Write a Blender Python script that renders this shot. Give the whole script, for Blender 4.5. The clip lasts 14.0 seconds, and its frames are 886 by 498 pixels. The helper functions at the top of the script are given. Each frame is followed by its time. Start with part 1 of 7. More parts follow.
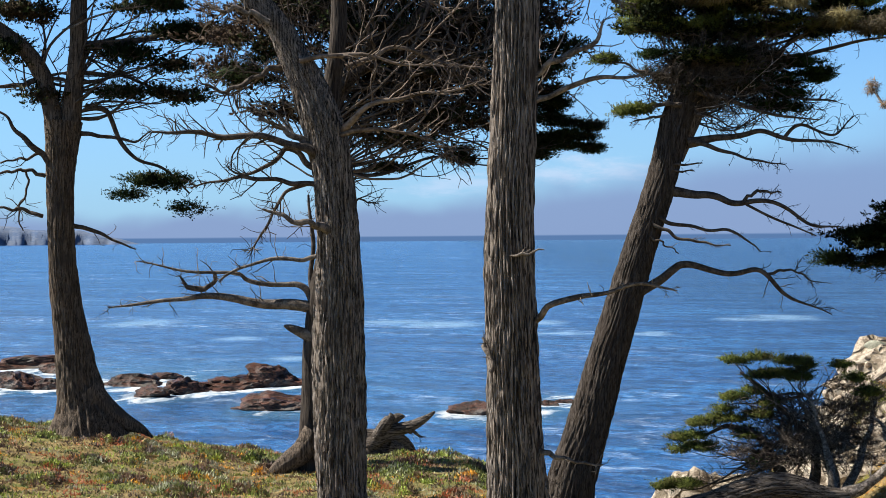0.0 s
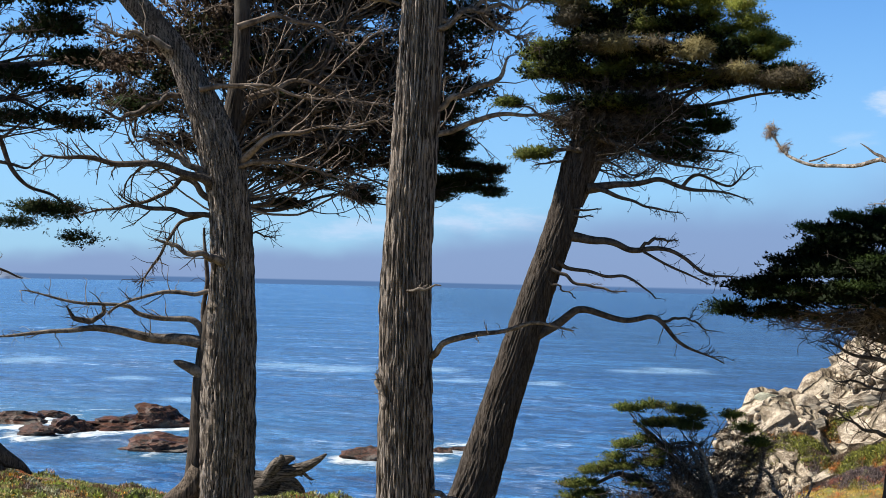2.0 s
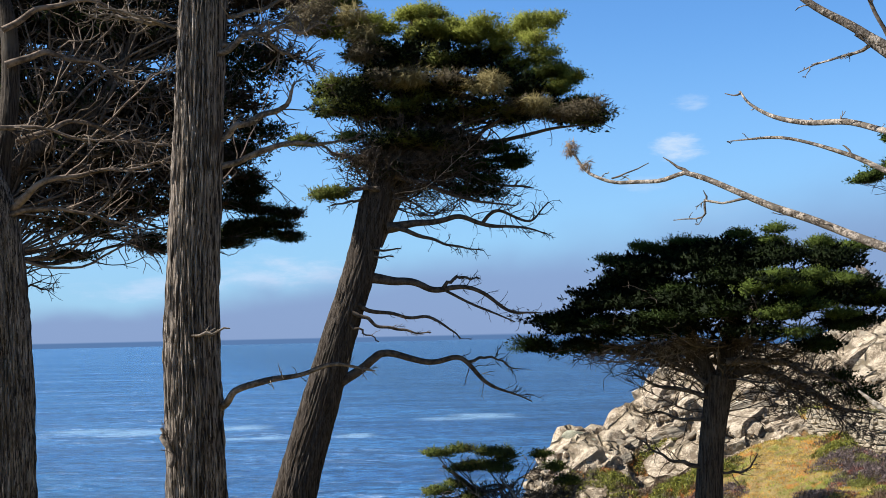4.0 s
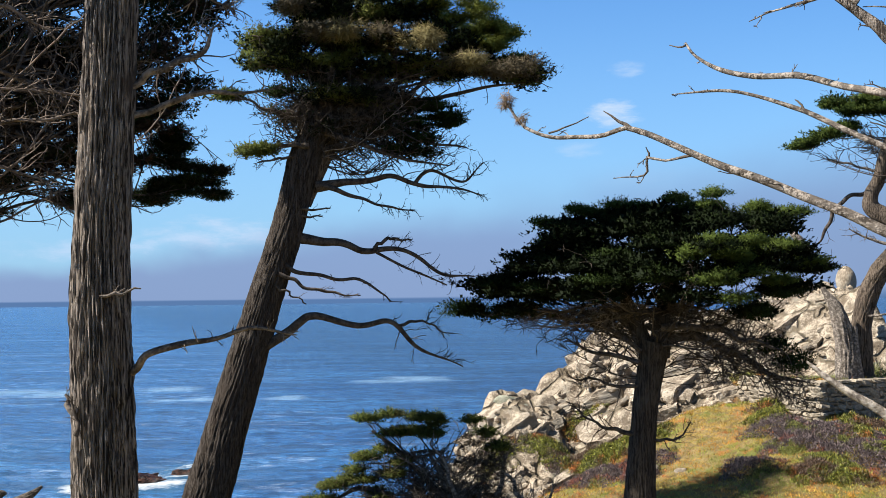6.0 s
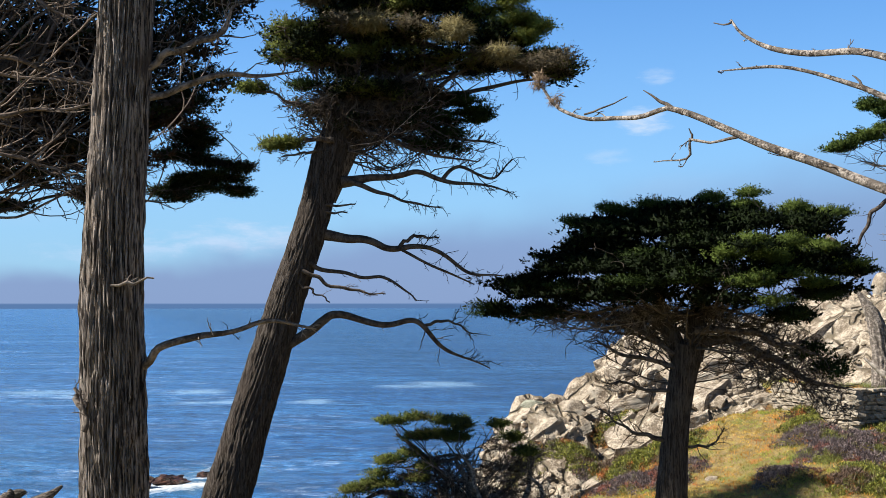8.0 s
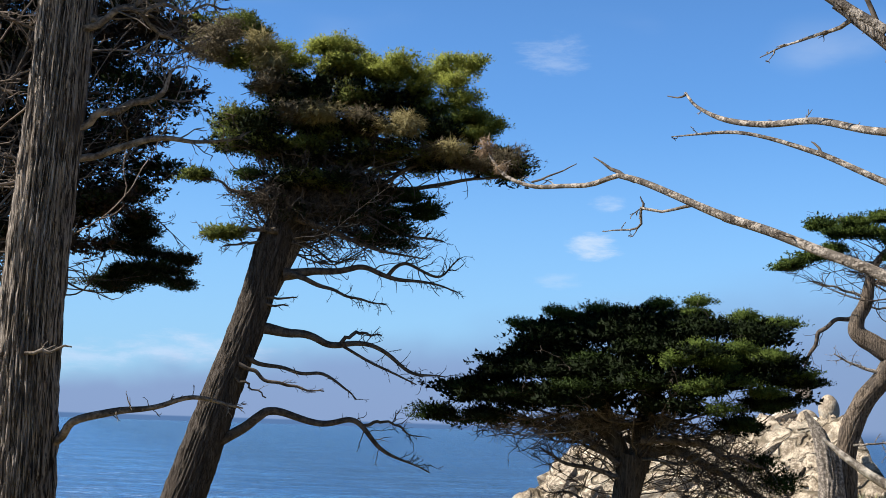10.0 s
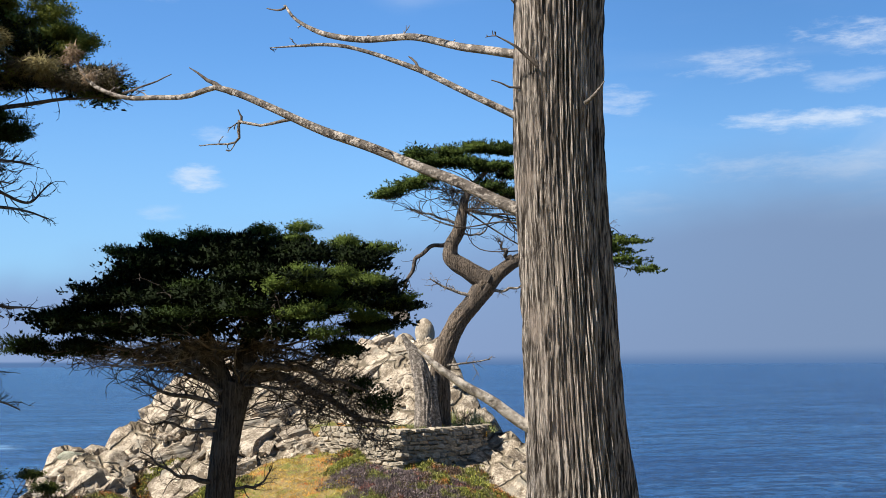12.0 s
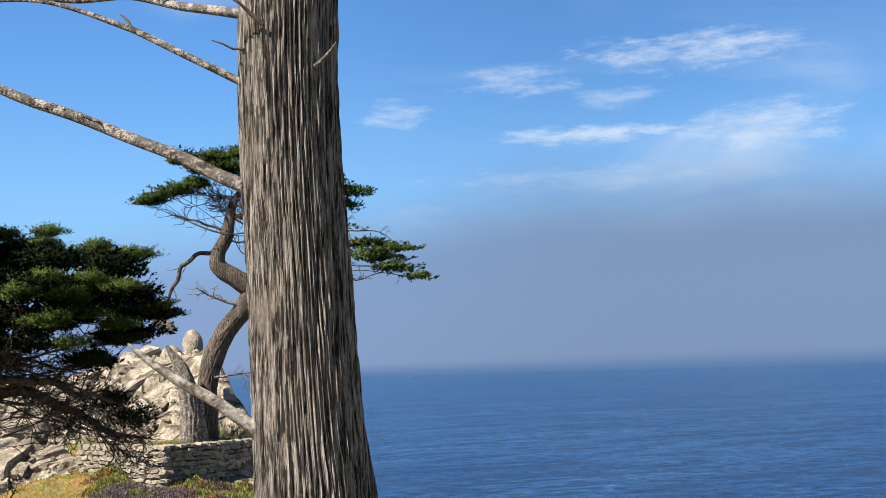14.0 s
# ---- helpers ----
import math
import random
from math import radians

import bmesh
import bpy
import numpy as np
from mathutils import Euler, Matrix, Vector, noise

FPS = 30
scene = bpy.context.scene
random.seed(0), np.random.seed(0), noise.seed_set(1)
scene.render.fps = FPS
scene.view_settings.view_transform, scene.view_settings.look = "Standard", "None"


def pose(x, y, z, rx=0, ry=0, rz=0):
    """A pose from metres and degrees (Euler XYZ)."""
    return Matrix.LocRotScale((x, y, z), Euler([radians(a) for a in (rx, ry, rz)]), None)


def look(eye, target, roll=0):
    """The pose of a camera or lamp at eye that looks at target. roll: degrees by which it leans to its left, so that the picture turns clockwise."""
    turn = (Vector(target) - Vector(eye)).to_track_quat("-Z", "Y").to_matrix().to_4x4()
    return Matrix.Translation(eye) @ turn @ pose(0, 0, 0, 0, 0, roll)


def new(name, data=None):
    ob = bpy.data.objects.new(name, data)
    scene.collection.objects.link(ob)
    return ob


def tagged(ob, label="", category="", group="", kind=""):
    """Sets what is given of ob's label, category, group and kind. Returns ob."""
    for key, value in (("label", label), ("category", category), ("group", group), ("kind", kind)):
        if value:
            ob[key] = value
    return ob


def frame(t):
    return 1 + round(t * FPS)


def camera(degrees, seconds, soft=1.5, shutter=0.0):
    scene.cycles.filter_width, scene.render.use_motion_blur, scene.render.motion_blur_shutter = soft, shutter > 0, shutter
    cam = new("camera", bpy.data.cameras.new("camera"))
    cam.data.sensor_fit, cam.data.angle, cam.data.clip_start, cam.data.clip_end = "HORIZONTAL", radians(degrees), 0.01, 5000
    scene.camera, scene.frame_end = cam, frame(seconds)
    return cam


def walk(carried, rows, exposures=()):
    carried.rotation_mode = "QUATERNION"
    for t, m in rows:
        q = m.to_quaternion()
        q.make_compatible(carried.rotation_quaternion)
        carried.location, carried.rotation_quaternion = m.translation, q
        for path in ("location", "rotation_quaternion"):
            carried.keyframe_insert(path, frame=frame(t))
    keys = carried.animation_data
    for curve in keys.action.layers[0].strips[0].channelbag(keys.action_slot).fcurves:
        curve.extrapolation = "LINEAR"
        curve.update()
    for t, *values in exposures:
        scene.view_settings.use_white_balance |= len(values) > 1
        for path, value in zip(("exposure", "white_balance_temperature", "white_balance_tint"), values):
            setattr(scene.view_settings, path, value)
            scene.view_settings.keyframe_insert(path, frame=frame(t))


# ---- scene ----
cam = camera(38.56, 14.0, soft=0.7)
PATH = [
    (0, (0.003, -0.001, 18.013), (-0.0239, 9.9986, 17.9129), -0.463),
    (0.5, (-0.006, 0.025, 18.001), (0.1313, 10.0231, 17.8429), -0.121),
    (1, (-0.038, -0.003, 17.987), (0.3585, 9.9879, 17.8192), 0.211),
    (1.5, (-0.059, 0.077, 17.976), (0.7563, 10.0425, 17.8423), 0.766),
    (2, (0.043, 0.250, 17.883), (0.8047, 10.2172, 18.1523), 1.349),
    (2.5, (0.107, 0.433, 17.779), (1.8836, 10.2450, 18.5329), -0.363),
    (3, (0.134, 0.665, 17.757), (2.2294, 10.3654, 18.9877), -1.631),
    (3.5, (0.242, 0.879, 17.751), (1.9259, 10.6874, 18.7321), -0.129),
    (4, (0.261, 1.092, 17.740), (2.5445, 10.8040, 18.4235), -1.213),
    (4.2, (0.267, 1.182, 17.747), (2.8660, 10.8203, 18.3304), -1.832),
    (6.3, (0.554, 1.795, 17.736), (3.3307, 11.3939, 18.1192), -0.636),
    (6.5, (0.592, 1.832, 17.731), (3.2010, 11.4753, 18.1860), -0.099),
    (7, (0.666, 1.990, 17.719), (2.9723, 11.7091, 18.1898), 0.623),
    (7.2, (0.653, 2.051, 17.709), (3.0408, 11.7533, 18.1112), 0.377),
    (9.3, (0.822, 2.731, 17.398), (3.4830, 12.3092, 18.4867), -0.415),
    (9.5, (0.878, 2.781, 17.360), (3.3485, 12.3687, 18.7647), 0.805),
    (10, (0.895, 2.804, 17.311), (3.8042, 12.2721, 18.6838), 1.860),
    (10.5, (0.904, 2.958, 17.252), (4.5787, 12.1315, 18.7822), 0.906),
    (11, (0.907, 3.004, 17.249), (5.3241, 11.8769, 18.5746), 0.947),
    (11.5, (0.973, 3.013, 17.251), (6.1224, 11.5136, 18.3617), 0.201),
    (12, (1.051, 3.026, 17.245), (6.7594, 11.1897, 18.1230), -0.318),
    (12.5, (1.179, 3.028, 17.230), (7.2581, 10.9360, 17.9468), -0.561),
    (13, (1.297, 3.066, 17.211), (7.6584, 10.7493, 17.9193), -0.832),
    (13.5, (1.454, 3.250, 17.151), (8.1342, 10.6531, 17.9101), -1.177),
    (14, (1.700, 3.407, 17.135), (8.7300, 10.4550, 18.0887), -1.588),
]
walk(cam, [(t, look(eye, target, roll)) for t, eye, target, roll in PATH])

# ---- daylight ----
SUN_AZ, SUN_EL = -84.0, 46.0        # degrees from +y, clockwise from above
FOG = (0.245, 0.345, 0.585)
world = bpy.data.worlds.new("sky")
scene.world = world
world.use_nodes = True


class Nodes:
    """Short hand for a node tree."""

    def __init__(self, tree):
        self.t = tree
        tree.nodes.clear()

    def add(self, kind, ins=()):
        n = self.t.nodes.new(kind)
        for k, v in dict(ins).items():
            if isinstance(v, bpy.types.NodeSocket):
                self.t.links.new(v, n.inputs[k])
            else:
                n.inputs[k].default_value = v
        return n

    def math(self, op, a, b=0.0, c=0.0, clamp=False):
        n = self.add("ShaderNodeMath", {0: a, 1: b, 2: c})
        n.operation, n.use_clamp = op, clamp
        return n.outputs[0]

    def step(self, v, lo, hi, a=0.0, b=1.0):
        n = self.add("ShaderNodeMapRange", {0: v, 1: lo, 2: hi, 3: a, 4: b})
        n.interpolation_type = "SMOOTHSTEP"
        return n.outputs[0]

    def mix(self, f, a, b, how="MIX"):
        n = self.add("ShaderNodeMix")
        n.data_type, n.blend_type = "RGBA", how
        for k, v in ((0, f), (6, a), (7, b)):
            if isinstance(v, bpy.types.NodeSocket):
                self.t.links.new(v, n.inputs[k])
            else:
                n.inputs[k].default_value = v if k == 0 else (*v, 1)
        return n.outputs[2]

    def attribute(self, name):
        n = self.add("ShaderNodeAttribute")
        n.attribute_name = name
        return n.outputs["Fac"]

    def noise(self, vec, scale, detail=4.0, rough=0.55, distort=0.0):
        return self.add("ShaderNodeTexNoise", {"Vector": vec, "Scale": scale, "Detail": detail, "Roughness": rough, "Distortion": distort}).outputs[0]

    def mapped(self, vec, scale=(1, 1, 1), loc=(0, 0, 0), rot=(0, 0, 0)):
        return self.add("ShaderNodeMapping", {"Vector": vec, "Scale": scale, "Location": loc, "Rotation": rot}).outputs[0]


def build_sky():
    """Nishita daylight with a sea-fog bank over the horizon and thin cirrus."""
    n = Nodes(world.node_tree)
    tex = n.add("ShaderNodeTexSky")
    tex.sky_type, tex.sun_disc, tex.sun_elevation, tex.sun_rotation = "NISHITA", False, radians(SUN_EL), radians(SUN_AZ)
    tex.air_density, tex.dust_density, tex.ozone_density = 1.0, 0.6, 2.0
    sky = tex.outputs[0]
    sky = n.mix(1.0, sky, (0.074, 0.124, 0.176), "MULTIPLY")
    way = n.add("ShaderNodeTexCoord").outputs["Generated"]
    xyz = n.add("ShaderNodeSeparateXYZ", {0: way}).outputs
    el = n.math("MULTIPLY", n.math("ARCSINE", xyz[2]), 57.2958)
    az = n.math("MULTIPLY", n.math("ARCTAN2", xyz[0], xyz[1]), 57.2958)
    flat = n.add("ShaderNodeCombineXYZ", {0: az, 1: el}).outputs[0]
    high = n.math("MULTIPLY", n.step(el, 16.0, 45.0, 1.0, 0.11), n.step(az, 32.0, 52.0, 1.0, 0.8))
    sky = n.mix(1.0, sky, n.add("ShaderNodeCombineColor", {0: high, 1: high, 2: high}).outputs[0], "MULTIPLY")
    # cirrus
    wisp = n.noise(n.mapped(flat, (0.055, 0.24, 1), (1.7, 0.4, 0), (0, 0, -0.35)), 1.0, 7, 0.56, 0.7)
    patch = n.noise(n.mapped(flat, (0.06, 0.13, 1), (5.1, 2.2, 0)), 1.0, 2, 0.5)
    west = n.math("MULTIPLY", n.step(az, 36.0, 50.0), n.step(el, 22.0, 10.0))
    cloud = n.math("MULTIPLY", n.step(wisp, 0.42, 0.66), n.math("ADD", n.math("MULTIPLY", west, 0.10), n.math("MULTIPLY", n.step(patch, 0.56, 0.75), 0.55)), clamp=True)
    sky = n.mix(cloud, sky, (0.66, 0.76, 0.90))
    puff = n.noise(n.mapped(flat, (0.42, 1.5, 1), (2.2, 9.1, 0), (0, 0, -0.22)), 1.0, 8, 0.66, 0.15)
    for ca, ce, wa, we, f in ((24.0, 8.1, 0.9, 0.45, 0.8), (24.5, 10.1, 0.7, 0.3, 0.4), (22.5, 6.6, 0.8, 0.3, 0.35), (21.9, 16.7, 1.3, 0.7, 0.25), (5.8, 2.9, 3.0, 0.55, 1.0), (0.6, 2.3, 2.6, 0.45, 0.85),
                              (42.7, 11.5, 1.3, 0.5, 0.6), (48.4, 12.9, 2.2, 0.55, 0.5), (53.2, 12.0, 1.5, 0.4, 0.35), (51.5, 10.4, 2.9, 0.38, 0.75), (56.6, 13.8, 3.8, 0.7, 0.62), (59.7, 10.3, 2.8, 0.9, 0.6), (51.4, 8.4, 5.2, 0.5, 0.42), (43.8, 6.9, 1.7, 0.45, 0.28)):
        d = n.math("ADD", n.math("POWER", n.math("DIVIDE", n.math("SUBTRACT", az, ca), wa), 2.0), n.math("POWER", n.math("DIVIDE", n.math("SUBTRACT", el, ce), we), 2.0))
        near = n.math("MULTIPLY", n.step(n.math("ADD", d, n.math("MULTIPLY", n.math("SUBTRACT", puff, 0.5), -9.0)), 2.2, -1.6), f)
        sky = n.mix(near, sky, (0.80, 0.87, 0.97))
    # fog bank
    rise = n.add("ShaderNodeMapRange", {0: az, 1: -6.0, 2: 50.0, 3: 0.9, 4: 7.8}).outputs[0]
    top = n.math("ADD", rise, n.math("MULTIPLY", n.math("SUBTRACT", n.noise(n.mapped(flat, (0.11, 0.16, 1)), 1.0, 4, 0.5), 0.5), 3.2))
    edge = n.math("SUBTRACT", el, top)
    soft = n.step(az, -5.0, 45.0, 0.6, 2.8)
    bank = n.step(n.math("DIVIDE", edge, soft), 0.9, -0.9)
    veil = n.mix(n.step(el, 15.0, 1.0, 0.0, 0.62), sky, (0.33, 0.58, 0.90))
    fog = n.mix(n.step(el, 0.0, 8.0), FOG, (0.24, 0.40, 0.69))
    fog = n.mix(n.step(az, 25.0, 55.0, 0.0, 0.9), fog, (0.195, 0.275, 0.445))
    out = n.mix(n.math("MULTIPLY", bank, 0.93), veil, fog)
    blur = n.step(az, 10.0, 60.0, 0.06, 0.7)
    low = n.step(n.math("DIVIDE", el, blur), 1.0, -0.6)
    out = n.mix(n.math("MULTIPLY", low, 0.9), out, (0.085, 0.18, 0.38))
    bg = n.add("ShaderNodeBackground", {0: out, 1: 0.575})
    n.t.links.new(bg.outputs[0], n.add("ShaderNodeOutputWorld").inputs[0])


build_sky()
sun = new("sun", bpy.data.lights.new("sun", "SUN"))
sun.data.energy, sun.data.angle, sun.data.color = 5.0, radians(0.53), (1.0, 0.94, 0.84)
_a, _e = radians(SUN_AZ), radians(SUN_EL)
sun.matrix_world = look((200 * math.sin(_a) * math.cos(_e), 200 * math.cos(_a) * math.cos(_e), 200 * math.sin(_e)), (0, 0, 0))
scene.view_settings.exposure = 0.85

# ---- materials ----


def surface(name, dark, light, scale=6.0, stretch=(1, 1, 1), rough=0.85, bump=0.4, fine=8.0, patch=None, patch_scale=0.6, patch_lo=0.5, patch_hi=0.65, dist=0.03, island=0.0, thing=0.0, metal=0.0, contrast=0.11):
    """A weathered surface: a mix of two colours by noise at two sizes, a patchy third one, and relief."""
    m = bpy.data.materials.new(name)
    m.use_nodes = True
    n = Nodes(m.node_tree)
    v = n.add("ShaderNodeTexCoord").outputs["Object"]
    s = n.mapped(v, stretch)
    big, small = n.noise(s, scale, 5, 0.6), n.noise(s, scale * fine, 4, 0.6)
    f = n.step(n.math("ADD", n.math("MULTIPLY", big, 0.6), n.math("MULTIPLY", small, 0.4)), 0.5 - contrast, 0.5 + contrast)
    c = n.mix(f, dark, light)
    if patch:
        c = n.mix(n.step(n.noise(v, patch_scale, 5, 0.62), patch_lo, patch_hi), c, patch)
    if island or thing:
        r = n.add("ShaderNodeNewGeometry").outputs["Random Per Island"] if island else n.add("ShaderNodeObjectInfo").outputs["Random"]
        a = island or thing
        k = n.math("ADD", n.math("MULTIPLY", r, 2 * a), 1 - a)
        c = n.mix(1.0, c, n.add("ShaderNodeCombineColor", {0: k, 1: k, 2: k}).outputs[0], "MULTIPLY")
    b = n.add("ShaderNodeBsdfPrincipled", {"Base Color": c, "Roughness": rough, "Metallic": metal})
    b.inputs["Specular IOR Level"].default_value = 0.25
    if bump:
        grain = n.noise(n.mapped(v, (1, 1, 0.5)), scale * fine * 1.6, 3, 0.6)
        h = n.math("ADD", n.math("ADD", n.math("MULTIPLY", big, 0.6), n.math("MULTIPLY", small, 0.3)), n.math("MULTIPLY", grain, 0.18))
        n.t.links.new(n.add("ShaderNodeBump", {"Height": h, "Strength": bump, "Distance": dist}).outputs[0], b.inputs["Normal"])
    n.t.links.new(b.outputs[0], n.add("ShaderNodeOutputMaterial").inputs[0])
    return m


def foliage_stuff(name, deep, fresh, dry=None, dry_lo=0.55, dry_hi=0.7, dry_scale=0.8, thin=0.25):
    """Small leaves: each its own shade, drier in patches, letting some light through."""
    m = bpy.data.materials.new(name)
    m.use_nodes = True
    n = Nodes(m.node_tree)
    v = n.add("ShaderNodeTexCoord").outputs["Object"]
    r = n.add("ShaderNodeNewGeometry").outputs["Random Per Island"]
    c = n.mix(n.math("ADD", n.math("MULTIPLY", r, 0.45), n.math("MULTIPLY", n.noise(v, 2.6, 4), 0.6), clamp=True), deep, fresh)
    if dry:
        c = n.mix(n.step(n.math("ADD", n.noise(v, dry_scale, 4, 0.6), n.math("MULTIPLY", n.math("SUBTRACT", r, 0.5), 0.2)), dry_lo, dry_hi), c, dry)
    b = n.add("ShaderNodeBsdfPrincipled", {"Base Color": c, "Roughness": 0.7})
    b.inputs["Specular IOR Level"].default_value = 0.08
    t = n.add("ShaderNodeBsdfTranslucent", {0: c})
    n.t.links.new(n.add("ShaderNodeMixShader", {0: thin, 1: b.outputs[0], 2: t.outputs[0]}).outputs[0], n.add("ShaderNodeOutputMaterial").inputs[0])
    return m


BARK = surface("grey_brown_bark", (0.03, 0.023, 0.019), (0.51, 0.435, 0.375), 5.0, (7.5, 7.5, 0.24), 0.9, 1.0, 4.0, (0.15, 0.12, 0.10), 1.6, 0.54, 0.7, 0.09, contrast=0.07)
BARK_BROWN = surface("brown_bark", (0.03, 0.022, 0.016), (0.24, 0.185, 0.14), 5.0, (7.5, 7.5, 0.24), 0.9, 1.0, 4.0, (0.09, 0.072, 0.058), 1.6, 0.5, 0.66, 0.06, contrast=0.085)
# brown bark dimmed in colour for the shade of neighbouring crowns
BARK_HALF_SHADE = surface("shade_dimmed_bark", (0.026, 0.019, 0.014), (0.122, 0.101, 0.086), 5.0, (7.5, 7.5, 0.24), 0.9, 1.0, 4.0, (0.075, 0.06, 0.05), 1.6, 0.5, 0.66, 0.06, contrast=0.085)
BARK_PALE = surface("pale_fibrous_bark", (0.045, 0.033, 0.025), (0.78, 0.67, 0.575), 8.0, (7, 7, 0.32), 0.9, 1.0, 5.0, (0.46, 0.375, 0.315), 2.2, 0.54, 0.7, 0.12, contrast=0.075)
# shaded copy of the bark: crown shade put into the base colour
BARK_SHADE = surface("shaded_bark", (0.02, 0.015, 0.012), (0.10, 0.08, 0.064), 5.0, (7.5, 7.5, 0.24), 0.92, 1.0, 4.0, (0.10, 0.085, 0.07), 0.9, 0.5, 0.7, 0.05, contrast=0.085)
BARK_LYING = surface("fallen_bark", (0.022, 0.017, 0.013), (0.22, 0.185, 0.155), 5.0, (0.36, 5, 5), 0.92, 1.0, 4.0, dist=0.05, contrast=0.085)
DEAD = surface("weathered_dead_wood", (0.055, 0.043, 0.034), (0.40, 0.345, 0.295), 14.0, (1, 1, 1), 0.88, 1.0, 4.0, (0.12, 0.10, 0.083), 9.0, 0.47, 0.6, 0.03, contrast=0.1)
DEAD_MID = surface("grey_brown_dead_wood", (0.05, 0.04, 0.032), (0.27, 0.225, 0.185), 6.0, (1, 1, 1), 0.88, 0.9, 5.0, (0.10, 0.082, 0.068), 7.0, 0.52, 0.64, 0.04, contrast=0.12)
DEAD_PALE = surface("bleached_dead_wood", (0.16, 0.13, 0.105), (0.58, 0.51, 0.43), 9.0, (1, 1, 1), 0.85, 0.9, 4.0, (0.30, 0.26, 0.215), 3.0, 0.5, 0.65, 0.025, contrast=0.1)
LICHEN_GREY = foliage_stuff("grey_tan_sprays", (0.055, 0.046, 0.031), (0.205, 0.172, 0.115))
MOSS = foliage_stuff("tan_moss", (0.16, 0.115, 0.075), (0.40, 0.29, 0.20))
DEAD_DARK = surface("dark_dead_wood", (0.035, 0.027, 0.022), (0.125, 0.10, 0.08), 9.0, (1, 1, 1), 0.9, 0.5, 5.0, None, dist=0.01)
TWIG = surface("brown_dead_twigs", (0.06, 0.044, 0.033), (0.20, 0.155, 0.122), 4.0, (1, 1, 1), 0.9, 0.0, 5.0, None, island=0.5)
TWIG_GREY = surface("grey_dead_twigs", (0.12, 0.095, 0.078), (0.36, 0.30, 0.25), 4.0, (1, 1, 1), 0.9, 0.0, 5.0, None, island=0.4)
LEAF = foliage_stuff("cypress_green", (0.008, 0.018, 0.006), (0.055, 0.085, 0.019))
# darker copy of the cypress green; a neighbour's shadow is put into its colour
LEAF_SHADE = foliage_stuff("shade_darkened_green", (0.008, 0.016, 0.005), (0.042, 0.066, 0.015), thin=0.12)
# near-black copy of the leaf green: self-shade inside the crowns, put into the colour
LEAF_CORE_SHADE = foliage_stuff("core_shade_green", (0.003, 0.006, 0.002), (0.013, 0.021, 0.006), thin=0.05)
LEAF_DARK = foliage_stuff("shaded_cypress_green", (0.010, 0.020, 0.008), (0.045, 0.065, 0.018), (0.085, 0.062, 0.038), 0.5, 0.62)
DRY_LEAF = foliage_stuff("dead_brown_sprays", (0.022, 0.016, 0.012), (0.11, 0.078, 0.056), None, thin=0.12)
TAN_SPRAY = foliage_stuff("tan_dead_sprays", (0.06, 0.046, 0.036), (0.22, 0.175, 0.135), None, thin=0.2)
LEAF_OLIVE = foliage_stuff("olive_cypress_green", (0.03, 0.048, 0.013), (0.22, 0.25, 0.06), (0.12, 0.095, 0.045), 0.56, 0.68, thin=0.35)
# bright copy of the leaf green for sunlit sprays; the sunlight is in the colour
LEAF_LIT = foliage_stuff("sunlit_yellow_green", (0.10, 0.13, 0.028), (0.40, 0.43, 0.095), (0.36, 0.30, 0.12), 0.58, 0.7, thin=0.42)
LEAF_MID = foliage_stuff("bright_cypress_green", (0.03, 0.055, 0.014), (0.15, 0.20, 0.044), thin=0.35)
LICHEN = foliage_stuff("pale_lichen", (0.18, 0.155, 0.075), (0.40, 0.34, 0.165))
GRANITE = surface("weathered_granite", (0.23, 0.185, 0.135), (0.49, 0.415, 0.32), 1.5, (1, 1, 1), 0.9, 0.8, 7.0, (0.34, 0.31, 0.26), 0.9, 0.5, 0.64, 0.12)
GRANITE_STONE = surface("granite_boulders", (0.20, 0.158, 0.115), (0.64, 0.55, 0.44), 2.6, (1, 1, 1), 0.92, 1.0, 10.0, (0.31, 0.275, 0.225), 1.6, 0.5, 0.62, 0.16, thing=0.2, contrast=0.085)
WALLSTONE = surface("wall_stone", (0.19, 0.16, 0.12), (0.43, 0.365, 0.28), 3.0, (1, 1, 1), 0.9, 0.7, 6.0, (0.21, 0.195, 0.17), 2.0, 0.52, 0.66, 0.02, thing=0.3)
MORTAR = surface("old_mortar", (0.17, 0.15, 0.125), (0.30, 0.27, 0.22), 8.0, bump=0.5)
SEAROCK = surface("wet_kelp_covered_rock", (0.008, 0.006, 0.005), (0.13, 0.055, 0.034), 3.0, (1, 1, 1), 0.45, 1.0, 7.0, (0.09, 0.08, 0.07), 1.2, 0.54, 0.66, 0.4)


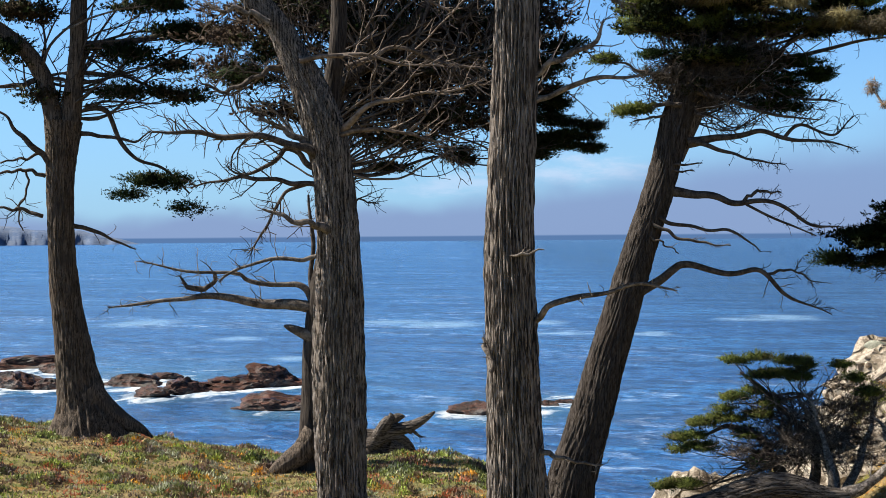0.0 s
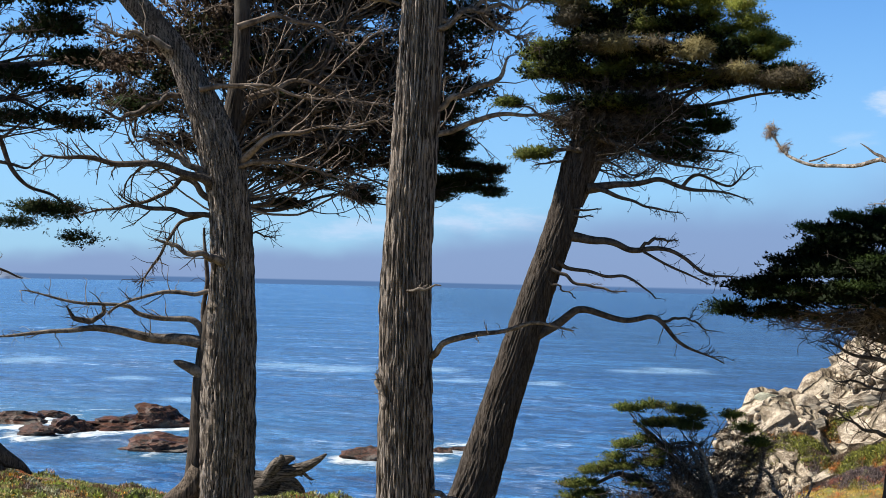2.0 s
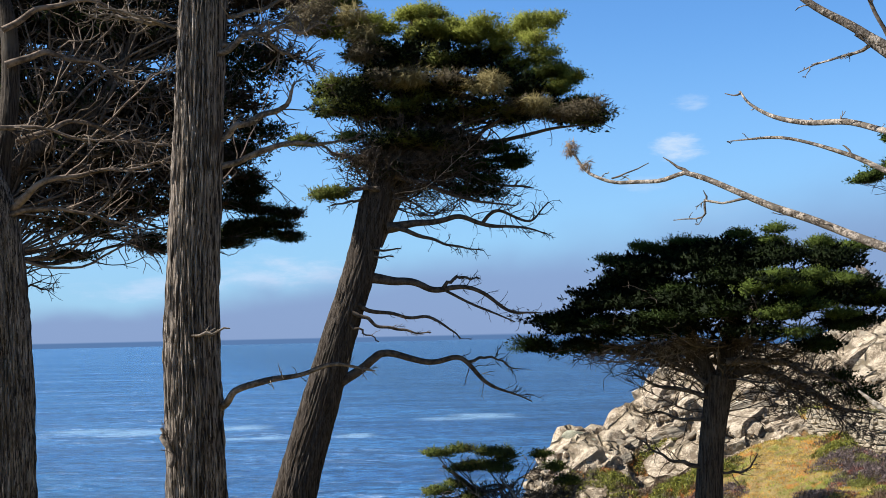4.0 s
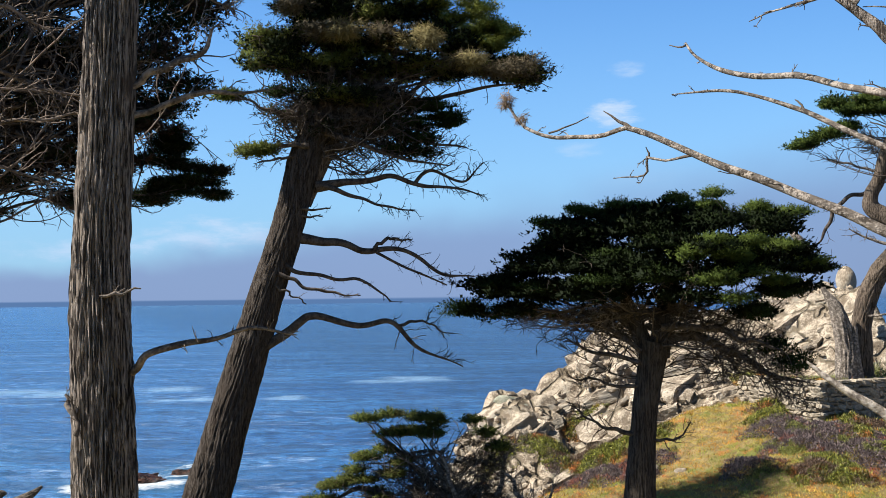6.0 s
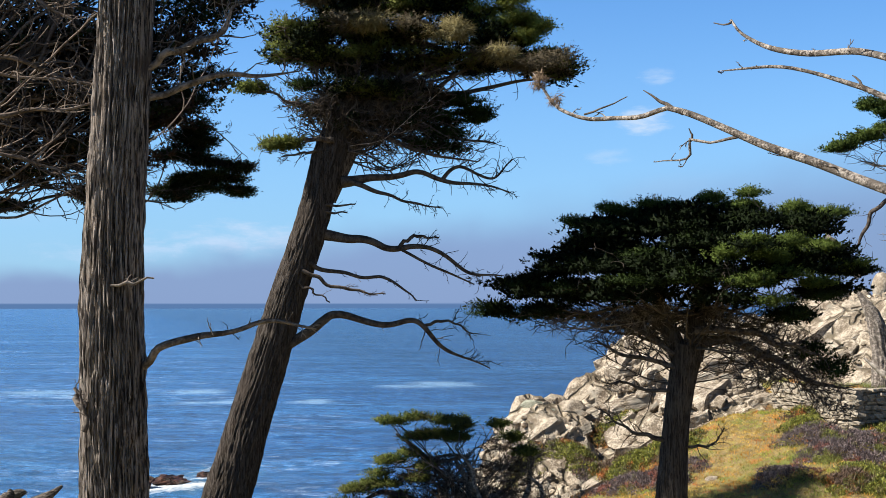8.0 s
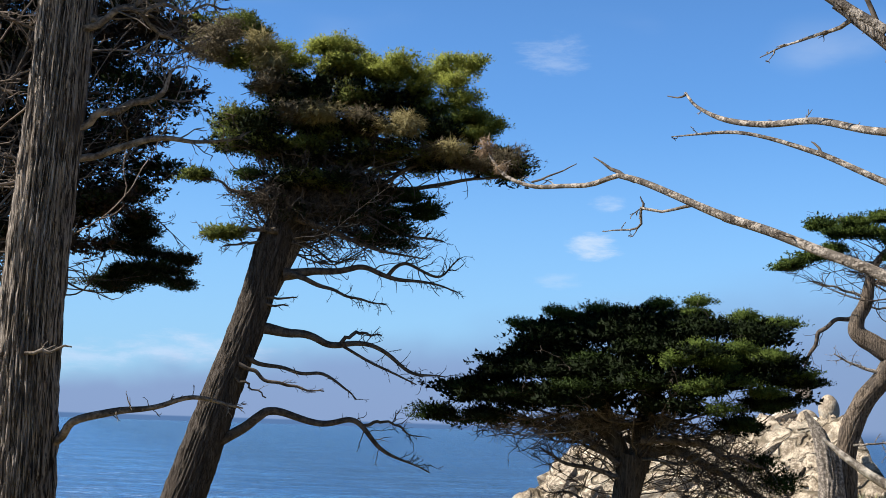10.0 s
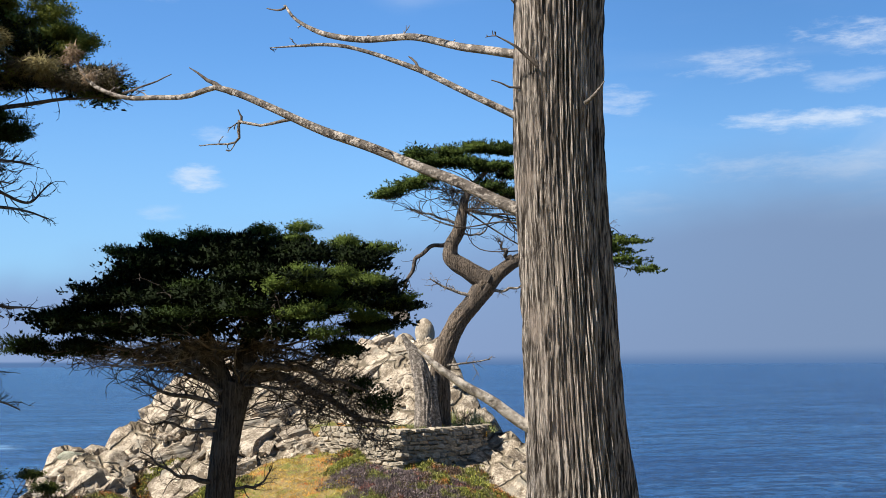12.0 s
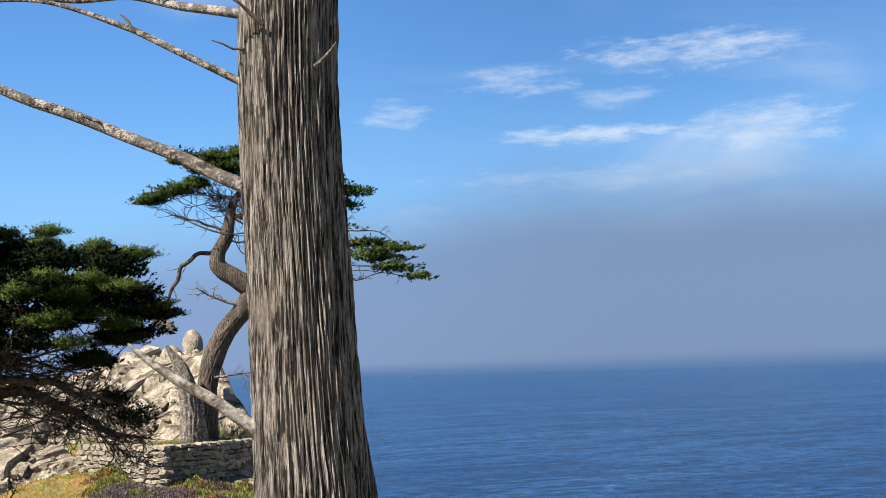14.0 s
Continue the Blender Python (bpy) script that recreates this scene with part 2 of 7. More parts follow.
def carpet_stuff(name, tones, lo=0.53, hi=0.60):
    """Ground plants of several kinds growing in patches."""
    m = bpy.data.materials.new(name)
    m.use_nodes = True
    n = Nodes(m.node_tree)
    v = n.add("ShaderNodeTexCoord").outputs["Object"]
    r = n.add("ShaderNodeNewGeometry").outputs["Random Per Island"]
    c = n.mix(r, tones[0], tones[1])
    for k, (tone, scale, shift) in enumerate(tones[2:]):
        at = n.noise(n.mapped(v, (1, 1, 0.3), (7.3 * k, 3.1 * k, 0)), scale, 4, 0.6)
        at = n.math("ADD", n.math("ADD", at, shift), n.math("MULTIPLY", n.math("SUBTRACT", r, 0.5), 0.07))
        c = n.mix(n.step(at, lo, hi), c, tone)
    k = n.math("ADD", n.math("MULTIPLY", r, 1.0), 0.45)
    c = n.mix(1.0, c, n.add("ShaderNodeCombineColor", {0: k, 1: k, 2: k}).outputs[0], "MULTIPLY")
    b = n.add("ShaderNodeBsdfPrincipled", {"Base Color": c, "Roughness": 0.6})
    t = n.add("ShaderNodeBsdfTranslucent", {0: c})
    n.t.links.new(n.add("ShaderNodeMixShader", {0: 0.2, 1: b.outputs[0], 2: t.outputs[0]}).outputs[0], n.add("ShaderNodeOutputMaterial").inputs[0])
    return m


CARPET = carpet_stuff("succulent_carpet", [(0.13, 0.16, 0.04), (0.32, 0.36, 0.10), ((0.42, 0.43, 0.29), 1.3, 0.01), ((0.21, 0.13, 0.08), 1.0, 0.03), ((0.37, 0.44, 0.08), 1.5, -0.02), ((0.10, 0.065, 0.05), 1.7, 0.0), ((0.46, 0.14, 0.06), 1.4, -0.045), ((0.75, 0.36, 0.03), 1.6, -0.08)])
SLOPE = carpet_stuff("slope_grasses", [(0.42, 0.27, 0.05), (0.73, 0.51, 0.11), ((0.27, 0.31, 0.05), 0.8, 0.02), ((0.68, 0.34, 0.05), 1.1, 0.01), ((0.36, 0.41, 0.06), 1.5, -0.02), ((0.60, 0.19, 0.05), 1.3, -0.025)])
YELLOW = foliage_stuff("yellow_petals", (0.35, 0.30, 0.03), (0.75, 0.62, 0.04))
ICEPLANT = carpet_stuff("ice_plant", [(0.09, 0.11, 0.02), (0.30, 0.30, 0.05), ((0.40, 0.15, 0.04), 1.6, -0.02), ((0.14, 0.09, 0.06), 1.3, 0.0)])
HEATH = carpet_stuff("purple_grey_scrub", [(0.075, 0.055, 0.056), (0.21, 0.16, 0.155), ((0.20, 0.21, 0.05), 1.6, -0.01), ((0.28, 0.10, 0.07), 1.8, -0.045)])

# ---- building helpers ----


def mesh_from(name, verts, faces, smooth=True):
    me = bpy.data.meshes.new(name)
    verts = np.asarray(verts, np.float32)
    faces = np.asarray(faces, np.int32)
    k = faces.shape[1]
    me.vertices.add(len(verts))
    me.vertices.foreach_set("co", verts.ravel())
    me.loops.add(faces.size)
    me.loops.foreach_set("vertex_index", faces.ravel())
    me.polygons.add(len(faces))
    me.polygons.foreach_set("loop_start", np.arange(0, faces.size, k, dtype=np.int32))
    me.polygons.foreach_set("use_smooth", np.full(len(faces), smooth))
    me.update(calc_edges=True)
    me.validate()
    return me


def part(name, me, material, parent=None, label=""):
    """One mesh object under a thing or a part, or at top level."""
    if isinstance(me, bmesh.types.BMesh):
        bm, me = me, bpy.data.meshes.new(name)
        bm.to_mesh(me)
        bm.free()
    if not me.materials:
        me.materials.append(material)
    ob = new(name, me)
    ob.parent = parent
    if label:
        tagged(ob, label)
    return ob


def thing(name, at, label, category, group=""):
    ob = new(name)
    ob.empty_display_size = 0.3
    ob.matrix_world = pose(*at)
    return tagged(ob, label, category, group)


def smooth_noise(n_in, seed, octaves=4, base=1.0):
    """A vectorised sum of random plane waves, about -1 to 1, for points (n, k)."""
    rng = np.random.default_rng(seed)
    p = np.asarray(n_in, float)
    out = np.zeros(len(p))
    amp, f, tot = 1.0, base, 0.0
    for _ in range(octaves):
        for _ in range(4):
            d = rng.normal(size=p.shape[1])
            d *= f * rng.uniform(0.7, 1.3) / np.linalg.norm(d)
            out += amp * np.sin(p @ d + rng.uniform(0, 6.3)) / 2.2
        tot += amp
        amp, f = amp * 0.5, f * 2.1
    return out / tot


# ---- the ground ----
LAND_Y = (-40, 0, 3.5, 8, 14.3, 22, 28, 33, 37, 60)
LAND_Z = (19.5, 16.3, 15.5, 15.05, 14.5, 13.3, 12.95, 12.3, 11.4, 10.5)
COAST_X = (-90, -30, -10, 0, 4, 7, 9, 11, 16, 22, 25, 26.5, 29, 34, 90)
COAST_Y = (44, 38, 36, 38, 37, 37, 39, 43, 46, 44, 36, 26, 18, 13, 4)
RIDGE = ((7.1, 40.3, 9.6), (7.7, 40.6, 9.9), (9.5, 40.0, 10.2), (11.3, 38.6, 10.4), (12.1, 37.2, 13.3), (12.5, 36.9, 14.7), (14.2, 37.6, 14.62), (15.2, 38.2, 15.3), (16.4, 38.7, 16.6), (18.3, 38.2, 17.0), (20.3, 37.6, 17.2), (22.0, 36.7, 17.7), (23.3, 36.3, 17.8), (22.9, 35.3, 17.5), (22.8, 34.0, 16.1), (22.6, 32.8, 14.8), (22.2, 31.0, 13.0))
# the terrace wall: left end, corner, middle and far end, in plan
WALL = ((18.3, 33.4), (18.72, 30.25), (20.35, 30.5), (21.9, 31.0), (22.6, 31.8))
WALL_TOP = 15.5


def ridge_height(x, y):
    best = np.full(x.shape, -50.0)
    for (ax, ay, az), (bx, by, bz) in zip(RIDGE, RIDGE[1:]):
        dx, dy = bx - ax, by - ay
        t = np.clip(((x - ax) * dx + (y - ay) * dy) / (dx * dx + dy * dy), 0, 1)
        d = np.hypot(x - ax - t * dx, y - ay - t * dy)
        ahead = np.clip((ay + t * dy - y) / (d + 1e-6), 0, 1) ** 2
        best = np.maximum(best, az + t * (bz - az) - np.maximum(0, d - 0.5) * (np.where(x > 22.9, 2.2, 0.50) * ahead + np.where(x > 23.2, 4.0, 1.8) * (1 - ahead)))
    return best


def land_height(x, y):
    x, y = np.asarray(x, float), np.asarray(y, float)
    z = np.interp(y, LAND_Y, LAND_Z)
    z = z + np.clip((-4 - x) * 0.13, 0, 1.5) * np.clip((y - 14) / 12, 0, 1)
    z = z + 2.6 * np.exp(-(((x - 18.5) / 5.0) ** 2) - ((y - 34.0) / 6.0) ** 2)
    z = z - 0.16 * np.clip(x - 8, 0, 20) * np.clip((26 - y) / 12, 0, 1) - 0.3 * np.clip(x - 22.5, 0, 8)
    z = z - 0.5 * np.exp(-(((x - 7.0) / 4.0) ** 2) - ((y - 29.0) / 6.0) ** 2)
    over = y - np.interp(x, COAST_X, COAST_Y)
    z = z - np.clip(over + 2.5, 0, 3) ** 2 * 0.12 - np.clip(over, 0, 30) * 2.0
    ease = lambda v, a, b: np.clip((v - a) / (b - a), 0, 1) ** 2 * (3 - 2 * np.clip((v - a) / (b - a), 0, 1))
    z = z - ease(x, 0.2, 3.0) * ease(-x, -12.0, -9.0) * (0.75 * ease(y, 15, 25) + 1.0 * ease(y, 25, 36))
    p = np.stack([x.ravel(), y.ravel()], 1)
    z = z + (0.10 * smooth_noise(p, 3, 4, 1.1) + 0.03 * smooth_noise(p, 4, 2, 9.0)).reshape(x.shape)
    rock = ridge_height(x, y)
    side = (x - WALL[0][0]) * (WALL[1][1] - WALL[0][1]) - (y - WALL[0][1]) * (WALL[1][0] - WALL[0][0])
    behind = (side < -0.5) & (y > 30.6 + (x - 18.72) * 0.24) & (y < 36) & (x < 22.3)
    z = np.where(behind, np.maximum(z, WALL_TOP - 0.12), z)
    return np.maximum(z, rock), np.where(behind & (rock < WALL_TOP - 0.2), -1, rock - z)


def build_ground():
    xs = np.concatenate([np.linspace(-85, -22, 40, endpoint=False), np.linspace(-22, 32, 290, endpoint=False), np.linspace(32, 80, 30)])
    ys = np.concatenate([np.linspace(-40, 8, 60, endpoint=False), np.linspace(8, 50, 250, endpoint=False), np.linspace(50, 70, 12)])
    gx, gy = np.meshgrid(xs, ys)
    x, y = gx.ravel(), gy.ravel()
    z, rocky = land_height(x, y)
    p = np.stack([x, y], 1)
    r = np.clip(rocky + 0.3, 0, 1)
    p3 = np.stack([x, y, z], 1)
    z = z + r * (0.55 * smooth_noise(p3, 5, 3, 1.3) - 0.42 * np.abs(smooth_noise(p3, 6, 3, 2.6)) - 0.2 * np.abs(smooth_noise(p3, 7, 3, 7.0)) + 0.16)
    over = y - np.interp(x, COAST_X, COAST_Y)
    z = z + np.clip(over / 4, 0, 1) * 1.2 * smooth_noise(p, 8, 4, 0.6)
    n, m = gx.shape
    i = np.arange(n * m).reshape(n, m)
    faces = np.stack([i[:-1, :-1].ravel(), i[:-1, 1:].ravel(), i[1:, 1:].ravel(), i[1:, :-1].ravel()], 1)
    me = mesh_from("ground", np.stack([x, y, z], 1), faces)
    a = me.attributes.new("rocky", "FLOAT", "POINT")
    a.data.foreach_set("value", np.clip(np.maximum(rocky * 1.5 + 0.5, over * 0.8 + 0.3), 0, 1).astype(np.float32))
    m = bpy.data.materials.new("headland_soil_and_granite")
    m.use_nodes = True
    n = Nodes(m.node_tree)
    v = n.add("ShaderNodeTexCoord").outputs["Object"]
    big, mid, fine = n.noise(v, 0.5, 5, 0.6), n.noise(v, 3.0, 5, 0.6), n.noise(v, 22.0, 4, 0.6)
    soil = n.mix(n.step(mid, 0.35, 0.65), (0.17, 0.125, 0.055), (0.34, 0.25, 0.11))
    soil = n.mix(n.step(n.math("ADD", n.math("MULTIPLY", big, 0.6), n.math("MULTIPLY", mid, 0.4)), 0.46, 0.6), soil, (0.15, 0.16, 0.04))
    soil = n.mix(n.step(n.noise(v, 1.4, 4, 0.6), 0.58, 0.68), soil, (0.34, 0.15, 0.045))
    soil = n.mix(n.step(fine, 0.5, 0.75, 0.0, 0.6), soil, (0.25, 0.22, 0.13))
    stone = n.mix(n.step(n.math("ADD", n.math("MULTIPLY", mid, 0.6), n.math("MULTIPLY", fine, 0.4)), 0.42, 0.60), (0.18, 0.142, 0.104), (0.57, 0.485, 0.38))
    stone = n.mix(n.step(n.noise(v, 9.0, 5, 0.7), 0.44, 0.34, 0.0, 0.6), stone, (0.16, 0.13, 0.10))
    stone = n.mix(n.step(n.noise(v, 1.1, 5, 0.65), 0.54, 0.66), stone, (0.29, 0.26, 0.21))
    crack = n.add("ShaderNodeTexVoronoi", {"Vector": n.mix(0.6, v, n.add("ShaderNodeTexNoise", {"Vector": v, "Scale": 1.5}).outputs[1], "ADD"), "Scale": 1.2})
    crack.feature = "DISTANCE_TO_EDGE"
    crack = n.step(crack.outputs[0], 0.0, 0.09)
    stone = n.mix(crack, (0.17, 0.14, 0.10), stone)
    at = n.attribute("rocky")
    f = n.step(n.math("ADD", at, n.math("MULTIPLY", n.math("SUBTRACT", mid, 0.5), 0.7)), 0.45, 0.62)
    b = n.add("ShaderNodeBsdfPrincipled", {"Base Color": n.mix(f, soil, stone), "Roughness": 0.92})
    b.inputs["Specular IOR Level"].default_value = 0.15
    h = n.math("ADD", n.math("ADD", n.math("MULTIPLY", mid, 0.6), n.math("MULTIPLY", fine, 0.25)), n.math("MULTIPLY", n.math("MULTIPLY", crack, f), 0.5))
    n.t.links.new(n.add("ShaderNodeBump", {"Height": h, "Strength": 0.9, "Distance": 0.22}).outputs[0], b.inputs["Normal"])
    n.t.links.new(b.outputs[0], n.add("ShaderNodeOutputMaterial").inputs[0])
    tagged(part("ground", me, m), "coastal bluff of dry soil and pale granite", "ground", kind="structure")


build_ground()

# ---- sea ----
# rocks awash: x, y, half width, half depth, height
SEA_ROCKS = [(-52.8, 153.8, 3.0, 2.3, 2.7), (-59.2, 178.0, 5.1, 3.8, 1.9), (-48.5, 152.4, 1.3, 1.0, 1.4), (-53.2, 172.0, 1.9, 1.4, 1.7), (-38.3, 156.1, 3.7, 2.8, 1.9), (-35.7, 162.7, 1.9, 1.4, 1.1), (-30.5, 147.7, 2.5, 1.9, 1.8),
             (-33.6, 144.5, 2.0, 1.5, 1.2), (-25.4, 152.6, 3.2, 2.4, 1.5), (-21.6, 154.1, 3.2, 2.4, 2.7), (-16.9, 133.5, 3.1, 2.3, 1.9), (3.0, 128.2, 1.7, 1.3, 1.8), (7.1, 130.0, 2.0, 1.4, 1.1), (10.8, 133.8, 0.9, 0.8, 0.8), (12.8, 136.7, 0.9, 0.6, 0.5)]

# pale foam slicks drifting on the water: x, y, half width, half depth
SLICKS = [(-2, 258, 12, 12), (22, 233, 6, 7), (37, 229, 6, 7), (-65, 270, 11, 16), (-23, 188, 5, 6), (-37, 226, 7, 7), (-12, 266, 10, 12), (19, 262, 8, 10), (38, 232, 5, 6), (66, 266, 7, 10), (16, 233, 6, 5), (61, 268, 7, 9), (72, 270, 11, 16)]


def build_sea():
    az = np.radians(np.concatenate([np.linspace(-180, -26, 30, endpoint=False), np.linspace(-26, 70, 170, endpoint=False), np.linspace(70, 180, 24)]))
    rad = 25 * np.geomspace(1, 196, 400)
    ga, gr = np.meshgrid(az, rad)
    x, y = (np.sin(ga) * gr).ravel(), (np.cos(ga) * gr).ravel()
    p = np.stack([x, y], 1)
    foam = np.zeros(len(x))
    for rx, ry, hw, hd, _h in SEA_ROCKS:
        d = np.hypot((x - rx) / (hw + 1.6), (y - ry) / (hd + 4.0))
        foam = np.maximum(foam, np.exp(-((np.maximum(d - 0.75, 0)) ** 2) * 1.7))
    drift = np.exp(-(((x + 40) / 30) ** 2) - ((y - 160) / 24) ** 2) * 0.78 + np.exp(-(((x - 8) / 12) ** 2) - ((y - 133) / 8) ** 2) * 0.42
    foam = np.maximum(foam, drift)
    shore = np.exp(-(np.maximum(y - np.interp(x, COAST_X, COAST_Y) - 12, 0) / 7) ** 2)
    foam = np.maximum(foam, np.where(np.abs(x) < 90, shore, 0) * 0.8)
    slick = np.zeros(len(x))
    for sx, sy, hw, hd in SLICKS:
        slick = np.maximum(slick, np.exp(-(((x - sx) / hw) ** 2) - ((y - sy) / hd) ** 2))
    z = 0.16 * smooth_noise(p, 21, 3, 0.35) * np.clip(1 - gr.ravel() / 700, 0, 1)
    n, m = ga.shape
    i = np.arange(n * m).reshape(n, m)
    f = np.stack([i[:-1, :-1].ravel(), i[1:, :-1].ravel(), i[1:, 1:].ravel(), i[:-1, 1:].ravel()], 1)
    me = mesh_from("water", np.stack([x, y, z], 1), f)
    me.attributes.new("foam", "FLOAT", "POINT").data.foreach_set("value", foam.astype(np.float32))
    me.attributes.new("slick", "FLOAT", "POINT").data.foreach_set("value", slick.astype(np.float32))
    mat = bpy.data.materials.new("ocean_water")
    mat.use_nodes = True
    n = Nodes(mat.node_tree)
    v = n.add("ShaderNodeTexCoord").outputs["Object"]
    plain = v
    v = n.mapped(v, rot=(0, 0, radians(20)))
    swell = n.noise(n.mapped(v, (0.010, 0.028, 1), (0, 0, 0), (0, 0, 0.15)), 1.0, 4, 0.55, 0.6)
    chop = n.noise(n.mapped(v, (0.30, 0.50, 1)), 1.0, 6, 0.7, 0.5)
    ripple = n.noise(n.mapped(v, (1.3, 2.2, 1)), 1.0, 4, 0.65)
    c = n.mix(n.step(swell, 0.35, 0.68), (0.014, 0.102, 0.33), (0.036, 0.18, 0.47))
    roll = n.noise(n.mapped(v, (0.045, 0.12, 1), (0, 0, 0), (0, 0, 0.1)), 1.0, 5, 0.68, 0.4)
    # trough shade and crest glints are painted into the water colour by noise
    c = n.mix(n.step(roll, 0.53, 0.40, 0.0, 0.75), c, (0.006, 0.045, 0.155))
    c = n.mix(n.step(chop, 0.52, 0.38, 0.0, 0.85), c, (0.003, 0.024, 0.09))
    c = n.mix(n.step(n.math("ADD", n.math("MULTIPLY", chop, 0.55), n.math("ADD", n.math("MULTIPLY", ripple, 0.25), n.math("MULTIPLY", roll, 0.2))), 0.53, 0.61, 0.0, 0.7), c, (0.13, 0.31, 0.54))
    dash = n.noise(n.mapped(v, (0.95, 3.2, 1), (4, 1, 0), (0, 0, 0.1)), 1.0, 5, 0.7, 0.3)
    c = n.mix(n.step(dash, 0.54, 0.38, 0.0, 0.78), c, (0.004, 0.030, 0.115))
    c = n.mix(n.step(dash, 0.60, 0.72, 0.0, 0.4), c, (0.14, 0.32, 0.56))
    streak = n.noise(n.mapped(v, (0.014, 0.06, 1), (3, 7, 0), (0, 0, -0.2)), 1.0, 6, 0.62, 1.2)
    at = n.attribute("foam")
    lace = n.noise(n.mapped(v, (0.14, 0.11, 1)), 1.0, 7, 0.66, 1.6)
    line = n.math("MULTIPLY", n.step(n.math("ABSOLUTE", n.math("SUBTRACT", streak, 0.55)), 0.05, 0.0), n.step(chop, 0.42, 0.64, 0.0, 0.24))
    white = n.math("MAXIMUM", n.step(n.math("ADD", n.math("MULTIPLY", at, 0.40), n.math("MULTIPLY", lace, 1.0)), 0.78, 0.98), n.math("MULTIPLY", line, n.step(swell, 0.42, 0.56)))
    # shade of the fog over the eastern water, put into the colour by x
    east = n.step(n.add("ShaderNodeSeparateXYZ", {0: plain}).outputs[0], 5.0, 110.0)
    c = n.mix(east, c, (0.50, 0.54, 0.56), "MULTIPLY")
    film = n.step(n.math("ADD", n.math("MULTIPLY", n.attribute("slick"), 0.5), n.math("ADD", n.math("MULTIPLY", streak, 0.5), n.math("MULTIPLY", lace, 0.35))), 0.62, 0.95, 0.0, 0.5)
    c = n.mix(film, c, (0.33, 0.52, 0.70))
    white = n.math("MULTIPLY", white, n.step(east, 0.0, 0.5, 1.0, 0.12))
    c = n.mix(n.math("MULTIPLY", at, 0.45), c, (0.07, 0.22, 0.33))
    c = n.mix(white, c, (0.72, 0.78, 0.82))
    rough = n.step(white, 0.0, 1.0, 0.22, 0.7)
    b = n.add("ShaderNodeBsdfPrincipled", {"Base Color": c, "Roughness": rough, "IOR": 1.33})
    b.inputs["Specular IOR Level"].default_value = 0.35
    h = n.math("ADD", n.math("MULTIPLY", chop, 1.0), n.math("ADD", n.math("MULTIPLY", ripple, 0.25), n.math("MULTIPLY", white, 0.15)))
    n.t.links.new(n.add("ShaderNodeBump", {"Height": h, "Strength": 0.8, "Distance": 1.5}).outputs[0], b.inputs["Normal"])
    n.t.links.new(b.outputs[0], n.add("ShaderNodeOutputMaterial").inputs[0])
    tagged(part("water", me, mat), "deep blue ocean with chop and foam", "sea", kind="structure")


def boulder_mesh(name, seed, cuts=16, detail=3, rough=0.05, lumpy=0.15, crust=0.0):
    """An angular boulder about one metre across: a lumpy ball with flat faces struck off."""
    rng = np.random.default_rng(seed)
    bm = bmesh.new()
    bmesh.ops.create_icosphere(bm, subdivisions=detail, radius=1.0)
    p = np.array([v.co[:] for v in bm.verts])
    p *= (1 + lumpy * smooth_noise(p, seed, 2, 1.6))[:, None]
    for _ in range(cuts):
        d = rng.normal(size=3)
        d /= np.linalg.norm(d)
        h = rng.uniform(0.5, 0.82)
        over = np.maximum(p @ d - h, 0)
        p -= over[:, None] * d
    p *= (1 + rough * smooth_noise(p, seed + 1, 4, 5.0))[:, None]
    if crust:
        p *= (1 + crust * smooth_noise(p, seed + 2, 3, 15.0))[:, None]
    for v, q in zip(bm.verts, p):
        v.co = q * 0.5
    me = bpy.data.meshes.new(name)
    bm.to_mesh(me)
    bm.free()
    return me


build_sea()
for k, (rx, ry, hw, hd, hh) in enumerate(SEA_ROCKS):
    me = boulder_mesh("sea_rock", 300 + k, 4, 4, 0.26, 0.45, 0.12)
    ob = part("sea_rock", me, SEAROCK)
    me.polygons.foreach_set("use_smooth", np.full(len(me.polygons), False))
    ob.matrix_world = pose(rx, ry, hh * 0.05, 0, 0, 37.0 * k % 50 - 25) @ Matrix.Diagonal((hw * 2.5, hd * 2.1, hh * 1.45, 1))
    tagged(ob, "brown kelp-covered rock awash in white foam", "sea rock", "rocks in the surf")


def build_headland():
    """A low far shore, its haze put into the base colour."""
    az = np.radians(np.linspace(-40, -13.6, 260))
    prof = np.interp(np.degrees(az), (-40, -24, -20.2, -19.2, -18, -17, -16, -15.2, -14.5, -13.6), (80, 76, 70, 60, 50, 48, 44, 30, 18, 0))
    prof = prof * (1 + 0.14 * smooth_noise(np.degrees(az)[:, None], 41, 4, 1.6))
    rows, n = [], len(az)
    for f, d in ((0, 4200), (0.35, 4225), (0.75, 4270), (1.0, 4400), (0.6, 4600), (0, 4700)):
        r = d + 25 * smooth_noise(np.degrees(az)[:, None], 42 + int(f * 10), 3, 6.0)
        rows.append(np.stack([np.sin(az) * r, np.cos(az) * r, prof * f - (1 if f == 0 else 0)], 1))
    i = np.arange(len(rows) * n).reshape(len(rows), n)
    f = np.stack([i[:-1, :-1].ravel(), i[:-1, 1:].ravel(), i[1:, 1:].ravel(), i[1:, :-1].ravel()], 1)
    # pale blue base colour paints the distance haze onto the rock
    hazy = surface("haze_tinted_shore", (0.075, 0.115, 0.20), (0.14, 0.175, 0.245), 0.012, (1, 1, 3), 1.0, 0.0)
    tagged(part("backdrop_headland", mesh_from("backdrop_headland", np.concatenate(rows), f), hazy), "low rocky headland across the bay, haze put into its colour", "headland", kind="structure")


build_headland()

# ---- wood and leaves ----


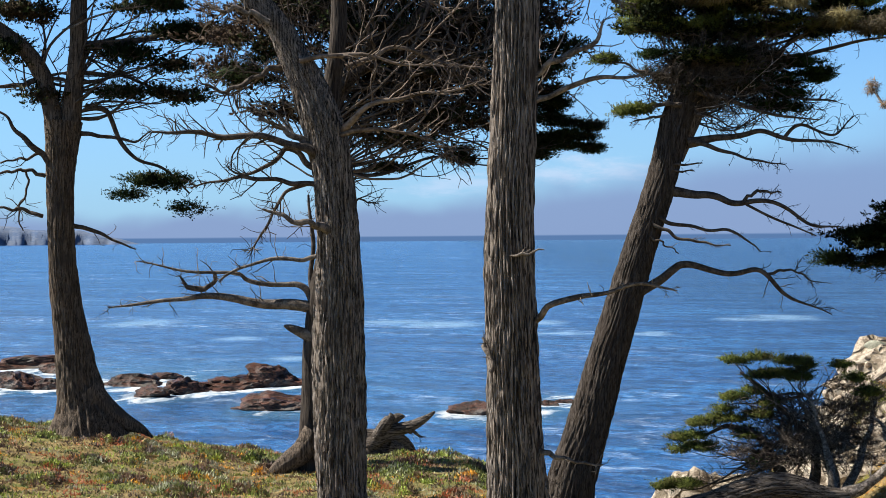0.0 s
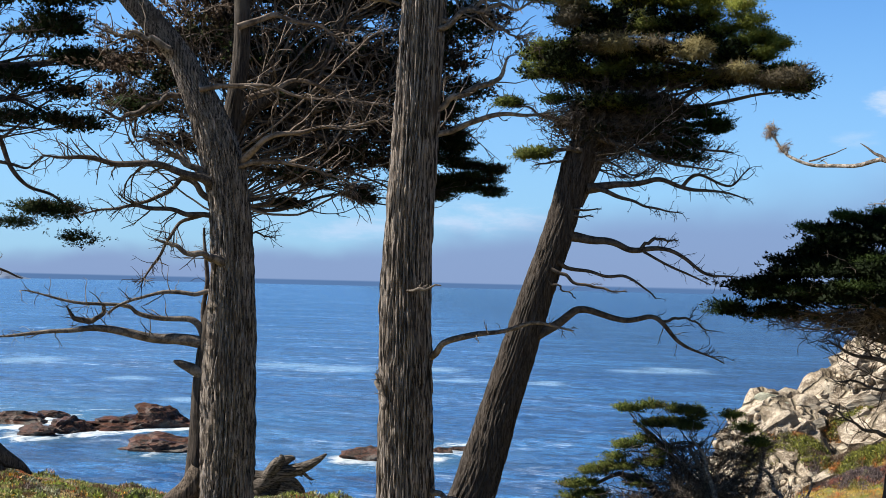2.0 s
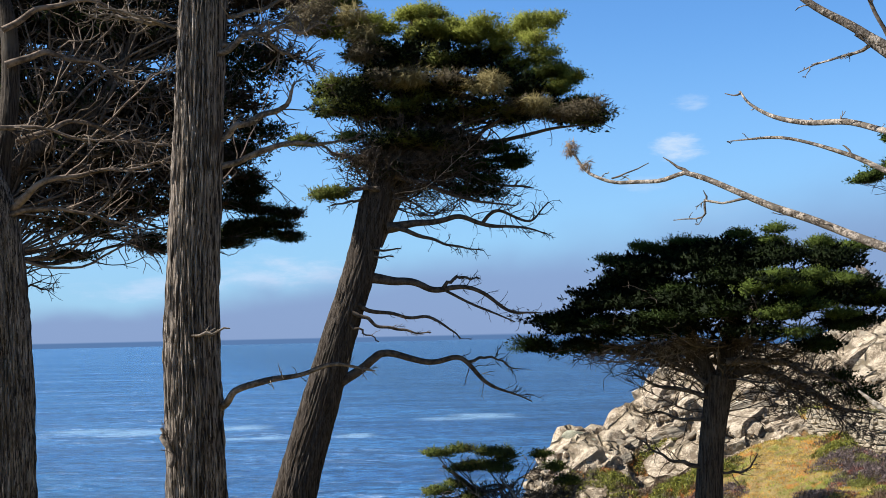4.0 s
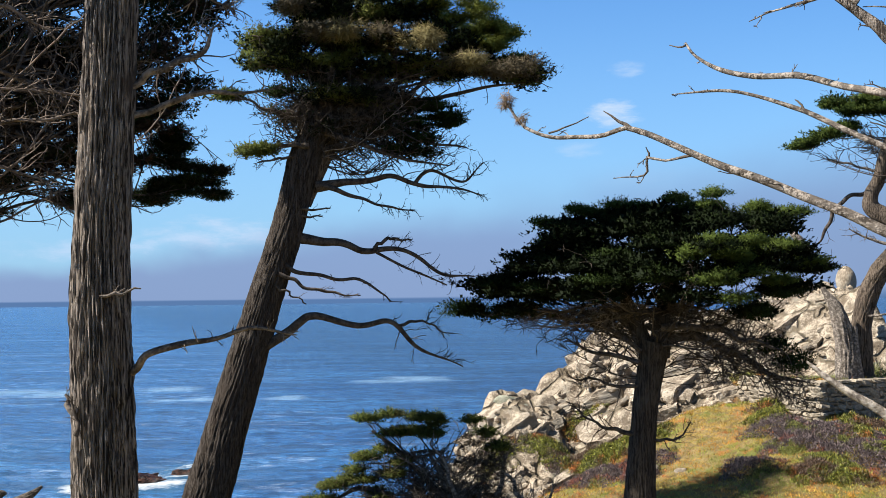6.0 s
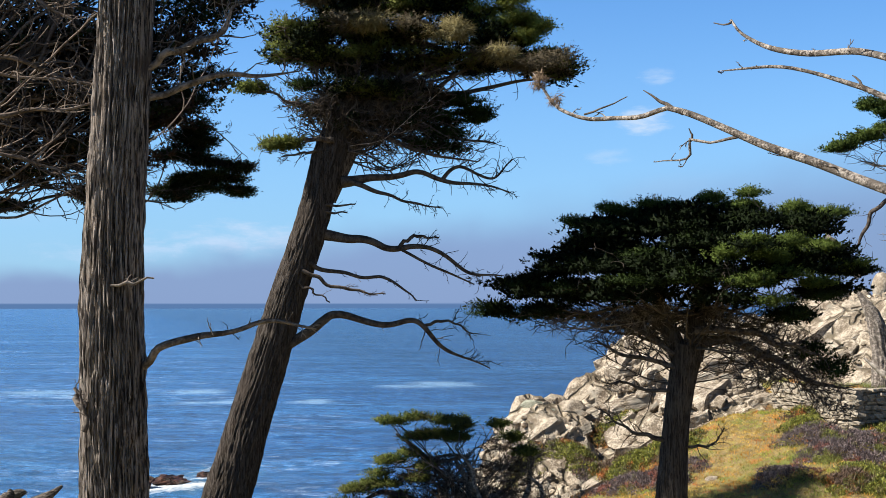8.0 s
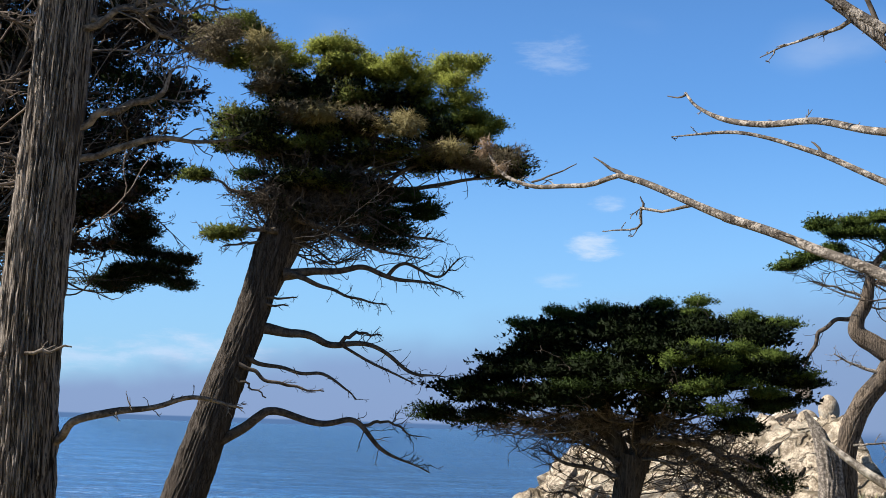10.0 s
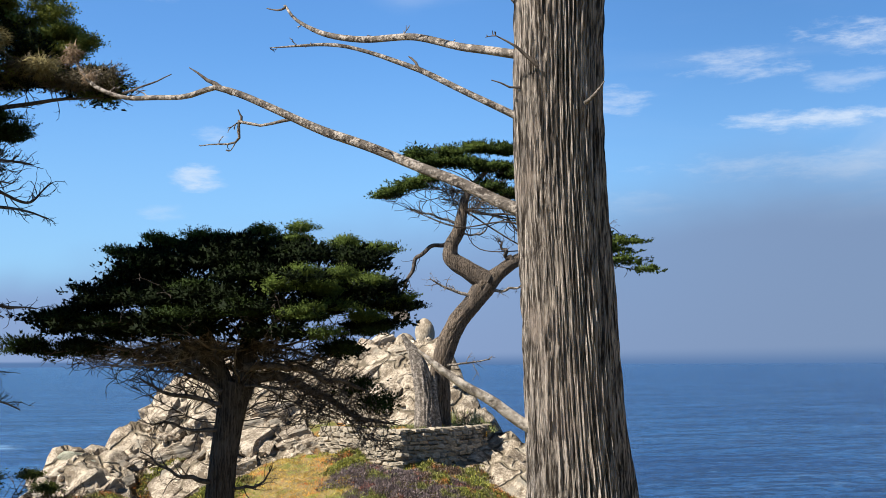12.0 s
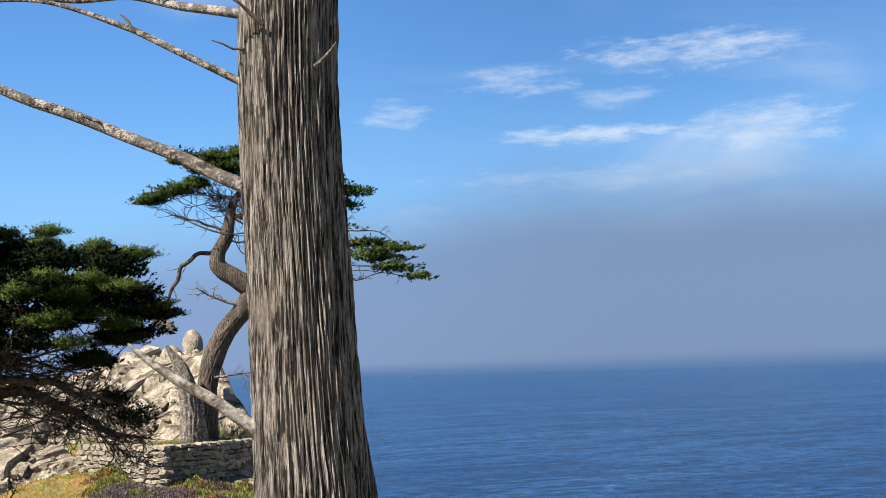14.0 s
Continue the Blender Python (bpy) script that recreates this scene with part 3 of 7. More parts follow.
def curve_through(pts, step):
    """Catmull-Rom samples through control points of x, y, z, radius."""
    p = np.asarray(pts, float)
    if len(p) == 2:
        p = np.array([p[0], (p[0] + p[1]) / 2, p[1]])
    q = np.vstack([2 * p[0] - p[1], p, 2 * p[-1] - p[-2]])
    out = []
    for a, b, c, d in zip(q, q[1:], q[2:], q[3:]):
        n = max(2, int(np.linalg.norm((c - b)[:3]) / step))
        t = (np.arange(n) / n)[:, None]
        out.append(0.5 * (2 * b + (c - a) * t + (2 * a - 5 * b + 4 * c - d) * t**2 + (3 * b - a - 3 * c + d) * t**3))
    out.append(p[-1:])
    s = np.vstack(out)
    s[:, 3] = np.maximum(s[:, 3], 0.002)
    return s


class Wood:
    """Gathers tubes into one mesh."""

    def __init__(self):
        self.v, self.f, self.n = [], [], 0

    def tube(self, s, sides, ridge=0.0, count=22, seed=0, lump=0.0):
        s = np.asarray(s, float)
        m = len(s)
        tan = np.gradient(s[:, :3], axis=0)
        tan /= np.linalg.norm(tan, axis=1)[:, None] + 1e-9
        ref = np.array([0.0, 1.0, 0.0]) if abs(tan[0, 1]) < 0.8 else np.array([1.0, 0.0, 0.0])
        u = np.cross(tan, ref)
        if m < 12 or np.abs(tan @ ref).max() < 0.97:
            u /= np.linalg.norm(u, axis=1)[:, None] + 1e-9
        else:
            u[0] /= np.linalg.norm(u[0])
            for k in range(1, m):
                d = u[k - 1] - tan[k] * (u[k - 1] @ tan[k])
                u[k] = d / (np.linalg.norm(d) + 1e-9)
        w = np.cross(tan, u)
        a = np.linspace(0, 2 * np.pi, sides, endpoint=False)
        r = np.repeat(s[:, 3:4], sides, 1)
        if ridge:
            rng = np.random.default_rng(seed)
            run = np.concatenate([[0], np.cumsum(np.linalg.norm(np.diff(s[:, :3], axis=0), axis=1))])[:, None]
            bark = np.zeros((m, sides))
            for share, mult in ((0.40, 1.0), (0.33, 1.75), (0.27, 3.1)):
                k = max(2, int(count * mult))
                drift = sum(rng.uniform(0.4, 1.0) * np.sin(run * rng.uniform(0.8, 4.0) + rng.uniform(0, 6.3)) for _ in range(3))
                wob = sum(rng.uniform(0.25, 0.6) * np.sin(run * rng.uniform(0.5, 2.4) * way + a[None] * rng.integers(2, 14) + rng.uniform(0, 6.3)) for way in (1, -1, 1, -1, 1, -1))
                knit = sum(rng.uniform(0.25, 0.5) * np.sin(run * rng.uniform(6, 17) * way + a[None] * rng.integers(6, count) + rng.uniform(0, 6.3)) for way in (1, -1, 1, -1))
                bark += share * np.abs(np.sin(a[None] * k / 2 + drift + wob * 1.2 + knit * 0.22)) ** 0.7
            flake = sum(np.sin(run * rng.uniform(8, 26) * way + a[None] * rng.integers(8, 2 * count) + rng.uniform(0, 6.3)) for way in (1, -1, 1, -1)) * 0.03
            r = r * (1 + ridge * (bark - 0.85 + flake))
        if lump:
            rng = np.random.default_rng(seed + 5)
            run = np.arange(m)[:, None] / m
            r = r * (1 + lump * sum(np.sin(a[None] * rng.integers(1, 4) + run * rng.uniform(4, 18) + rng.uniform(0, 6.3)) for _ in range(4)) / 2.5)
        ring = s[:, None, :3] + (np.cos(a)[None, :, None] * u[:, None] + np.sin(a)[None, :, None] * w[:, None]) * r[..., None]
        i = np.arange(m * sides).reshape(m, sides) + self.n
        j = np.roll(i, -1, axis=1)
        self.v.append(ring.reshape(-1, 3))
        self.f.append(np.stack([i[:-1].ravel(), j[:-1].ravel(), j[1:].ravel(), i[1:].ravel()], 1))
        self.n += m * sides

    def done(self, name):
        return mesh_from(name, np.concatenate(self.v), np.concatenate(self.f))


def wander(rng, start, way, length, r0, r1, bend=0.35, rise=0.0, step=0.13):
    """A crooked twig from start along way."""
    n = max(4, int(length / step))
    d = np.asarray(way, float)
    d = d / (np.linalg.norm(d) + 1e-9)
    p = [np.asarray(start, float)]
    kick = rng.normal(size=(n, 3)) * bend
    for k in range(n - 1):
        d = d + kick[k] + (0, 0, rise / n)
        d = d / np.linalg.norm(d)
        p.append(p[-1] + d * length / (n - 1))
    return np.column_stack([np.array(p), np.linspace(r0, r1, n)])


def twigs_on(wood, rng, s, count, length, levels=2, lo=0.3, rise=0.2, flat=0.6, bend=0.3, thick=0.45, sides=3):
    """Crooked side twigs along a sampled limb, with twigs of their own."""
    m = len(s)
    tan = np.gradient(s[:, :3], axis=0)
    for _ in range(count):
        k = int(np.clip(rng.uniform(lo, 1.0) * m, 1, m - 1))
        t = tan[k] / (np.linalg.norm(tan[k]) + 1e-9)
        side = rng.normal(size=3) * (1, 1, flat)
        side -= t * (side @ t)
        side /= np.linalg.norm(side) + 1e-9
        size = length * rng.uniform(0.45, 1.2) * (1.15 - 0.5 * k / m)
        r = max(min(s[k, 3] * thick, size * 0.03), size * 0.018 + 0.004)
        w = wander(rng, s[k, :3], t * rng.uniform(0.3, 1.0) + side * rng.uniform(0.5, 1.0) + (0, 0, rise * rng.uniform(-0.4, 1.4)), size, r, r * 0.45, bend, 0.0)
        wood.tube(w, sides)
        if levels > 1:
            twigs_on(wood, rng, w, rng.integers(1, 4), size * 0.5, levels - 1, 0.25, rise, flat, bend, 0.7, 3)


SEED = [100]


def next_seed():
    SEED[0] += 1
    return SEED[0]


def trunk(tree, pts, sides=96, step=0.05, ridge=0.13, count=26, material=None, name="trunk", label=""):
    w = Wood()
    w.tube(curve_through(pts, step), sides, ridge, count, next_seed())
    return part(name, w.done(name), material or BARK, tree, label)


def limb(tree, pts, twigs=4, length=0.6, levels=2, material=None, rise=0.2, lo=0.25, sides=10, bend=0.3, name="limb", crook=0.45, label=""):
    """A limb with its own crooked twigs."""
    seed = next_seed()
    rng = np.random.default_rng(seed)
    s = curve_through(pts, 0.06)
    run = np.linspace(0, 1, len(s))[:, None]
    wob = sum(np.sin(run * rng.uniform(5, 26) + rng.uniform(0, 6.3)) * rng.normal(size=3) for _ in range(4))
    s[:, :3] += wob * (0.012 + 0.45 * np.minimum(s[:, 3:4], 0.05)) * crook * np.minimum(1, run * 6)
    w = Wood()
    w.tube(s, sides, 0.10 if s[0, 3] > 0.05 else 0.0, 9, seed, 0.10)
    if twigs:
        twigs_on(w, rng, s, int(twigs * 1.8 + 0.5), length, levels, lo, rise, 0.8, bend)
        twigs_on(w, rng, s, int(twigs * 1.5), length * 0.3, 1, 0.45, 0.5, 0.9, 0.35)
        if twigs > 3:
            twigs_on(w, rng, s, twigs, length * 0.7, levels, 0.72, rise, 0.8, bend)
    return part(name, w.done(name), material or DEAD_DARK, tree, label)


def boughs(tree, roots, pads_, count, material=None, r=0.035, twigs=5, length=0.6, sag=0.15, levels=2, reach=0.9, name="bough", spread=0.06):
    """Boughs that fan from points of the trunk out into the crown."""
    rng = np.random.default_rng(next_seed())
    w = Wood()
    for _ in range(count):
        a = np.array(roots[rng.integers(len(roots))][:3])
        q = pads_[rng.integers(len(pads_))]
        d = rng.normal(size=3)
        d /= np.linalg.norm(d)
        b = np.array(q[:3]) + d * np.array(q[3:6]) * reach * rng.uniform(0.3, 1.0)
        span = np.linalg.norm(b - a)
        mid = (a + b) / 2 + rng.normal(size=3) * span * spread - (0, 0, sag * span * rng.uniform(-0.3, 1.0))
        q1, q3 = (a + mid) / 2 + rng.normal(size=3) * span * spread * 0.6, (mid + b) / 2 + rng.normal(size=3) * span * spread * 0.6
        rr = r * rng.uniform(0.5, 1.3) * min(1.5, span / 2.5)
        s = curve_through([(*a, rr), (*q1, rr * 0.8), (*mid, rr * 0.6), (*q3, rr * 0.4), (*b, 0.005)], 0.18)
        s[:, :3] += smooth_noise(np.arange(len(s))[:, None], int(rng.integers(1e6)), 2, 0.6)[:, None] * rng.normal(size=3) * 0.03
        w.tube(s, 5)
        twigs_on(w, rng, s, twigs, length, levels, 0.3, 0.15, 0.7, 0.3, 0.6)
    return part(name, w.done(name), material or DEAD_DARK, tree)


def leaves(rng, pads_, tufts, rc=(0.14, 0.32), per=7, size=(0.03, 0.06), wide=0.3, shell=0.55, up=0.5, droop=0.35, clump=22, stub=0.13, flat=0.42):
    """Feathery sprays in flattened clumps that fill ellipsoids: verts and triangles."""
    vol = np.array([(p[3] * p[4] + p[3] * p[5] + p[4] * p[5]) for p in pads_])
    n_cl = np.maximum(2, (tufts / clump * vol / vol.sum()).astype(int))
    cen, rad, out = [], [], []
    for p, n in zip(pads_, n_cl):
        d = rng.normal(size=(n, 3))
        d /= np.linalg.norm(d, axis=1)[:, None]
        d[:, 2] = np.where(d[:, 2] < 0, d[:, 2] * droop, d[:, 2])
        k = shell + (1 - shell) * rng.random(n) ** 0.7
        k = np.where(rng.random(n) < 0.25, rng.random(n), k)
        axes = np.array(p[3:6])
        cen.append(np.array(p[:3]) + d * k[:, None] * np.maximum(axes - (0.16, 0.16, 0.05), axes * 0.4))
        rad.append(rng.uniform(*rc, n))
        out.append(d)
    cen, rad, out = np.concatenate(cen), np.concatenate(rad), np.concatenate(out)
    n = len(cen)
    d = rng.normal(size=(n, clump, 3))
    d /= np.linalg.norm(d, axis=2)[..., None]
    off = d * (rad[:, None, None] * (0.25 + 0.75 * rng.random((n, clump, 1)))) * (1, 1, flat)
    grow = out * (1, 1, 0.25) + rng.normal(size=(n, 3)) * (0.4, 0.4, 0.1)
    off = off + grow[:, None] * (off * grow[:, None]).sum(2, keepdims=True) * 0.7
    pos = cen[:, None] + off
    nor = d * (1.2, 1.2, 0.35) + out[:, None] * 0.45 + (0, 0, up * 0.9)
    nor = nor.reshape(-1, 3)
    pos = pos.reshape(-1, 3)
    nor /= np.linalg.norm(nor, axis=1)[:, None]
    m = len(pos)
    along = rng.random((m, per, 1))
    base = pos[:, None] + nor[:, None] * along * stub + rng.normal(size=(m, per, 3)) * 0.02 * (1.2 - along)
    way = nor[:, None] * (0.5 + along) + rng.normal(size=(m, per, 3)) * 0.6
    way /= np.linalg.norm(way, axis=2)[..., None]
    face = (d.reshape(-1, 3) * (1, 1, 0.8) + (0, 0, 0.5))[:, None] + rng.normal(size=(m, per, 3)) * 0.55
    side = np.cross(way, face)
    side /= np.linalg.norm(side, axis=2)[..., None] + 1e-9
    ln = rng.uniform(*size, (m, per, 1)) * (1.25 - 0.5 * along)
    v = np.stack([base + side * ln * wide, base + way * ln, base - side * ln * wide], 2).reshape(-1, 3)
    soft = d * (1, 1, 1.2) + out[:, None] * 0.3 + (0, 0, 0.75)
    soft = soft.reshape(-1, 1, 3) + rng.normal(size=(m, per, 3)) * 0.28
    soft /= np.linalg.norm(soft, axis=2)[..., None]
    return v, np.arange(len(v)).reshape(-1, 3), np.repeat(soft.reshape(-1, 3), 3, axis=0)


def layers(rng, pads_, n, size=0.5, spread=0.7):
    """Breaks each ellipsoid up into n smaller, flatter ones, ragged at its edge."""
    out = []
    for p in pads_:
        axes = np.array(p[3:6])
        for _ in range(n):
            d = rng.normal(size=3)
            d /= np.linalg.norm(d)
            c = np.array(p[:3]) + d * axes * rng.uniform(0.15, spread)
            k = size * rng.uniform(0.55, 1.2)
            out.append((*c, axes[0] * k, axes[1] * k, max(axes[2] * k * 0.55, 0.05)))
    return out


def crown(tree, pads_, tufts, material=None, name="crown", label="", split=0, **kw):
    rng = np.random.default_rng(next_seed())
    v, f, soft = leaves(rng, layers(rng, pads_, split) if split else pads_, tufts, **kw)
    me = mesh_from(name, v, f)
    me.normals_split_custom_set(soft)
    return part(name, me, material or LEAF, tree, label)


def flat_pads(y, deep, spots):
    """Ellipsoids in the upright plane y of a tree: x, z, half width and half height, all of one depth."""
    return [(x, y, z, rx, deep, rz) for x, z, rx, rz in spots]


# ---- the cypresses ----
T1_AT = (-8.55, 29.80, 13.87, 0, 0, 16.3)
T2_AT = (-1.84, 21.92, 13.20, 0, 0, 5.0)
T2B_AT = (-2.99, 27.34, 12.95, 0, 0, 6.4)
T3_AT = (0.78, 14.28, 14.45, 0, 0, -3.3)
T4_AT = (2.26, 24.42, 12.68, 0, 0, -8.0)
T5_AT = (10.44, 23.26, 13.20, 0, 0, -24.2)
T6_AT = (5.78, 8.41, 14.75, 0, 0, -33.0)
T7_AT = (20.81, 31.80, 15.35, 0, 0, -34.0)
BUSH_AT = (8.37, 29.88, 12.40, 0, 0, -13.0)

t1 = thing("cypress_tree", T1_AT, "forked grey-barked cypress leaning over the bluff edge", "tree", "cypresses")
trunk(t1, [(0.06, -0.00, -0.54, 1.000), (-0.00, 0.00, -0.04, 0.766), (-0.08, 0.00, 0.47, 0.559), (-0.24, -0.00, 1.54, 0.425), (-0.42, -0.00, 2.87, 0.345), (-0.49, -0.00, 4.20, 0.305), (-0.50, 0.00, 5.52, 0.318), (-0.44, 0.00, 6.45, 0.384), (-0.41, 0.00, 6.91, 0.437)], count=24, sides=110, ridge=0.26, material=BARK_BROWN)
trunk(t1, [(-0.52, 0.00, 6.45, 0.265), (-0.71, -0.00, 7.37, 0.205), (-0.90, 0.00, 8.02, 0.204), (-1.24, 0.00, 8.54, 0.184), (-1.67, -0.00, 8.92, 0.157), (-2.28, 0.00, 9.41, 0.130), (-2.88, 0.00, 10.16, 0.090)], sides=60, count=16, name="stem", material=BARK_BROWN)
trunk(t1, [(-0.31, -0.00, 6.45, 0.265), (-0.16, 0.00, 7.78, 0.212), (-0.06, 0.00, 8.71, 0.199), (-0.03, 0.00, 9.77, 0.186), (0.12, 0.00, 10.97, 0.146), (0.32, -0.00, 12.45, 0.093)], sides=60, count=16, name="stem", material=BARK_BROWN)
trunk(t1, [(0.01, -0.20, 0.62, 0.371), (0.38, -0.20, 0.18, 0.319), (0.83, -0.20, -0.15, 0.227), (1.28, -0.20, -0.37, 0.107), (1.54, -0.20, -0.58, 0.027)], name="root", sides=48, count=10, material=BARK_BROWN)
limb(t1, [(-0.72, -0.10, 5.91, 0.086), (-1.07, -0.10, 6.28, 0.072), (-1.44, -0.10, 6.63, 0.052), (-1.62, -0.10, 6.95, 0.033), (-2.05, -0.10, 7.20, 0.019)], twigs=3)
limb(t1, [(-0.83, -0.00, 5.63, 0.053), (-1.33, -0.00, 5.76, 0.039), (-1.95, 0.00, 5.67, 0.026)], twigs=2)
limb(t1, [(-0.90, -0.00, 4.69, 0.053), (-1.40, 0.00, 4.84, 0.039), (-2.02, -0.00, 4.92, 0.026)], twigs=3)
limb(t1, [(-1.27, 0.20, 5.79, 0.026), (-1.24, 0.20, 5.40, 0.026), (-1.45, 0.20, 4.74, 0.020), (-1.35, 0.20, 4.34, 0.013)], twigs=3)
limb(t1, [(-0.95, 0.00, 6.18, 0.040), (-1.20, -0.00, 6.05, 0.033), (-1.82, -0.00, 5.94, 0.020)], twigs=3)
limb(t1, [(-0.23, -0.00, 4.46, 0.060), (0.24, 0.00, 4.35, 0.047), (0.69, -0.00, 4.12, 0.033), (1.23, 0.00, 3.88, 0.013)], twigs=3, length=0.4)
limb(t1, [(-0.02, -0.00, 6.63, 0.060), (0.71, 0.00, 6.56, 0.040), (1.23, 0.00, 6.45, 0.027), (1.58, 0.00, 6.72, 0.013)], twigs=3, length=0.5)
limb(t1, [(0.08, -0.00, 7.28, 0.080), (0.59, 0.00, 7.13, 0.060), (0.91, -0.00, 6.47, 0.054), (1.29, 0.00, 6.00, 0.040), (1.88, -0.00, 5.81, 0.034), (2.48, 0.00, 5.20, 0.020)], twigs=7, length=0.5)
limb(t1, [(0.03, 0.00, 8.71, 0.100), (1.00, 0.00, 8.81, 0.080), (1.92, 0.00, 9.05, 0.061), (2.99, -0.00, 9.25, 0.034)], twigs=6)
limb(t1, [(0.06, 0.00, 8.05, 0.060), (0.92, 0.00, 8.01, 0.047), (1.44, -0.00, 7.82, 0.034), (2.17, 0.00, 7.43, 0.020)], twigs=6)
limb(t1, [(-0.91, -0.00, 7.89, 0.079), (-1.31, 0.00, 7.75, 0.059), (-2.17, 0.00, 7.66, 0.033)], twigs=5)
limb(t1, [(-0.41, -0.60, 8.94, 0.026), (0.09, -0.60, 9.18, 0.026), (0.73, -0.60, 9.44, 0.020), (1.50, -0.60, 9.60, 0.013)], twigs=4, material=DEAD)
T1_PADS = [(-1.04, 0.00, 9.33, 0.99, 0.69, 0.53), (-1.55, -0.00, 8.53, 0.79, 0.55, 0.39), (-1.06, 0.00, 7.49, 0.53, 0.40, 0.34), (1.12, 0.00, 8.55, 1.07, 0.75, 0.35), (2.45, 0.00, 9.20, 1.22, 0.86, 0.54), (3.26, 0.00, 8.96, 0.55, 0.40, 0.36), (0.79, -0.00, 7.60, 0.60, 0.42, 0.20), (1.53, -0.00, 9.84, 1.35, 0.94, 0.47), (2.04, -0.00, 8.24, 0.74, 0.52, 0.19), (-0.15, -0.00, 10.16, 1.59, 1.11, 0.53), (1.67, -0.00, 10.66, 1.89, 1.32, 0.61), (-1.15, -0.00, 10.64, 1.31, 0.92, 0.53), (2.43, 0.00, 7.51, 0.34, 0.40, 0.14), (1.90, -0.00, 7.63, 0.41, 0.40, 0.16)]
boughs(t1, [(-0.55, 0, 7.0), (-0.9, 0, 7.9), (-0.25, 0, 8.6), (-0.2, 0, 7.6)], T1_PADS, 46, DEAD_DARK, r=0.03, sag=0.05)
crown(t1, T1_PADS, 10000, LEAF_DARK, split=5, rc=(0.25, 0.6), size=(0.05, 0.095), label="thin dark green foliage in flat layers")
T1_SPRAY = [(1.51, -0.00, 5.56, 0.57, 0.40, 0.27), (2.01, -0.00, 5.47, 0.49, 0.40, 0.30), (2.41, 0.00, 4.88, 0.30, 0.40, 0.27), (1.02, 0.00, 5.20, 0.30, 0.40, 0.11)]
crown(t1, T1_SPRAY, 2200, LEAF_DARK, split=5, rc=(0.2, 0.45), name="hanging_spray")

t2 = thing("cypress_tree", T2_AT, "thick furrowed cypress trunk with twisted bare limbs", "tree", "cypresses")
trunk(t2, [(0.01, -0.00, -0.48, 0.490), (0.00, 0.00, 0.28, 0.422), (-0.02, 0.00, 1.19, 0.441), (-0.03, 0.00, 2.07, 0.455), (-0.04, 0.00, 3.05, 0.445), (-0.02, 0.00, 4.03, 0.401), (-0.04, 0.00, 5.01, 0.357), (-0.12, 0.00, 5.99, 0.342), (-0.29, 0.00, 6.77, 0.352), (-0.53, -0.00, 7.45, 0.302), (-0.77, 0.00, 7.94, 0.253), (-1.01, 0.00, 8.42, 0.214), (-1.41, 0.00, 8.90, 0.204), (-1.86, 0.00, 9.38, 0.184), (-2.38, 0.00, 10.05, 0.145), (-2.85, -0.00, 10.82, 0.096)], sides=190, step=0.045, count=30, ridge=0.34)
# stem within the crown, darkened by colour for the shade there
trunk(t2, [(-0.22, 0.50, 6.51, 0.180), (-0.11, 0.50, 7.51, 0.160), (-0.01, 0.50, 8.21, 0.150), (0.02, 0.50, 9.01, 0.140), (-0.07, 0.50, 10.00, 0.130), (-0.51, 0.50, 10.89, 0.120), (-1.05, 0.50, 11.58, 0.089), (-1.63, 0.50, 12.26, 0.069)], sides=60, count=18, name="stem", material=BARK_SHADE)
limb(t2, [(-0.19, -0.25, 4.93, 0.077), (-0.54, -0.70, 5.05, 0.052), (-0.96, -0.70, 5.20, 0.038), (-1.28, -0.70, 5.29, 0.014)], twigs=5, material=DEAD_MID)
limb(t2, [(-0.40, -0.00, 6.13, 0.088), (-0.58, -0.30, 6.34, 0.072), (-1.15, -0.30, 6.49, 0.058), (-1.91, -0.30, 6.55, 0.048), (-2.57, -0.30, 6.59, 0.033), (-3.14, -0.30, 6.63, 0.014)], twigs=14, length=0.8, material=DEAD_DARK)
limb(t2, [(-0.44, -0.20, 6.32, 0.068), (-0.77, -0.20, 6.56, 0.053), (-1.20, -0.20, 6.80, 0.039), (-1.39, -0.20, 6.94, 0.024)], twigs=8, length=0.7, material=DEAD_MID)
limb(t2, [(-0.40, 0.00, 5.73, 0.049), (-0.98, 0.00, 5.78, 0.039), (-1.56, 0.00, 5.85, 0.034), (-2.04, 0.00, 5.80, 0.024), (-2.54, -0.00, 5.69, 0.010)], twigs=10, length=0.6)
limb(t2, [(-0.40, 0.00, 5.99, 0.059), (-0.86, 0.00, 6.33, 0.044), (-1.17, 0.00, 6.09, 0.039), (-1.65, 0.00, 5.90, 0.024), (-1.94, -0.00, 6.04, 0.010)], twigs=8, length=0.5)
limb(t2, [(-0.55, 0.20, 5.75, 0.039), (-0.94, 0.20, 5.61, 0.030), (-1.19, 0.20, 5.12, 0.025), (-1.39, 0.20, 4.82, 0.020), (-1.60, 0.20, 4.56, 0.010)], twigs=10, length=0.5)
limb(t2, [(-0.00, -0.10, 6.61, 0.068), (0.47, -0.60, 7.00, 0.048), (1.14, -0.60, 7.17, 0.033), (1.82, -0.60, 7.29, 0.024), (2.49, -0.60, 7.38, 0.014)], twigs=9, length=0.9, material=TWIG)
limb(t2, [(-0.00, -0.20, 6.56, 0.048), (0.58, -0.20, 6.67, 0.034), (1.31, -0.20, 6.56, 0.024), (1.94, -0.20, 6.34, 0.010)], twigs=9, length=0.8, material=TWIG)
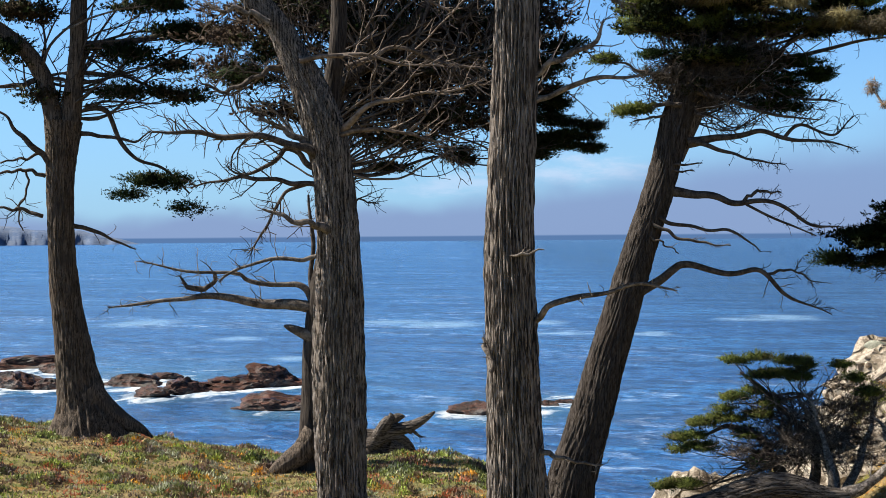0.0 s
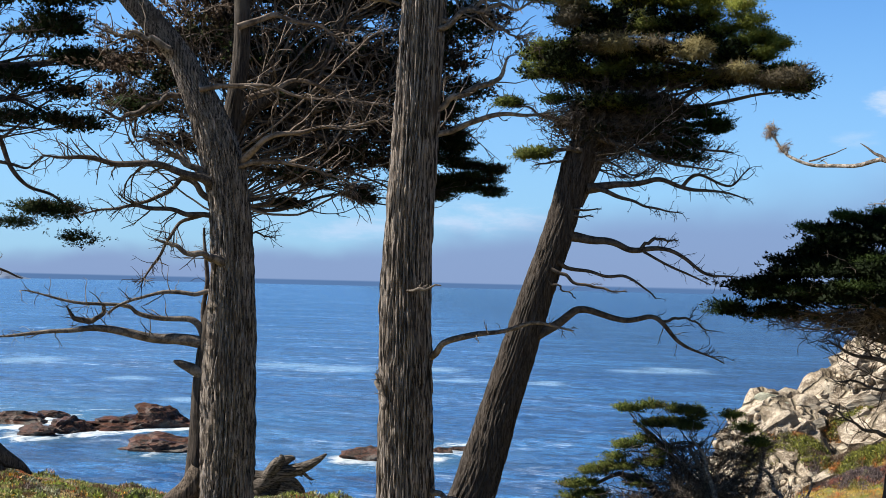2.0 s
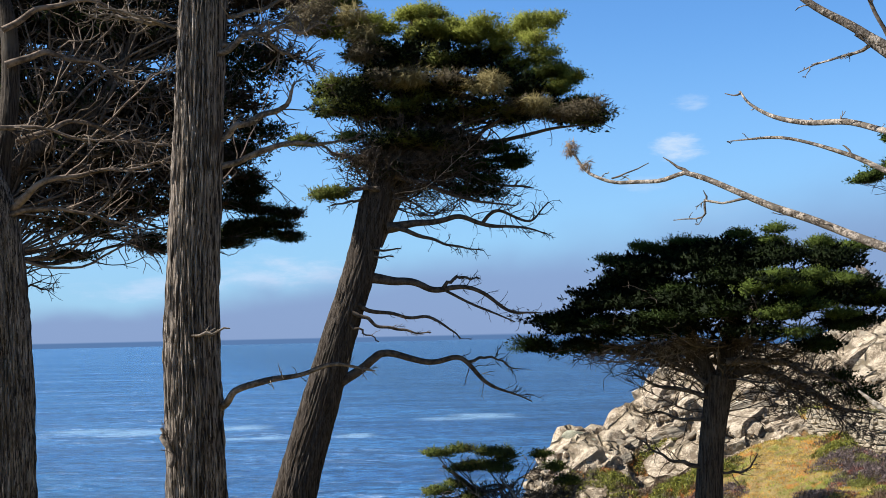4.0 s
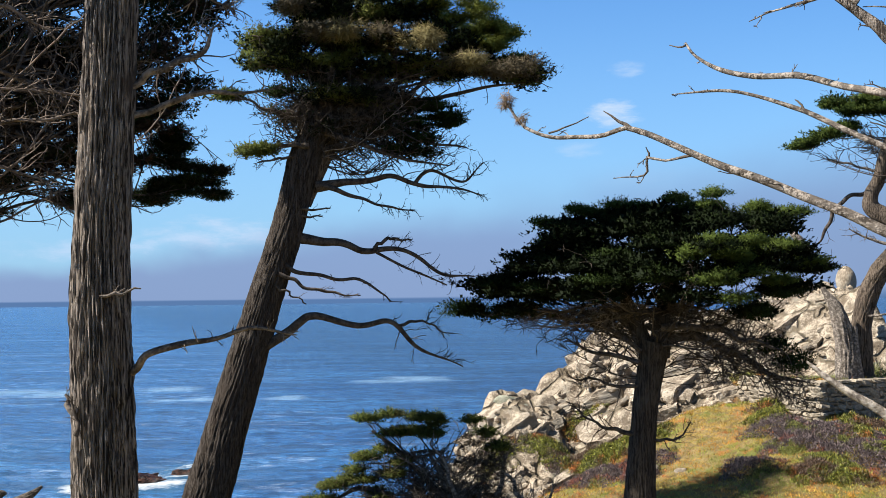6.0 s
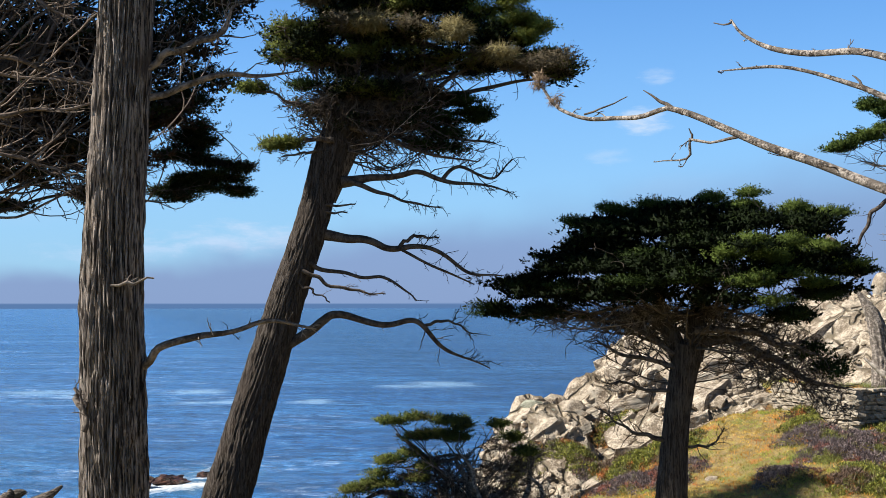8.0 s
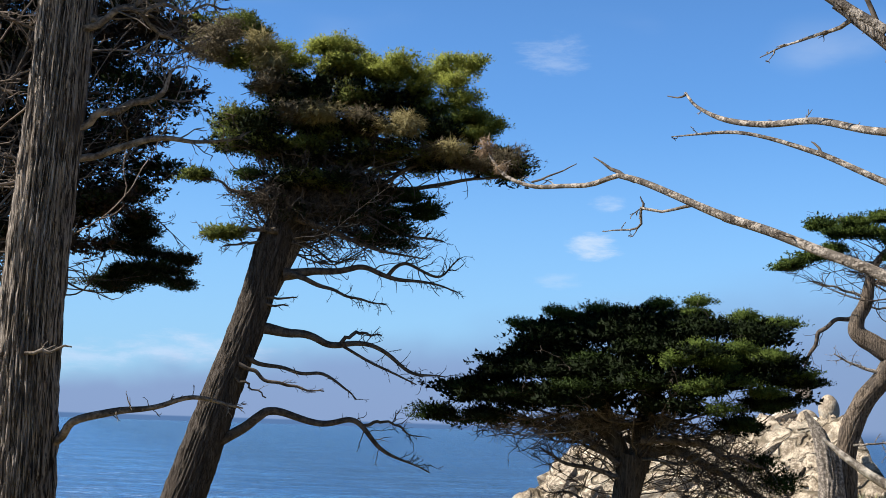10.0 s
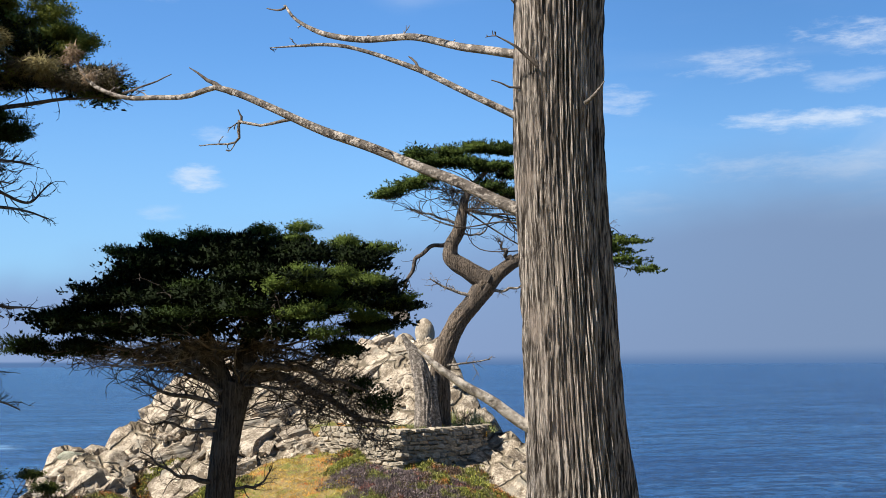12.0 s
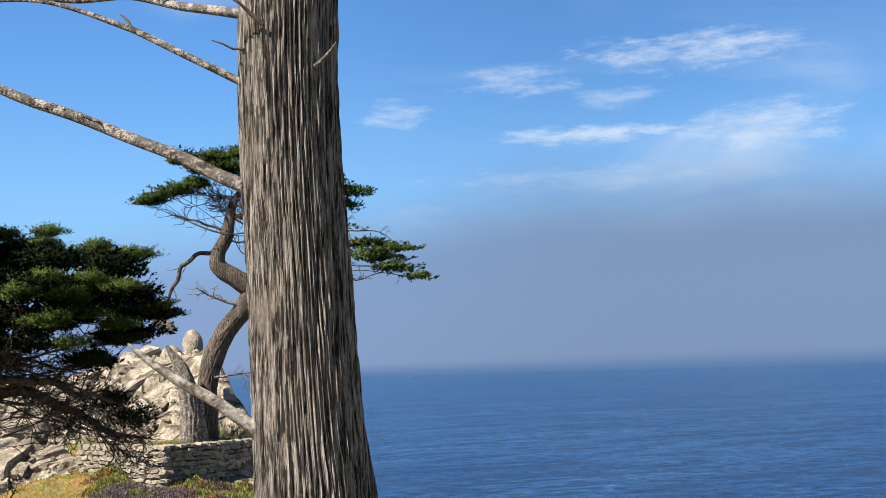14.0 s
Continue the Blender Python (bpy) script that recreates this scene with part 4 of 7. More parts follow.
limb(t2, [(-0.66, -0.30, 7.82, 0.048), (0.20, -0.30, 7.94, 0.034), (0.97, -0.30, 7.80, 0.024), (1.85, -0.30, 7.71, 0.015)], twigs=9, length=0.9, material=TWIG)
limb(t2, [(-1.15, -0.30, 8.47, 0.058), (-1.61, -0.30, 8.70, 0.043), (-1.99, -0.30, 8.65, 0.029), (-2.36, -0.30, 8.76, 0.014)], twigs=6, length=0.9, material=DEAD_MID)
limb(t2, [(-0.87, 0.10, 7.85, 0.059), (-1.45, 0.10, 7.56, 0.044), (-1.94, 0.10, 7.36, 0.034), (-2.32, 0.10, 7.46, 0.015)], twigs=6, length=0.9)
limb(t2, [(0.30, 0.00, 5.45, 0.020), (0.48, 0.00, 5.43, 0.015), (0.61, 0.00, 5.38, 0.010)], twigs=4, length=0.4)
limb(t2, [(0.14, 0.20, 7.77, 0.065), (0.58, 0.20, 7.95, 0.047), (1.04, 0.20, 8.12, 0.038), (1.87, 0.20, 7.85, 0.029), (2.62, 0.20, 7.79, 0.019)], twigs=9, length=0.8, material=TWIG)
limb(t2, [(-0.05, 0.20, 9.00, 0.065), (0.49, 0.20, 9.20, 0.047), (1.22, 0.20, 9.13, 0.033), (1.96, 0.20, 8.77, 0.019)], twigs=9, length=0.8, material=TWIG)
limb(t2, [(-0.10, 0.20, 9.57, 0.056), (0.57, 0.20, 9.98, 0.043), (1.31, 0.20, 10.11, 0.034), (2.25, 0.20, 9.76, 0.019)], twigs=9, length=0.8, material=TWIG)

t2b = thing("cypress_tree", T2B_AT, "leaning dark cypress with broken dead branches over the sea", "tree", "cypresses")
trunk(t2b, [(-0.04, -0.00, -0.43, 0.391), (0.01, -0.00, 0.55, 0.269), (0.06, -0.00, 1.65, 0.232), (0.12, -0.00, 2.87, 0.232), (0.30, 0.00, 4.09, 0.244), (0.58, -0.00, 5.31, 0.232), (0.55, -0.00, 6.53, 0.220), (0.41, -0.00, 7.39, 0.208), (0.61, 0.00, 8.18, 0.183), (1.32, -0.00, 8.86, 0.159), (2.19, -0.00, 9.48, 0.135), (2.81, -0.00, 10.47, 0.111), (3.19, -0.00, 11.58, 0.074)], sides=60, count=18, material=BARK_SHADE)
trunk(t2b, [(0.09, -0.30, 0.96, 0.206), (-0.12, -0.30, 0.54, 0.242), (-0.39, -0.30, 0.31, 0.229), (-0.67, -0.30, 0.13, 0.169), (-0.94, -0.30, -0.08, 0.048)], sides=48, count=10, name="root", material=BARK_BROWN)
trunk(t2b, [(0.15, -0.30, 0.66, 0.206), (0.33, -0.30, 0.29, 0.194), (0.63, -0.30, 0.00, 0.158), (0.93, -0.30, -0.25, 0.049)], sides=48, count=10, name="root", material=BARK_BROWN)
trunk(t2b, [(0.23, -0.10, 2.81, 0.158), (-0.07, -0.10, 2.98, 0.128), (-0.41, -0.10, 3.13, 0.073), (-0.53, -0.10, 3.17, 0.018)], sides=30, count=8, name="stub", material=DEAD_MID)
limb(t2b, [(0.24, -0.00, 3.51, 0.147), (-0.06, -0.00, 3.57, 0.128), (-0.55, -0.00, 3.62, 0.116), (-1.39, -0.00, 3.72, 0.091), (-2.17, -0.00, 3.84, 0.067), (-2.70, -0.00, 3.77, 0.048), (-3.53, -0.00, 3.68, 0.036), (-4.24, 0.00, 3.61, 0.012)], twigs=9, length=0.6, material=DEAD_MID)
limb(t2b, [(0.13, 0.00, 3.54, 0.092), (-0.06, 0.00, 3.95, 0.073), (-0.54, -0.00, 4.04, 0.055), (-1.27, -0.00, 4.15, 0.049), (-1.51, 0.00, 4.30, 0.036), (-2.10, -0.00, 4.34, 0.036), (-2.93, -0.00, 4.43, 0.024), (-3.55, -0.00, 4.57, 0.012)], twigs=8, length=0.6, material=DEAD_MID)
limb(t2b, [(0.31, -0.20, 4.65, 0.055), (-0.66, -0.20, 4.59, 0.042), (-1.37, -0.20, 4.46, 0.030), (-1.91, -0.20, 4.13, 0.024)], twigs=7, length=0.5, material=DEAD_MID)
limb(t2b, [(0.18, 0.10, 3.54, 0.061), (0.05, 0.10, 4.09, 0.055), (0.11, 0.10, 4.95, 0.049), (0.03, 0.10, 5.99, 0.024)], twigs=9, length=0.4)
limb(t2b, [(-1.98, -0.00, 4.36, 0.042), (-2.05, -0.00, 4.06, 0.048), (-2.34, -0.00, 3.98, 0.060), (-2.64, -0.00, 4.07, 0.042), (-2.70, -0.00, 4.25, 0.018)], twigs=9, length=0.4, material=DEAD_DARK)
T2B_PADS = flat_pads(1.0, 1.5, [(1.24, 9.66, 1.34, 0.56), (2.76, 9.93, 1.35, 0.64), (0.23, 10.16, 1.20, 0.45), (-1.42, 8.52, 0.71, 0.26), (-0.92, 9.19, 0.83, 0.25), (1.99, 8.65, 1.41, 0.40), (3.65, 8.92, 0.78, 0.70), (3.13, 7.69, 0.96, 0.31), (4.57, 8.54, 0.84, 0.70), (1.98, 7.24, 0.84, 0.22), (1.38, 11.43, 2.42, 0.81), (3.29, 11.22, 1.86, 0.83), (5.24, 10.73, 1.35, 0.70), (4.57, 9.70, 0.96, 0.60), (2.03, 12.73, 2.67, 0.70), (4.35, 12.38, 1.87, 0.59), (5.88, 9.32, 0.60, 0.29), (0.25, 13.05, 1.90, 0.69), (2.66, 13.75, 2.18, 0.51), (5.39, 13.24, 1.17, 0.51)])
T2B_BACK = flat_pads(1.0, 1.5, [(1.74, 9.28, 2.42, 0.90), (3.92, 9.56, 1.93, 1.16), (0.24, 10.67, 2.16, 1.01), (2.79, 11.72, 3.06, 1.15), (2.50, 8.27, 1.54, 0.64), (4.04, 8.15, 0.90, 0.70), (-0.78, 9.64, 0.88, 0.64), (-1.78, 9.50, 0.75, 0.45), (-1.79, 8.75, 0.70, 0.30), (-1.16, 10.14, 1.01, 0.50), (-0.42, 7.88, 0.76, 0.27), (0.83, 7.69, 1.01, 0.39), (1.85, 7.83, 1.15, 0.39), (5.36, 9.97, 0.90, 0.78), (-1.29, 8.63, 0.64, 0.29), (5.24, 12.02, 1.54, 0.78)])
T2B_EDGE = flat_pads(1.8, 1.0, [(5.90, 7.38, 1.07, 0.69), (6.74, 7.64, 0.45, 0.30), (5.83, 8.04, 0.59, 0.46), (5.50, 8.91, 0.73, 0.69), (1.89, 6.69, 0.53, 0.32), (3.62, 6.85, 0.53, 0.38), (6.50, 7.11, 0.53, 0.26), (5.08, 7.05, 0.59, 0.38), (5.56, 8.37, 0.52, 0.36), (5.75, 7.74, 0.58, 0.36), (5.48, 7.22, 0.51, 0.33), (6.13, 7.33, 0.49, 0.23), (6.52, 7.40, 0.34, 0.16), (5.17, 7.98, 0.51, 0.42)])
T2B_FILL = flat_pads(1.2, 1.6, [(0.37, 13.03, 1.82, 1.17), (2.63, 13.17, 1.70, 1.17), (1.80, 11.60, 2.31, 0.91), (3.88, 11.44, 1.94, 1.03), (2.63, 9.74, 2.42, 0.89), (0.86, 10.06, 1.52, 0.77), (5.54, 12.58, 1.19, 0.92), (6.34, 13.43, 0.93, 0.66), (4.73, 8.65, 1.27, 0.64), (2.05, 8.36, 1.76, 0.44), (3.25, 7.64, 1.40, 0.31), (6.59, 12.24, 0.59, 0.45), (6.05, 11.14, 0.91, 0.59), (-0.69, 12.10, 1.53, 1.03), (0.49, 11.20, 1.52, 0.89), (-0.86, 10.26, 1.00, 0.75), (1.52, 12.14, 1.41, 0.89), (3.60, 12.68, 1.16, 0.64), (2.52, 11.07, 1.27, 0.77)])
boughs(t2b, [(0.5, 0, 6.5), (0.45, 0, 7.4), (0.6, 0, 8.2), (1.3, 0, 8.9), (2.2, 0, 9.5), (2.8, 0, 10.5)], T2B_PADS + T2B_BACK, 125, TWIG, r=0.024, twigs=12, length=0.9, reach=1.05, sag=0.1, spread=0.12)
boughs(t2b, [(0.5, 0, 6.5), (0.45, 0, 7.4), (0.6, 0, 8.2), (1.3, 0, 8.9), (2.2, 0, 9.5), (2.8, 0, 10.5)], T2B_EDGE, 18, DEAD_DARK, r=0.03, twigs=7, length=0.7, sag=0.0)
crown(t2b, T2B_PADS, 15000, LEAF_DARK, rc=(0.25, 0.6), size=(0.05, 0.095), label="dark drying foliage tangled with dead twigs")
crown(t2b, T2B_BACK, 6000, DRY_LEAF, rc=(0.3, 0.6), size=(0.07, 0.15), wide=0.2, shell=0.2, name="inner_crown", label="dead brown sprays")
crown(t2b, T2B_FILL, 14000, DRY_LEAF, split=4, rc=(0.25, 0.5), size=(0.06, 0.12), wide=0.25, shell=0.2, name="dead_spray", label="dense dead brown sprays and twigs")
boughs(t2b, [(0.5, 0, 6.5), (0.45, 0, 7.4), (0.6, 0, 8.2), (1.3, 0, 8.9), (2.2, 0, 9.5), (2.8, 0, 10.5)], T2B_FILL, 90, TWIG, r=0.022, twigs=12, length=0.8, reach=1.05, sag=0.1, spread=0.12)
crown(t2b, T2B_EDGE, 12000, LEAF_DARK, split=4, rc=(0.12, 0.3), size=(0.03, 0.06), clump=24, flat=0.35, name="outer_spray")
T2B_TOP = flat_pads(1.0, 1.3, [(3.23, 13.68, 0.75, 0.30), (2.99, 14.18, 1.14, 0.39), (6.17, 13.23, 0.90, 0.39), (5.51, 13.99, 1.17, 0.39), (6.55, 12.45, 0.78, 0.29)])
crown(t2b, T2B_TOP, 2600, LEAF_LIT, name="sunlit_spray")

t3 = thing("cypress_tree", T3_AT, "tall straight cypress trunk with deeply furrowed grey bark", "tree", "cypresses")
trunk(t3, [(0.07, -0.00, -0.22, 0.479), (0.03, 0.00, 0.36, 0.377), (-0.00, -0.00, 0.80, 0.332), (-0.03, -0.00, 1.51, 0.303), (-0.04, 0.00, 2.27, 0.290), (-0.07, -0.00, 3.17, 0.280), (-0.06, -0.00, 3.80, 0.268), (-0.01, -0.00, 4.95, 0.255), (0.05, -0.00, 6.22, 0.245), (0.08, -0.00, 7.17, 0.241), (0.05, -0.00, 7.99, 0.241), (-0.00, -0.00, 8.88, 0.222), (-0.04, -0.00, 10.02, 0.197)], sides=220, step=0.035, count=30, ridge=0.36)
limb(t3, [(0.20, -0.05, 2.61, 0.044), (0.39, -0.25, 2.74, 0.034), (0.67, -0.25, 2.89, 0.031), (0.92, -0.25, 2.93, 0.025), (1.23, -0.25, 2.98, 0.022), (1.48, -0.25, 3.00, 0.016), (1.77, -0.25, 2.96, 0.006)], twigs=5, length=0.25, material=DEAD_MID)
limb(t3, [(0.22, -0.05, 5.35, 0.038), (0.48, -0.05, 5.52, 0.035), (0.82, -0.05, 5.68, 0.028), (0.96, -0.05, 5.78, 0.022), (1.00, -0.05, 5.97, 0.009)], twigs=5, length=0.4, material=DEAD_MID)
limb(t3, [(0.19, -0.00, 5.06, 0.038), (0.48, -0.00, 5.19, 0.032), (0.95, -0.00, 5.30, 0.025), (1.33, -0.00, 5.36, 0.016), (1.64, -0.00, 5.38, 0.006)], twigs=7, length=0.3, material=DEAD_MID)
limb(t3, [(-0.06, -0.34, 3.34, 0.012), (0.08, -0.36, 3.35, 0.016), (0.20, -0.36, 3.38, 0.012), (0.30, -0.36, 3.42, 0.006)], twigs=2, length=0.12, material=DEAD_MID)
limb(t3, [(0.25, -0.10, 1.16, 0.038), (0.44, -0.30, 1.12, 0.025), (0.65, -0.30, 1.06, 0.019), (0.94, -0.30, 1.03, 0.006)], twigs=3, length=0.2, material=DEAD_MID)
limb(t3, [(-0.29, -0.20, 2.26, 0.050), (-0.35, -0.20, 2.34, 0.031), (-0.36, -0.20, 2.43, 0.013)], twigs=0, material=DEAD_MID)
limb(t3, [(-0.28, -0.30, 2.05, 0.025), (-0.26, -0.30, 2.17, 0.016), (-0.32, -0.30, 2.43, 0.009)], twigs=3, length=0.2, material=DEAD_DARK)
limb(t3, [(0.12, 0.10, 7.83, 0.056), (0.43, 0.10, 7.76, 0.047), (0.81, 0.10, 7.64, 0.038), (1.18, 0.10, 7.43, 0.028), (1.56, 0.10, 7.24, 0.022), (1.94, 0.10, 7.21, 0.010)], twigs=9, length=0.45, material=DEAD_MID)
limb(t3, [(0.11, -0.15, 6.15, 0.042), (0.35, -0.15, 6.32, 0.033), (0.66, -0.15, 6.47, 0.024), (0.96, -0.15, 6.49, 0.018), (1.39, -0.15, 6.55, 0.006)], twigs=8, length=0.35, material=DEAD_MID)
limb(t3, [(0.18, 0.10, 6.65, 0.028), (0.55, 0.10, 6.75, 0.022), (0.92, 0.10, 6.88, 0.016), (1.36, 0.10, 7.08, 0.006)], twigs=6, length=0.35, material=DEAD_MID)
limb(t3, [(-0.21, -0.15, 7.21, 0.024), (-0.66, -0.15, 7.30, 0.018), (-0.95, -0.15, 7.35, 0.012), (-1.22, -0.15, 7.47, 0.006)], twigs=5, length=0.3, material=DEAD_MID)
limb(t3, [(-0.21, -0.15, 6.85, 0.024), (-0.66, -0.15, 6.95, 0.018), (-0.95, -0.15, 7.07, 0.012), (-1.25, -0.15, 7.17, 0.006)], twigs=5, length=0.3, material=DEAD_MID)
limb(t3, [(-0.21, -0.15, 6.49, 0.021), (-0.54, -0.15, 6.60, 0.015), (-0.78, -0.15, 6.66, 0.012), (-1.04, -0.15, 6.67, 0.006)], twigs=4, length=0.3, material=DEAD_MID)
limb(t3, [(0.66, -0.00, 6.50, 0.019), (0.81, -0.00, 6.34, 0.019), (0.97, 0.00, 6.25, 0.015), (1.15, 0.00, 6.19, 0.006)], twigs=7, length=0.5, material=DEAD_MID)
limb(t3, [(-0.30, -0.10, 6.52, 0.025), (-0.55, -0.10, 6.58, 0.020), (-0.84, -0.10, 6.61, 0.013), (-1.13, -0.10, 6.64, 0.008)], twigs=5, length=0.3, material=DEAD_MID)
limb(t3, [(0.18, -0.10, 6.27, 0.036), (0.45, -0.10, 6.42, 0.026), (0.69, -0.10, 6.55, 0.021), (1.05, -0.10, 6.63, 0.008)], twigs=6, length=0.5, material=DEAD_MID)

t4 = thing("cypress_tree", T4_AT, "slender leaning cypress with a windswept green crown", "tree", "cypresses")
trunk(t4, [(-0.20, 0.00, -0.61, 0.629), (0.00, -0.00, 0.05, 0.524), (0.13, -0.00, 0.60, 0.469), (0.49, -0.00, 1.81, 0.408), (0.80, -0.00, 2.90, 0.369), (1.13, -0.00, 3.99, 0.341), (1.45, -0.00, 5.07, 0.308), (1.77, -0.00, 6.04, 0.291), (2.00, -0.00, 6.89, 0.280), (2.17, 0.00, 7.54, 0.290), (2.38, -0.00, 8.17, 0.247), (2.63, -0.00, 8.92, 0.214), (2.79, -0.00, 9.77, 0.203), (2.93, -0.00, 10.62, 0.150), (3.06, -0.00, 11.25, 0.085)], sides=130, step=0.05, count=26, ridge=0.26, material=BARK_HALF_SHADE)
limb(t4, [(2.14, 0.10, 6.79, 0.162), (2.43, 0.10, 7.38, 0.140), (2.73, 0.10, 7.96, 0.108), (3.26, 0.10, 8.70, 0.075), (3.79, 0.10, 9.32, 0.043)], twigs=0, sides=20, material=BARK_BROWN, name="stem")
limb(t4, [(1.32, -0.10, 4.15, 0.092), (2.01, -0.10, 4.60, 0.075), (2.33, -0.10, 4.70, 0.064), (3.12, -0.10, 4.63, 0.053), (3.69, -0.10, 4.61, 0.048), (4.10, -0.10, 4.26, 0.037), (4.51, -0.10, 4.04, 0.021), (4.99, -0.10, 3.79, 0.011)], twigs=8, length=0.5, lo=0.6)
limb(t4, [(3.83, 0.00, 4.57, 0.032), (4.27, -0.00, 4.65, 0.021), (4.68, -0.00, 4.41, 0.011)], twigs=6, length=0.45, lo=0.5)
limb(t4, [(1.97, -0.00, 6.16, 0.097), (2.61, 0.00, 6.11, 0.075), (3.13, -0.00, 5.91, 0.059), (3.65, -0.00, 5.99, 0.048), (4.17, -0.00, 5.77, 0.037), (4.69, -0.00, 5.52, 0.026), (5.22, -0.00, 5.41, 0.011)], twigs=8, length=0.45, lo=0.45)
limb(t4, [(3.39, -0.00, 5.93, 0.037), (3.60, -0.00, 6.12, 0.032), (4.09, -0.00, 6.11, 0.011)], twigs=4, length=0.3)
limb(t4, [(3.43, -0.20, 5.88, 0.026), (4.15, -0.20, 5.53, 0.021), (4.68, -0.20, 5.28, 0.011)], twigs=4, length=0.3)
limb(t4, [(1.70, -0.20, 5.69, 0.048), (2.38, -0.20, 5.47, 0.032), (3.11, -0.20, 5.38, 0.027), (3.53, -0.20, 5.16, 0.016), (3.69, -0.20, 4.99, 0.011)], twigs=5, length=0.3)
limb(t4, [(1.70, -0.30, 5.52, 0.037), (2.38, -0.30, 5.22, 0.027), (3.12, -0.30, 5.10, 0.011)], twigs=4, length=0.3)
limb(t4, [(1.64, -0.30, 5.30, 0.027), (1.91, -0.30, 5.15, 0.016), (2.19, -0.30, 4.98, 0.011)], twigs=1, length=0.2)
limb(t4, [(2.35, -0.00, 7.08, 0.118), (2.93, -0.00, 7.13, 0.064), (3.66, 0.00, 7.27, 0.048), (4.08, -0.00, 7.12, 0.043), (4.69, 0.00, 7.08, 0.026), (5.38, -0.00, 6.92, 0.011)], twigs=9, length=0.5)
limb(t4, [(4.13, -0.00, 7.12, 0.037), (4.41, 0.00, 7.36, 0.032), (5.00, 0.00, 7.18, 0.021), (5.43, -0.00, 7.52, 0.011)], twigs=8, length=0.45)
limb(t4, [(2.45, -0.10, 7.09, 0.053), (3.13, -0.10, 6.89, 0.032), (3.65, -0.10, 6.70, 0.021), (4.13, -0.10, 6.61, 0.011)], twigs=6, length=0.4)
limb(t4, [(2.02, -0.20, 6.65, 0.032), (2.29, -0.20, 6.65, 0.021), (2.60, -0.20, 6.66, 0.011)], twigs=2, length=0.2)
limb(t4, [(1.97, -0.20, 6.54, 0.027), (2.18, -0.20, 6.53, 0.021), (2.47, -0.20, 6.52, 0.011)], twigs=2, length=0.2)
limb(t4, [(2.57, 0.00, 8.38, 0.075), (3.46, -0.00, 8.15, 0.048), (4.29, -0.00, 7.91, 0.032), (5.09, 0.00, 7.79, 0.016)], twigs=10, length=0.5)
limb(t4, [(2.50, -0.30, 8.03, 0.064), (3.32, -0.30, 7.75, 0.042), (4.04, -0.30, 7.52, 0.026), (4.75, -0.30, 7.43, 0.010)], twigs=10, length=0.5)
limb(t4, [(2.64, 0.30, 8.64, 0.065), (3.59, 0.30, 8.50, 0.043), (4.43, 0.30, 8.39, 0.027), (5.16, 0.30, 8.30, 0.011)], twigs=10, length=0.5)
limb(t4, [(2.24, -0.30, 7.77, 0.053), (1.82, -0.30, 7.78, 0.037), (1.34, -0.30, 7.74, 0.021), (0.97, -0.30, 7.64, 0.011)], twigs=8, length=0.4)
limb(t4, [(2.30, -0.20, 8.15, 0.053), (1.67, -0.20, 8.38, 0.037), (1.24, -0.20, 8.55, 0.021), (0.71, -0.20, 8.73, 0.011)], twigs=8, length=0.4)
limb(t4, [(2.24, -0.20, 7.62, 0.037), (1.87, -0.20, 7.58, 0.027), (1.34, -0.20, 7.48, 0.011)], twigs=6, length=0.4)
T4_PADS = flat_pads(0.0, 1.4, [(2.08, 10.34, 0.48, 0.27), (2.69, 10.20, 0.55, 0.34), (3.37, 10.20, 0.62, 0.34), (4.05, 10.20, 0.55, 0.31), (4.59, 9.85, 0.55, 0.31), (5.04, 9.57, 0.55, 0.24), (5.49, 9.29, 0.48, 0.19), (5.92, 9.15, 0.38, 0.17), (6.26, 9.01, 0.21, 0.13), (3.63, 9.65, 0.62, 0.31), (2.88, 9.65, 0.61, 0.34), (2.21, 9.79, 0.41, 0.27), (1.76, 9.65, 0.37, 0.24), (1.36, 9.66, 0.24, 0.11), (1.66, 9.38, 0.48, 0.17), (1.32, 9.32, 0.24, 0.08), (2.06, 9.24, 0.48, 0.27), (2.67, 9.10, 0.61, 0.34), (3.35, 9.17, 0.55, 0.27), (4.17, 9.23, 0.48, 0.17), (4.81, 9.09, 0.41, 0.11), (2.52, 8.63, 0.61, 0.30), (3.20, 8.62, 0.54, 0.27)])
T4_LOW = flat_pads(0.0, 0.5, [(4.49, 8.51, 0.48, 0.10), (4.69, 8.34, 0.41, 0.06), (4.83, 8.21, 0.31, 0.04), (4.14, 8.21, 0.41, 0.10), (3.60, 8.35, 0.41, 0.17), (4.20, 7.93, 0.48, 0.11), (3.86, 7.73, 0.41, 0.08), (0.85, 8.67, 0.24, 0.07), (1.72, 8.74, 0.27, 0.08)])
T4_DEAD = flat_pads(0.0, 0.7, [(3.61, 8.69, 0.61, 0.31), (4.02, 8.62, 0.41, 0.27), (3.19, 8.08, 0.74, 0.34), (4.00, 8.07, 0.61, 0.27), (2.51, 8.15, 0.61, 0.27), (4.40, 7.73, 0.61, 0.17), (1.84, 8.29, 0.47, 0.27)])
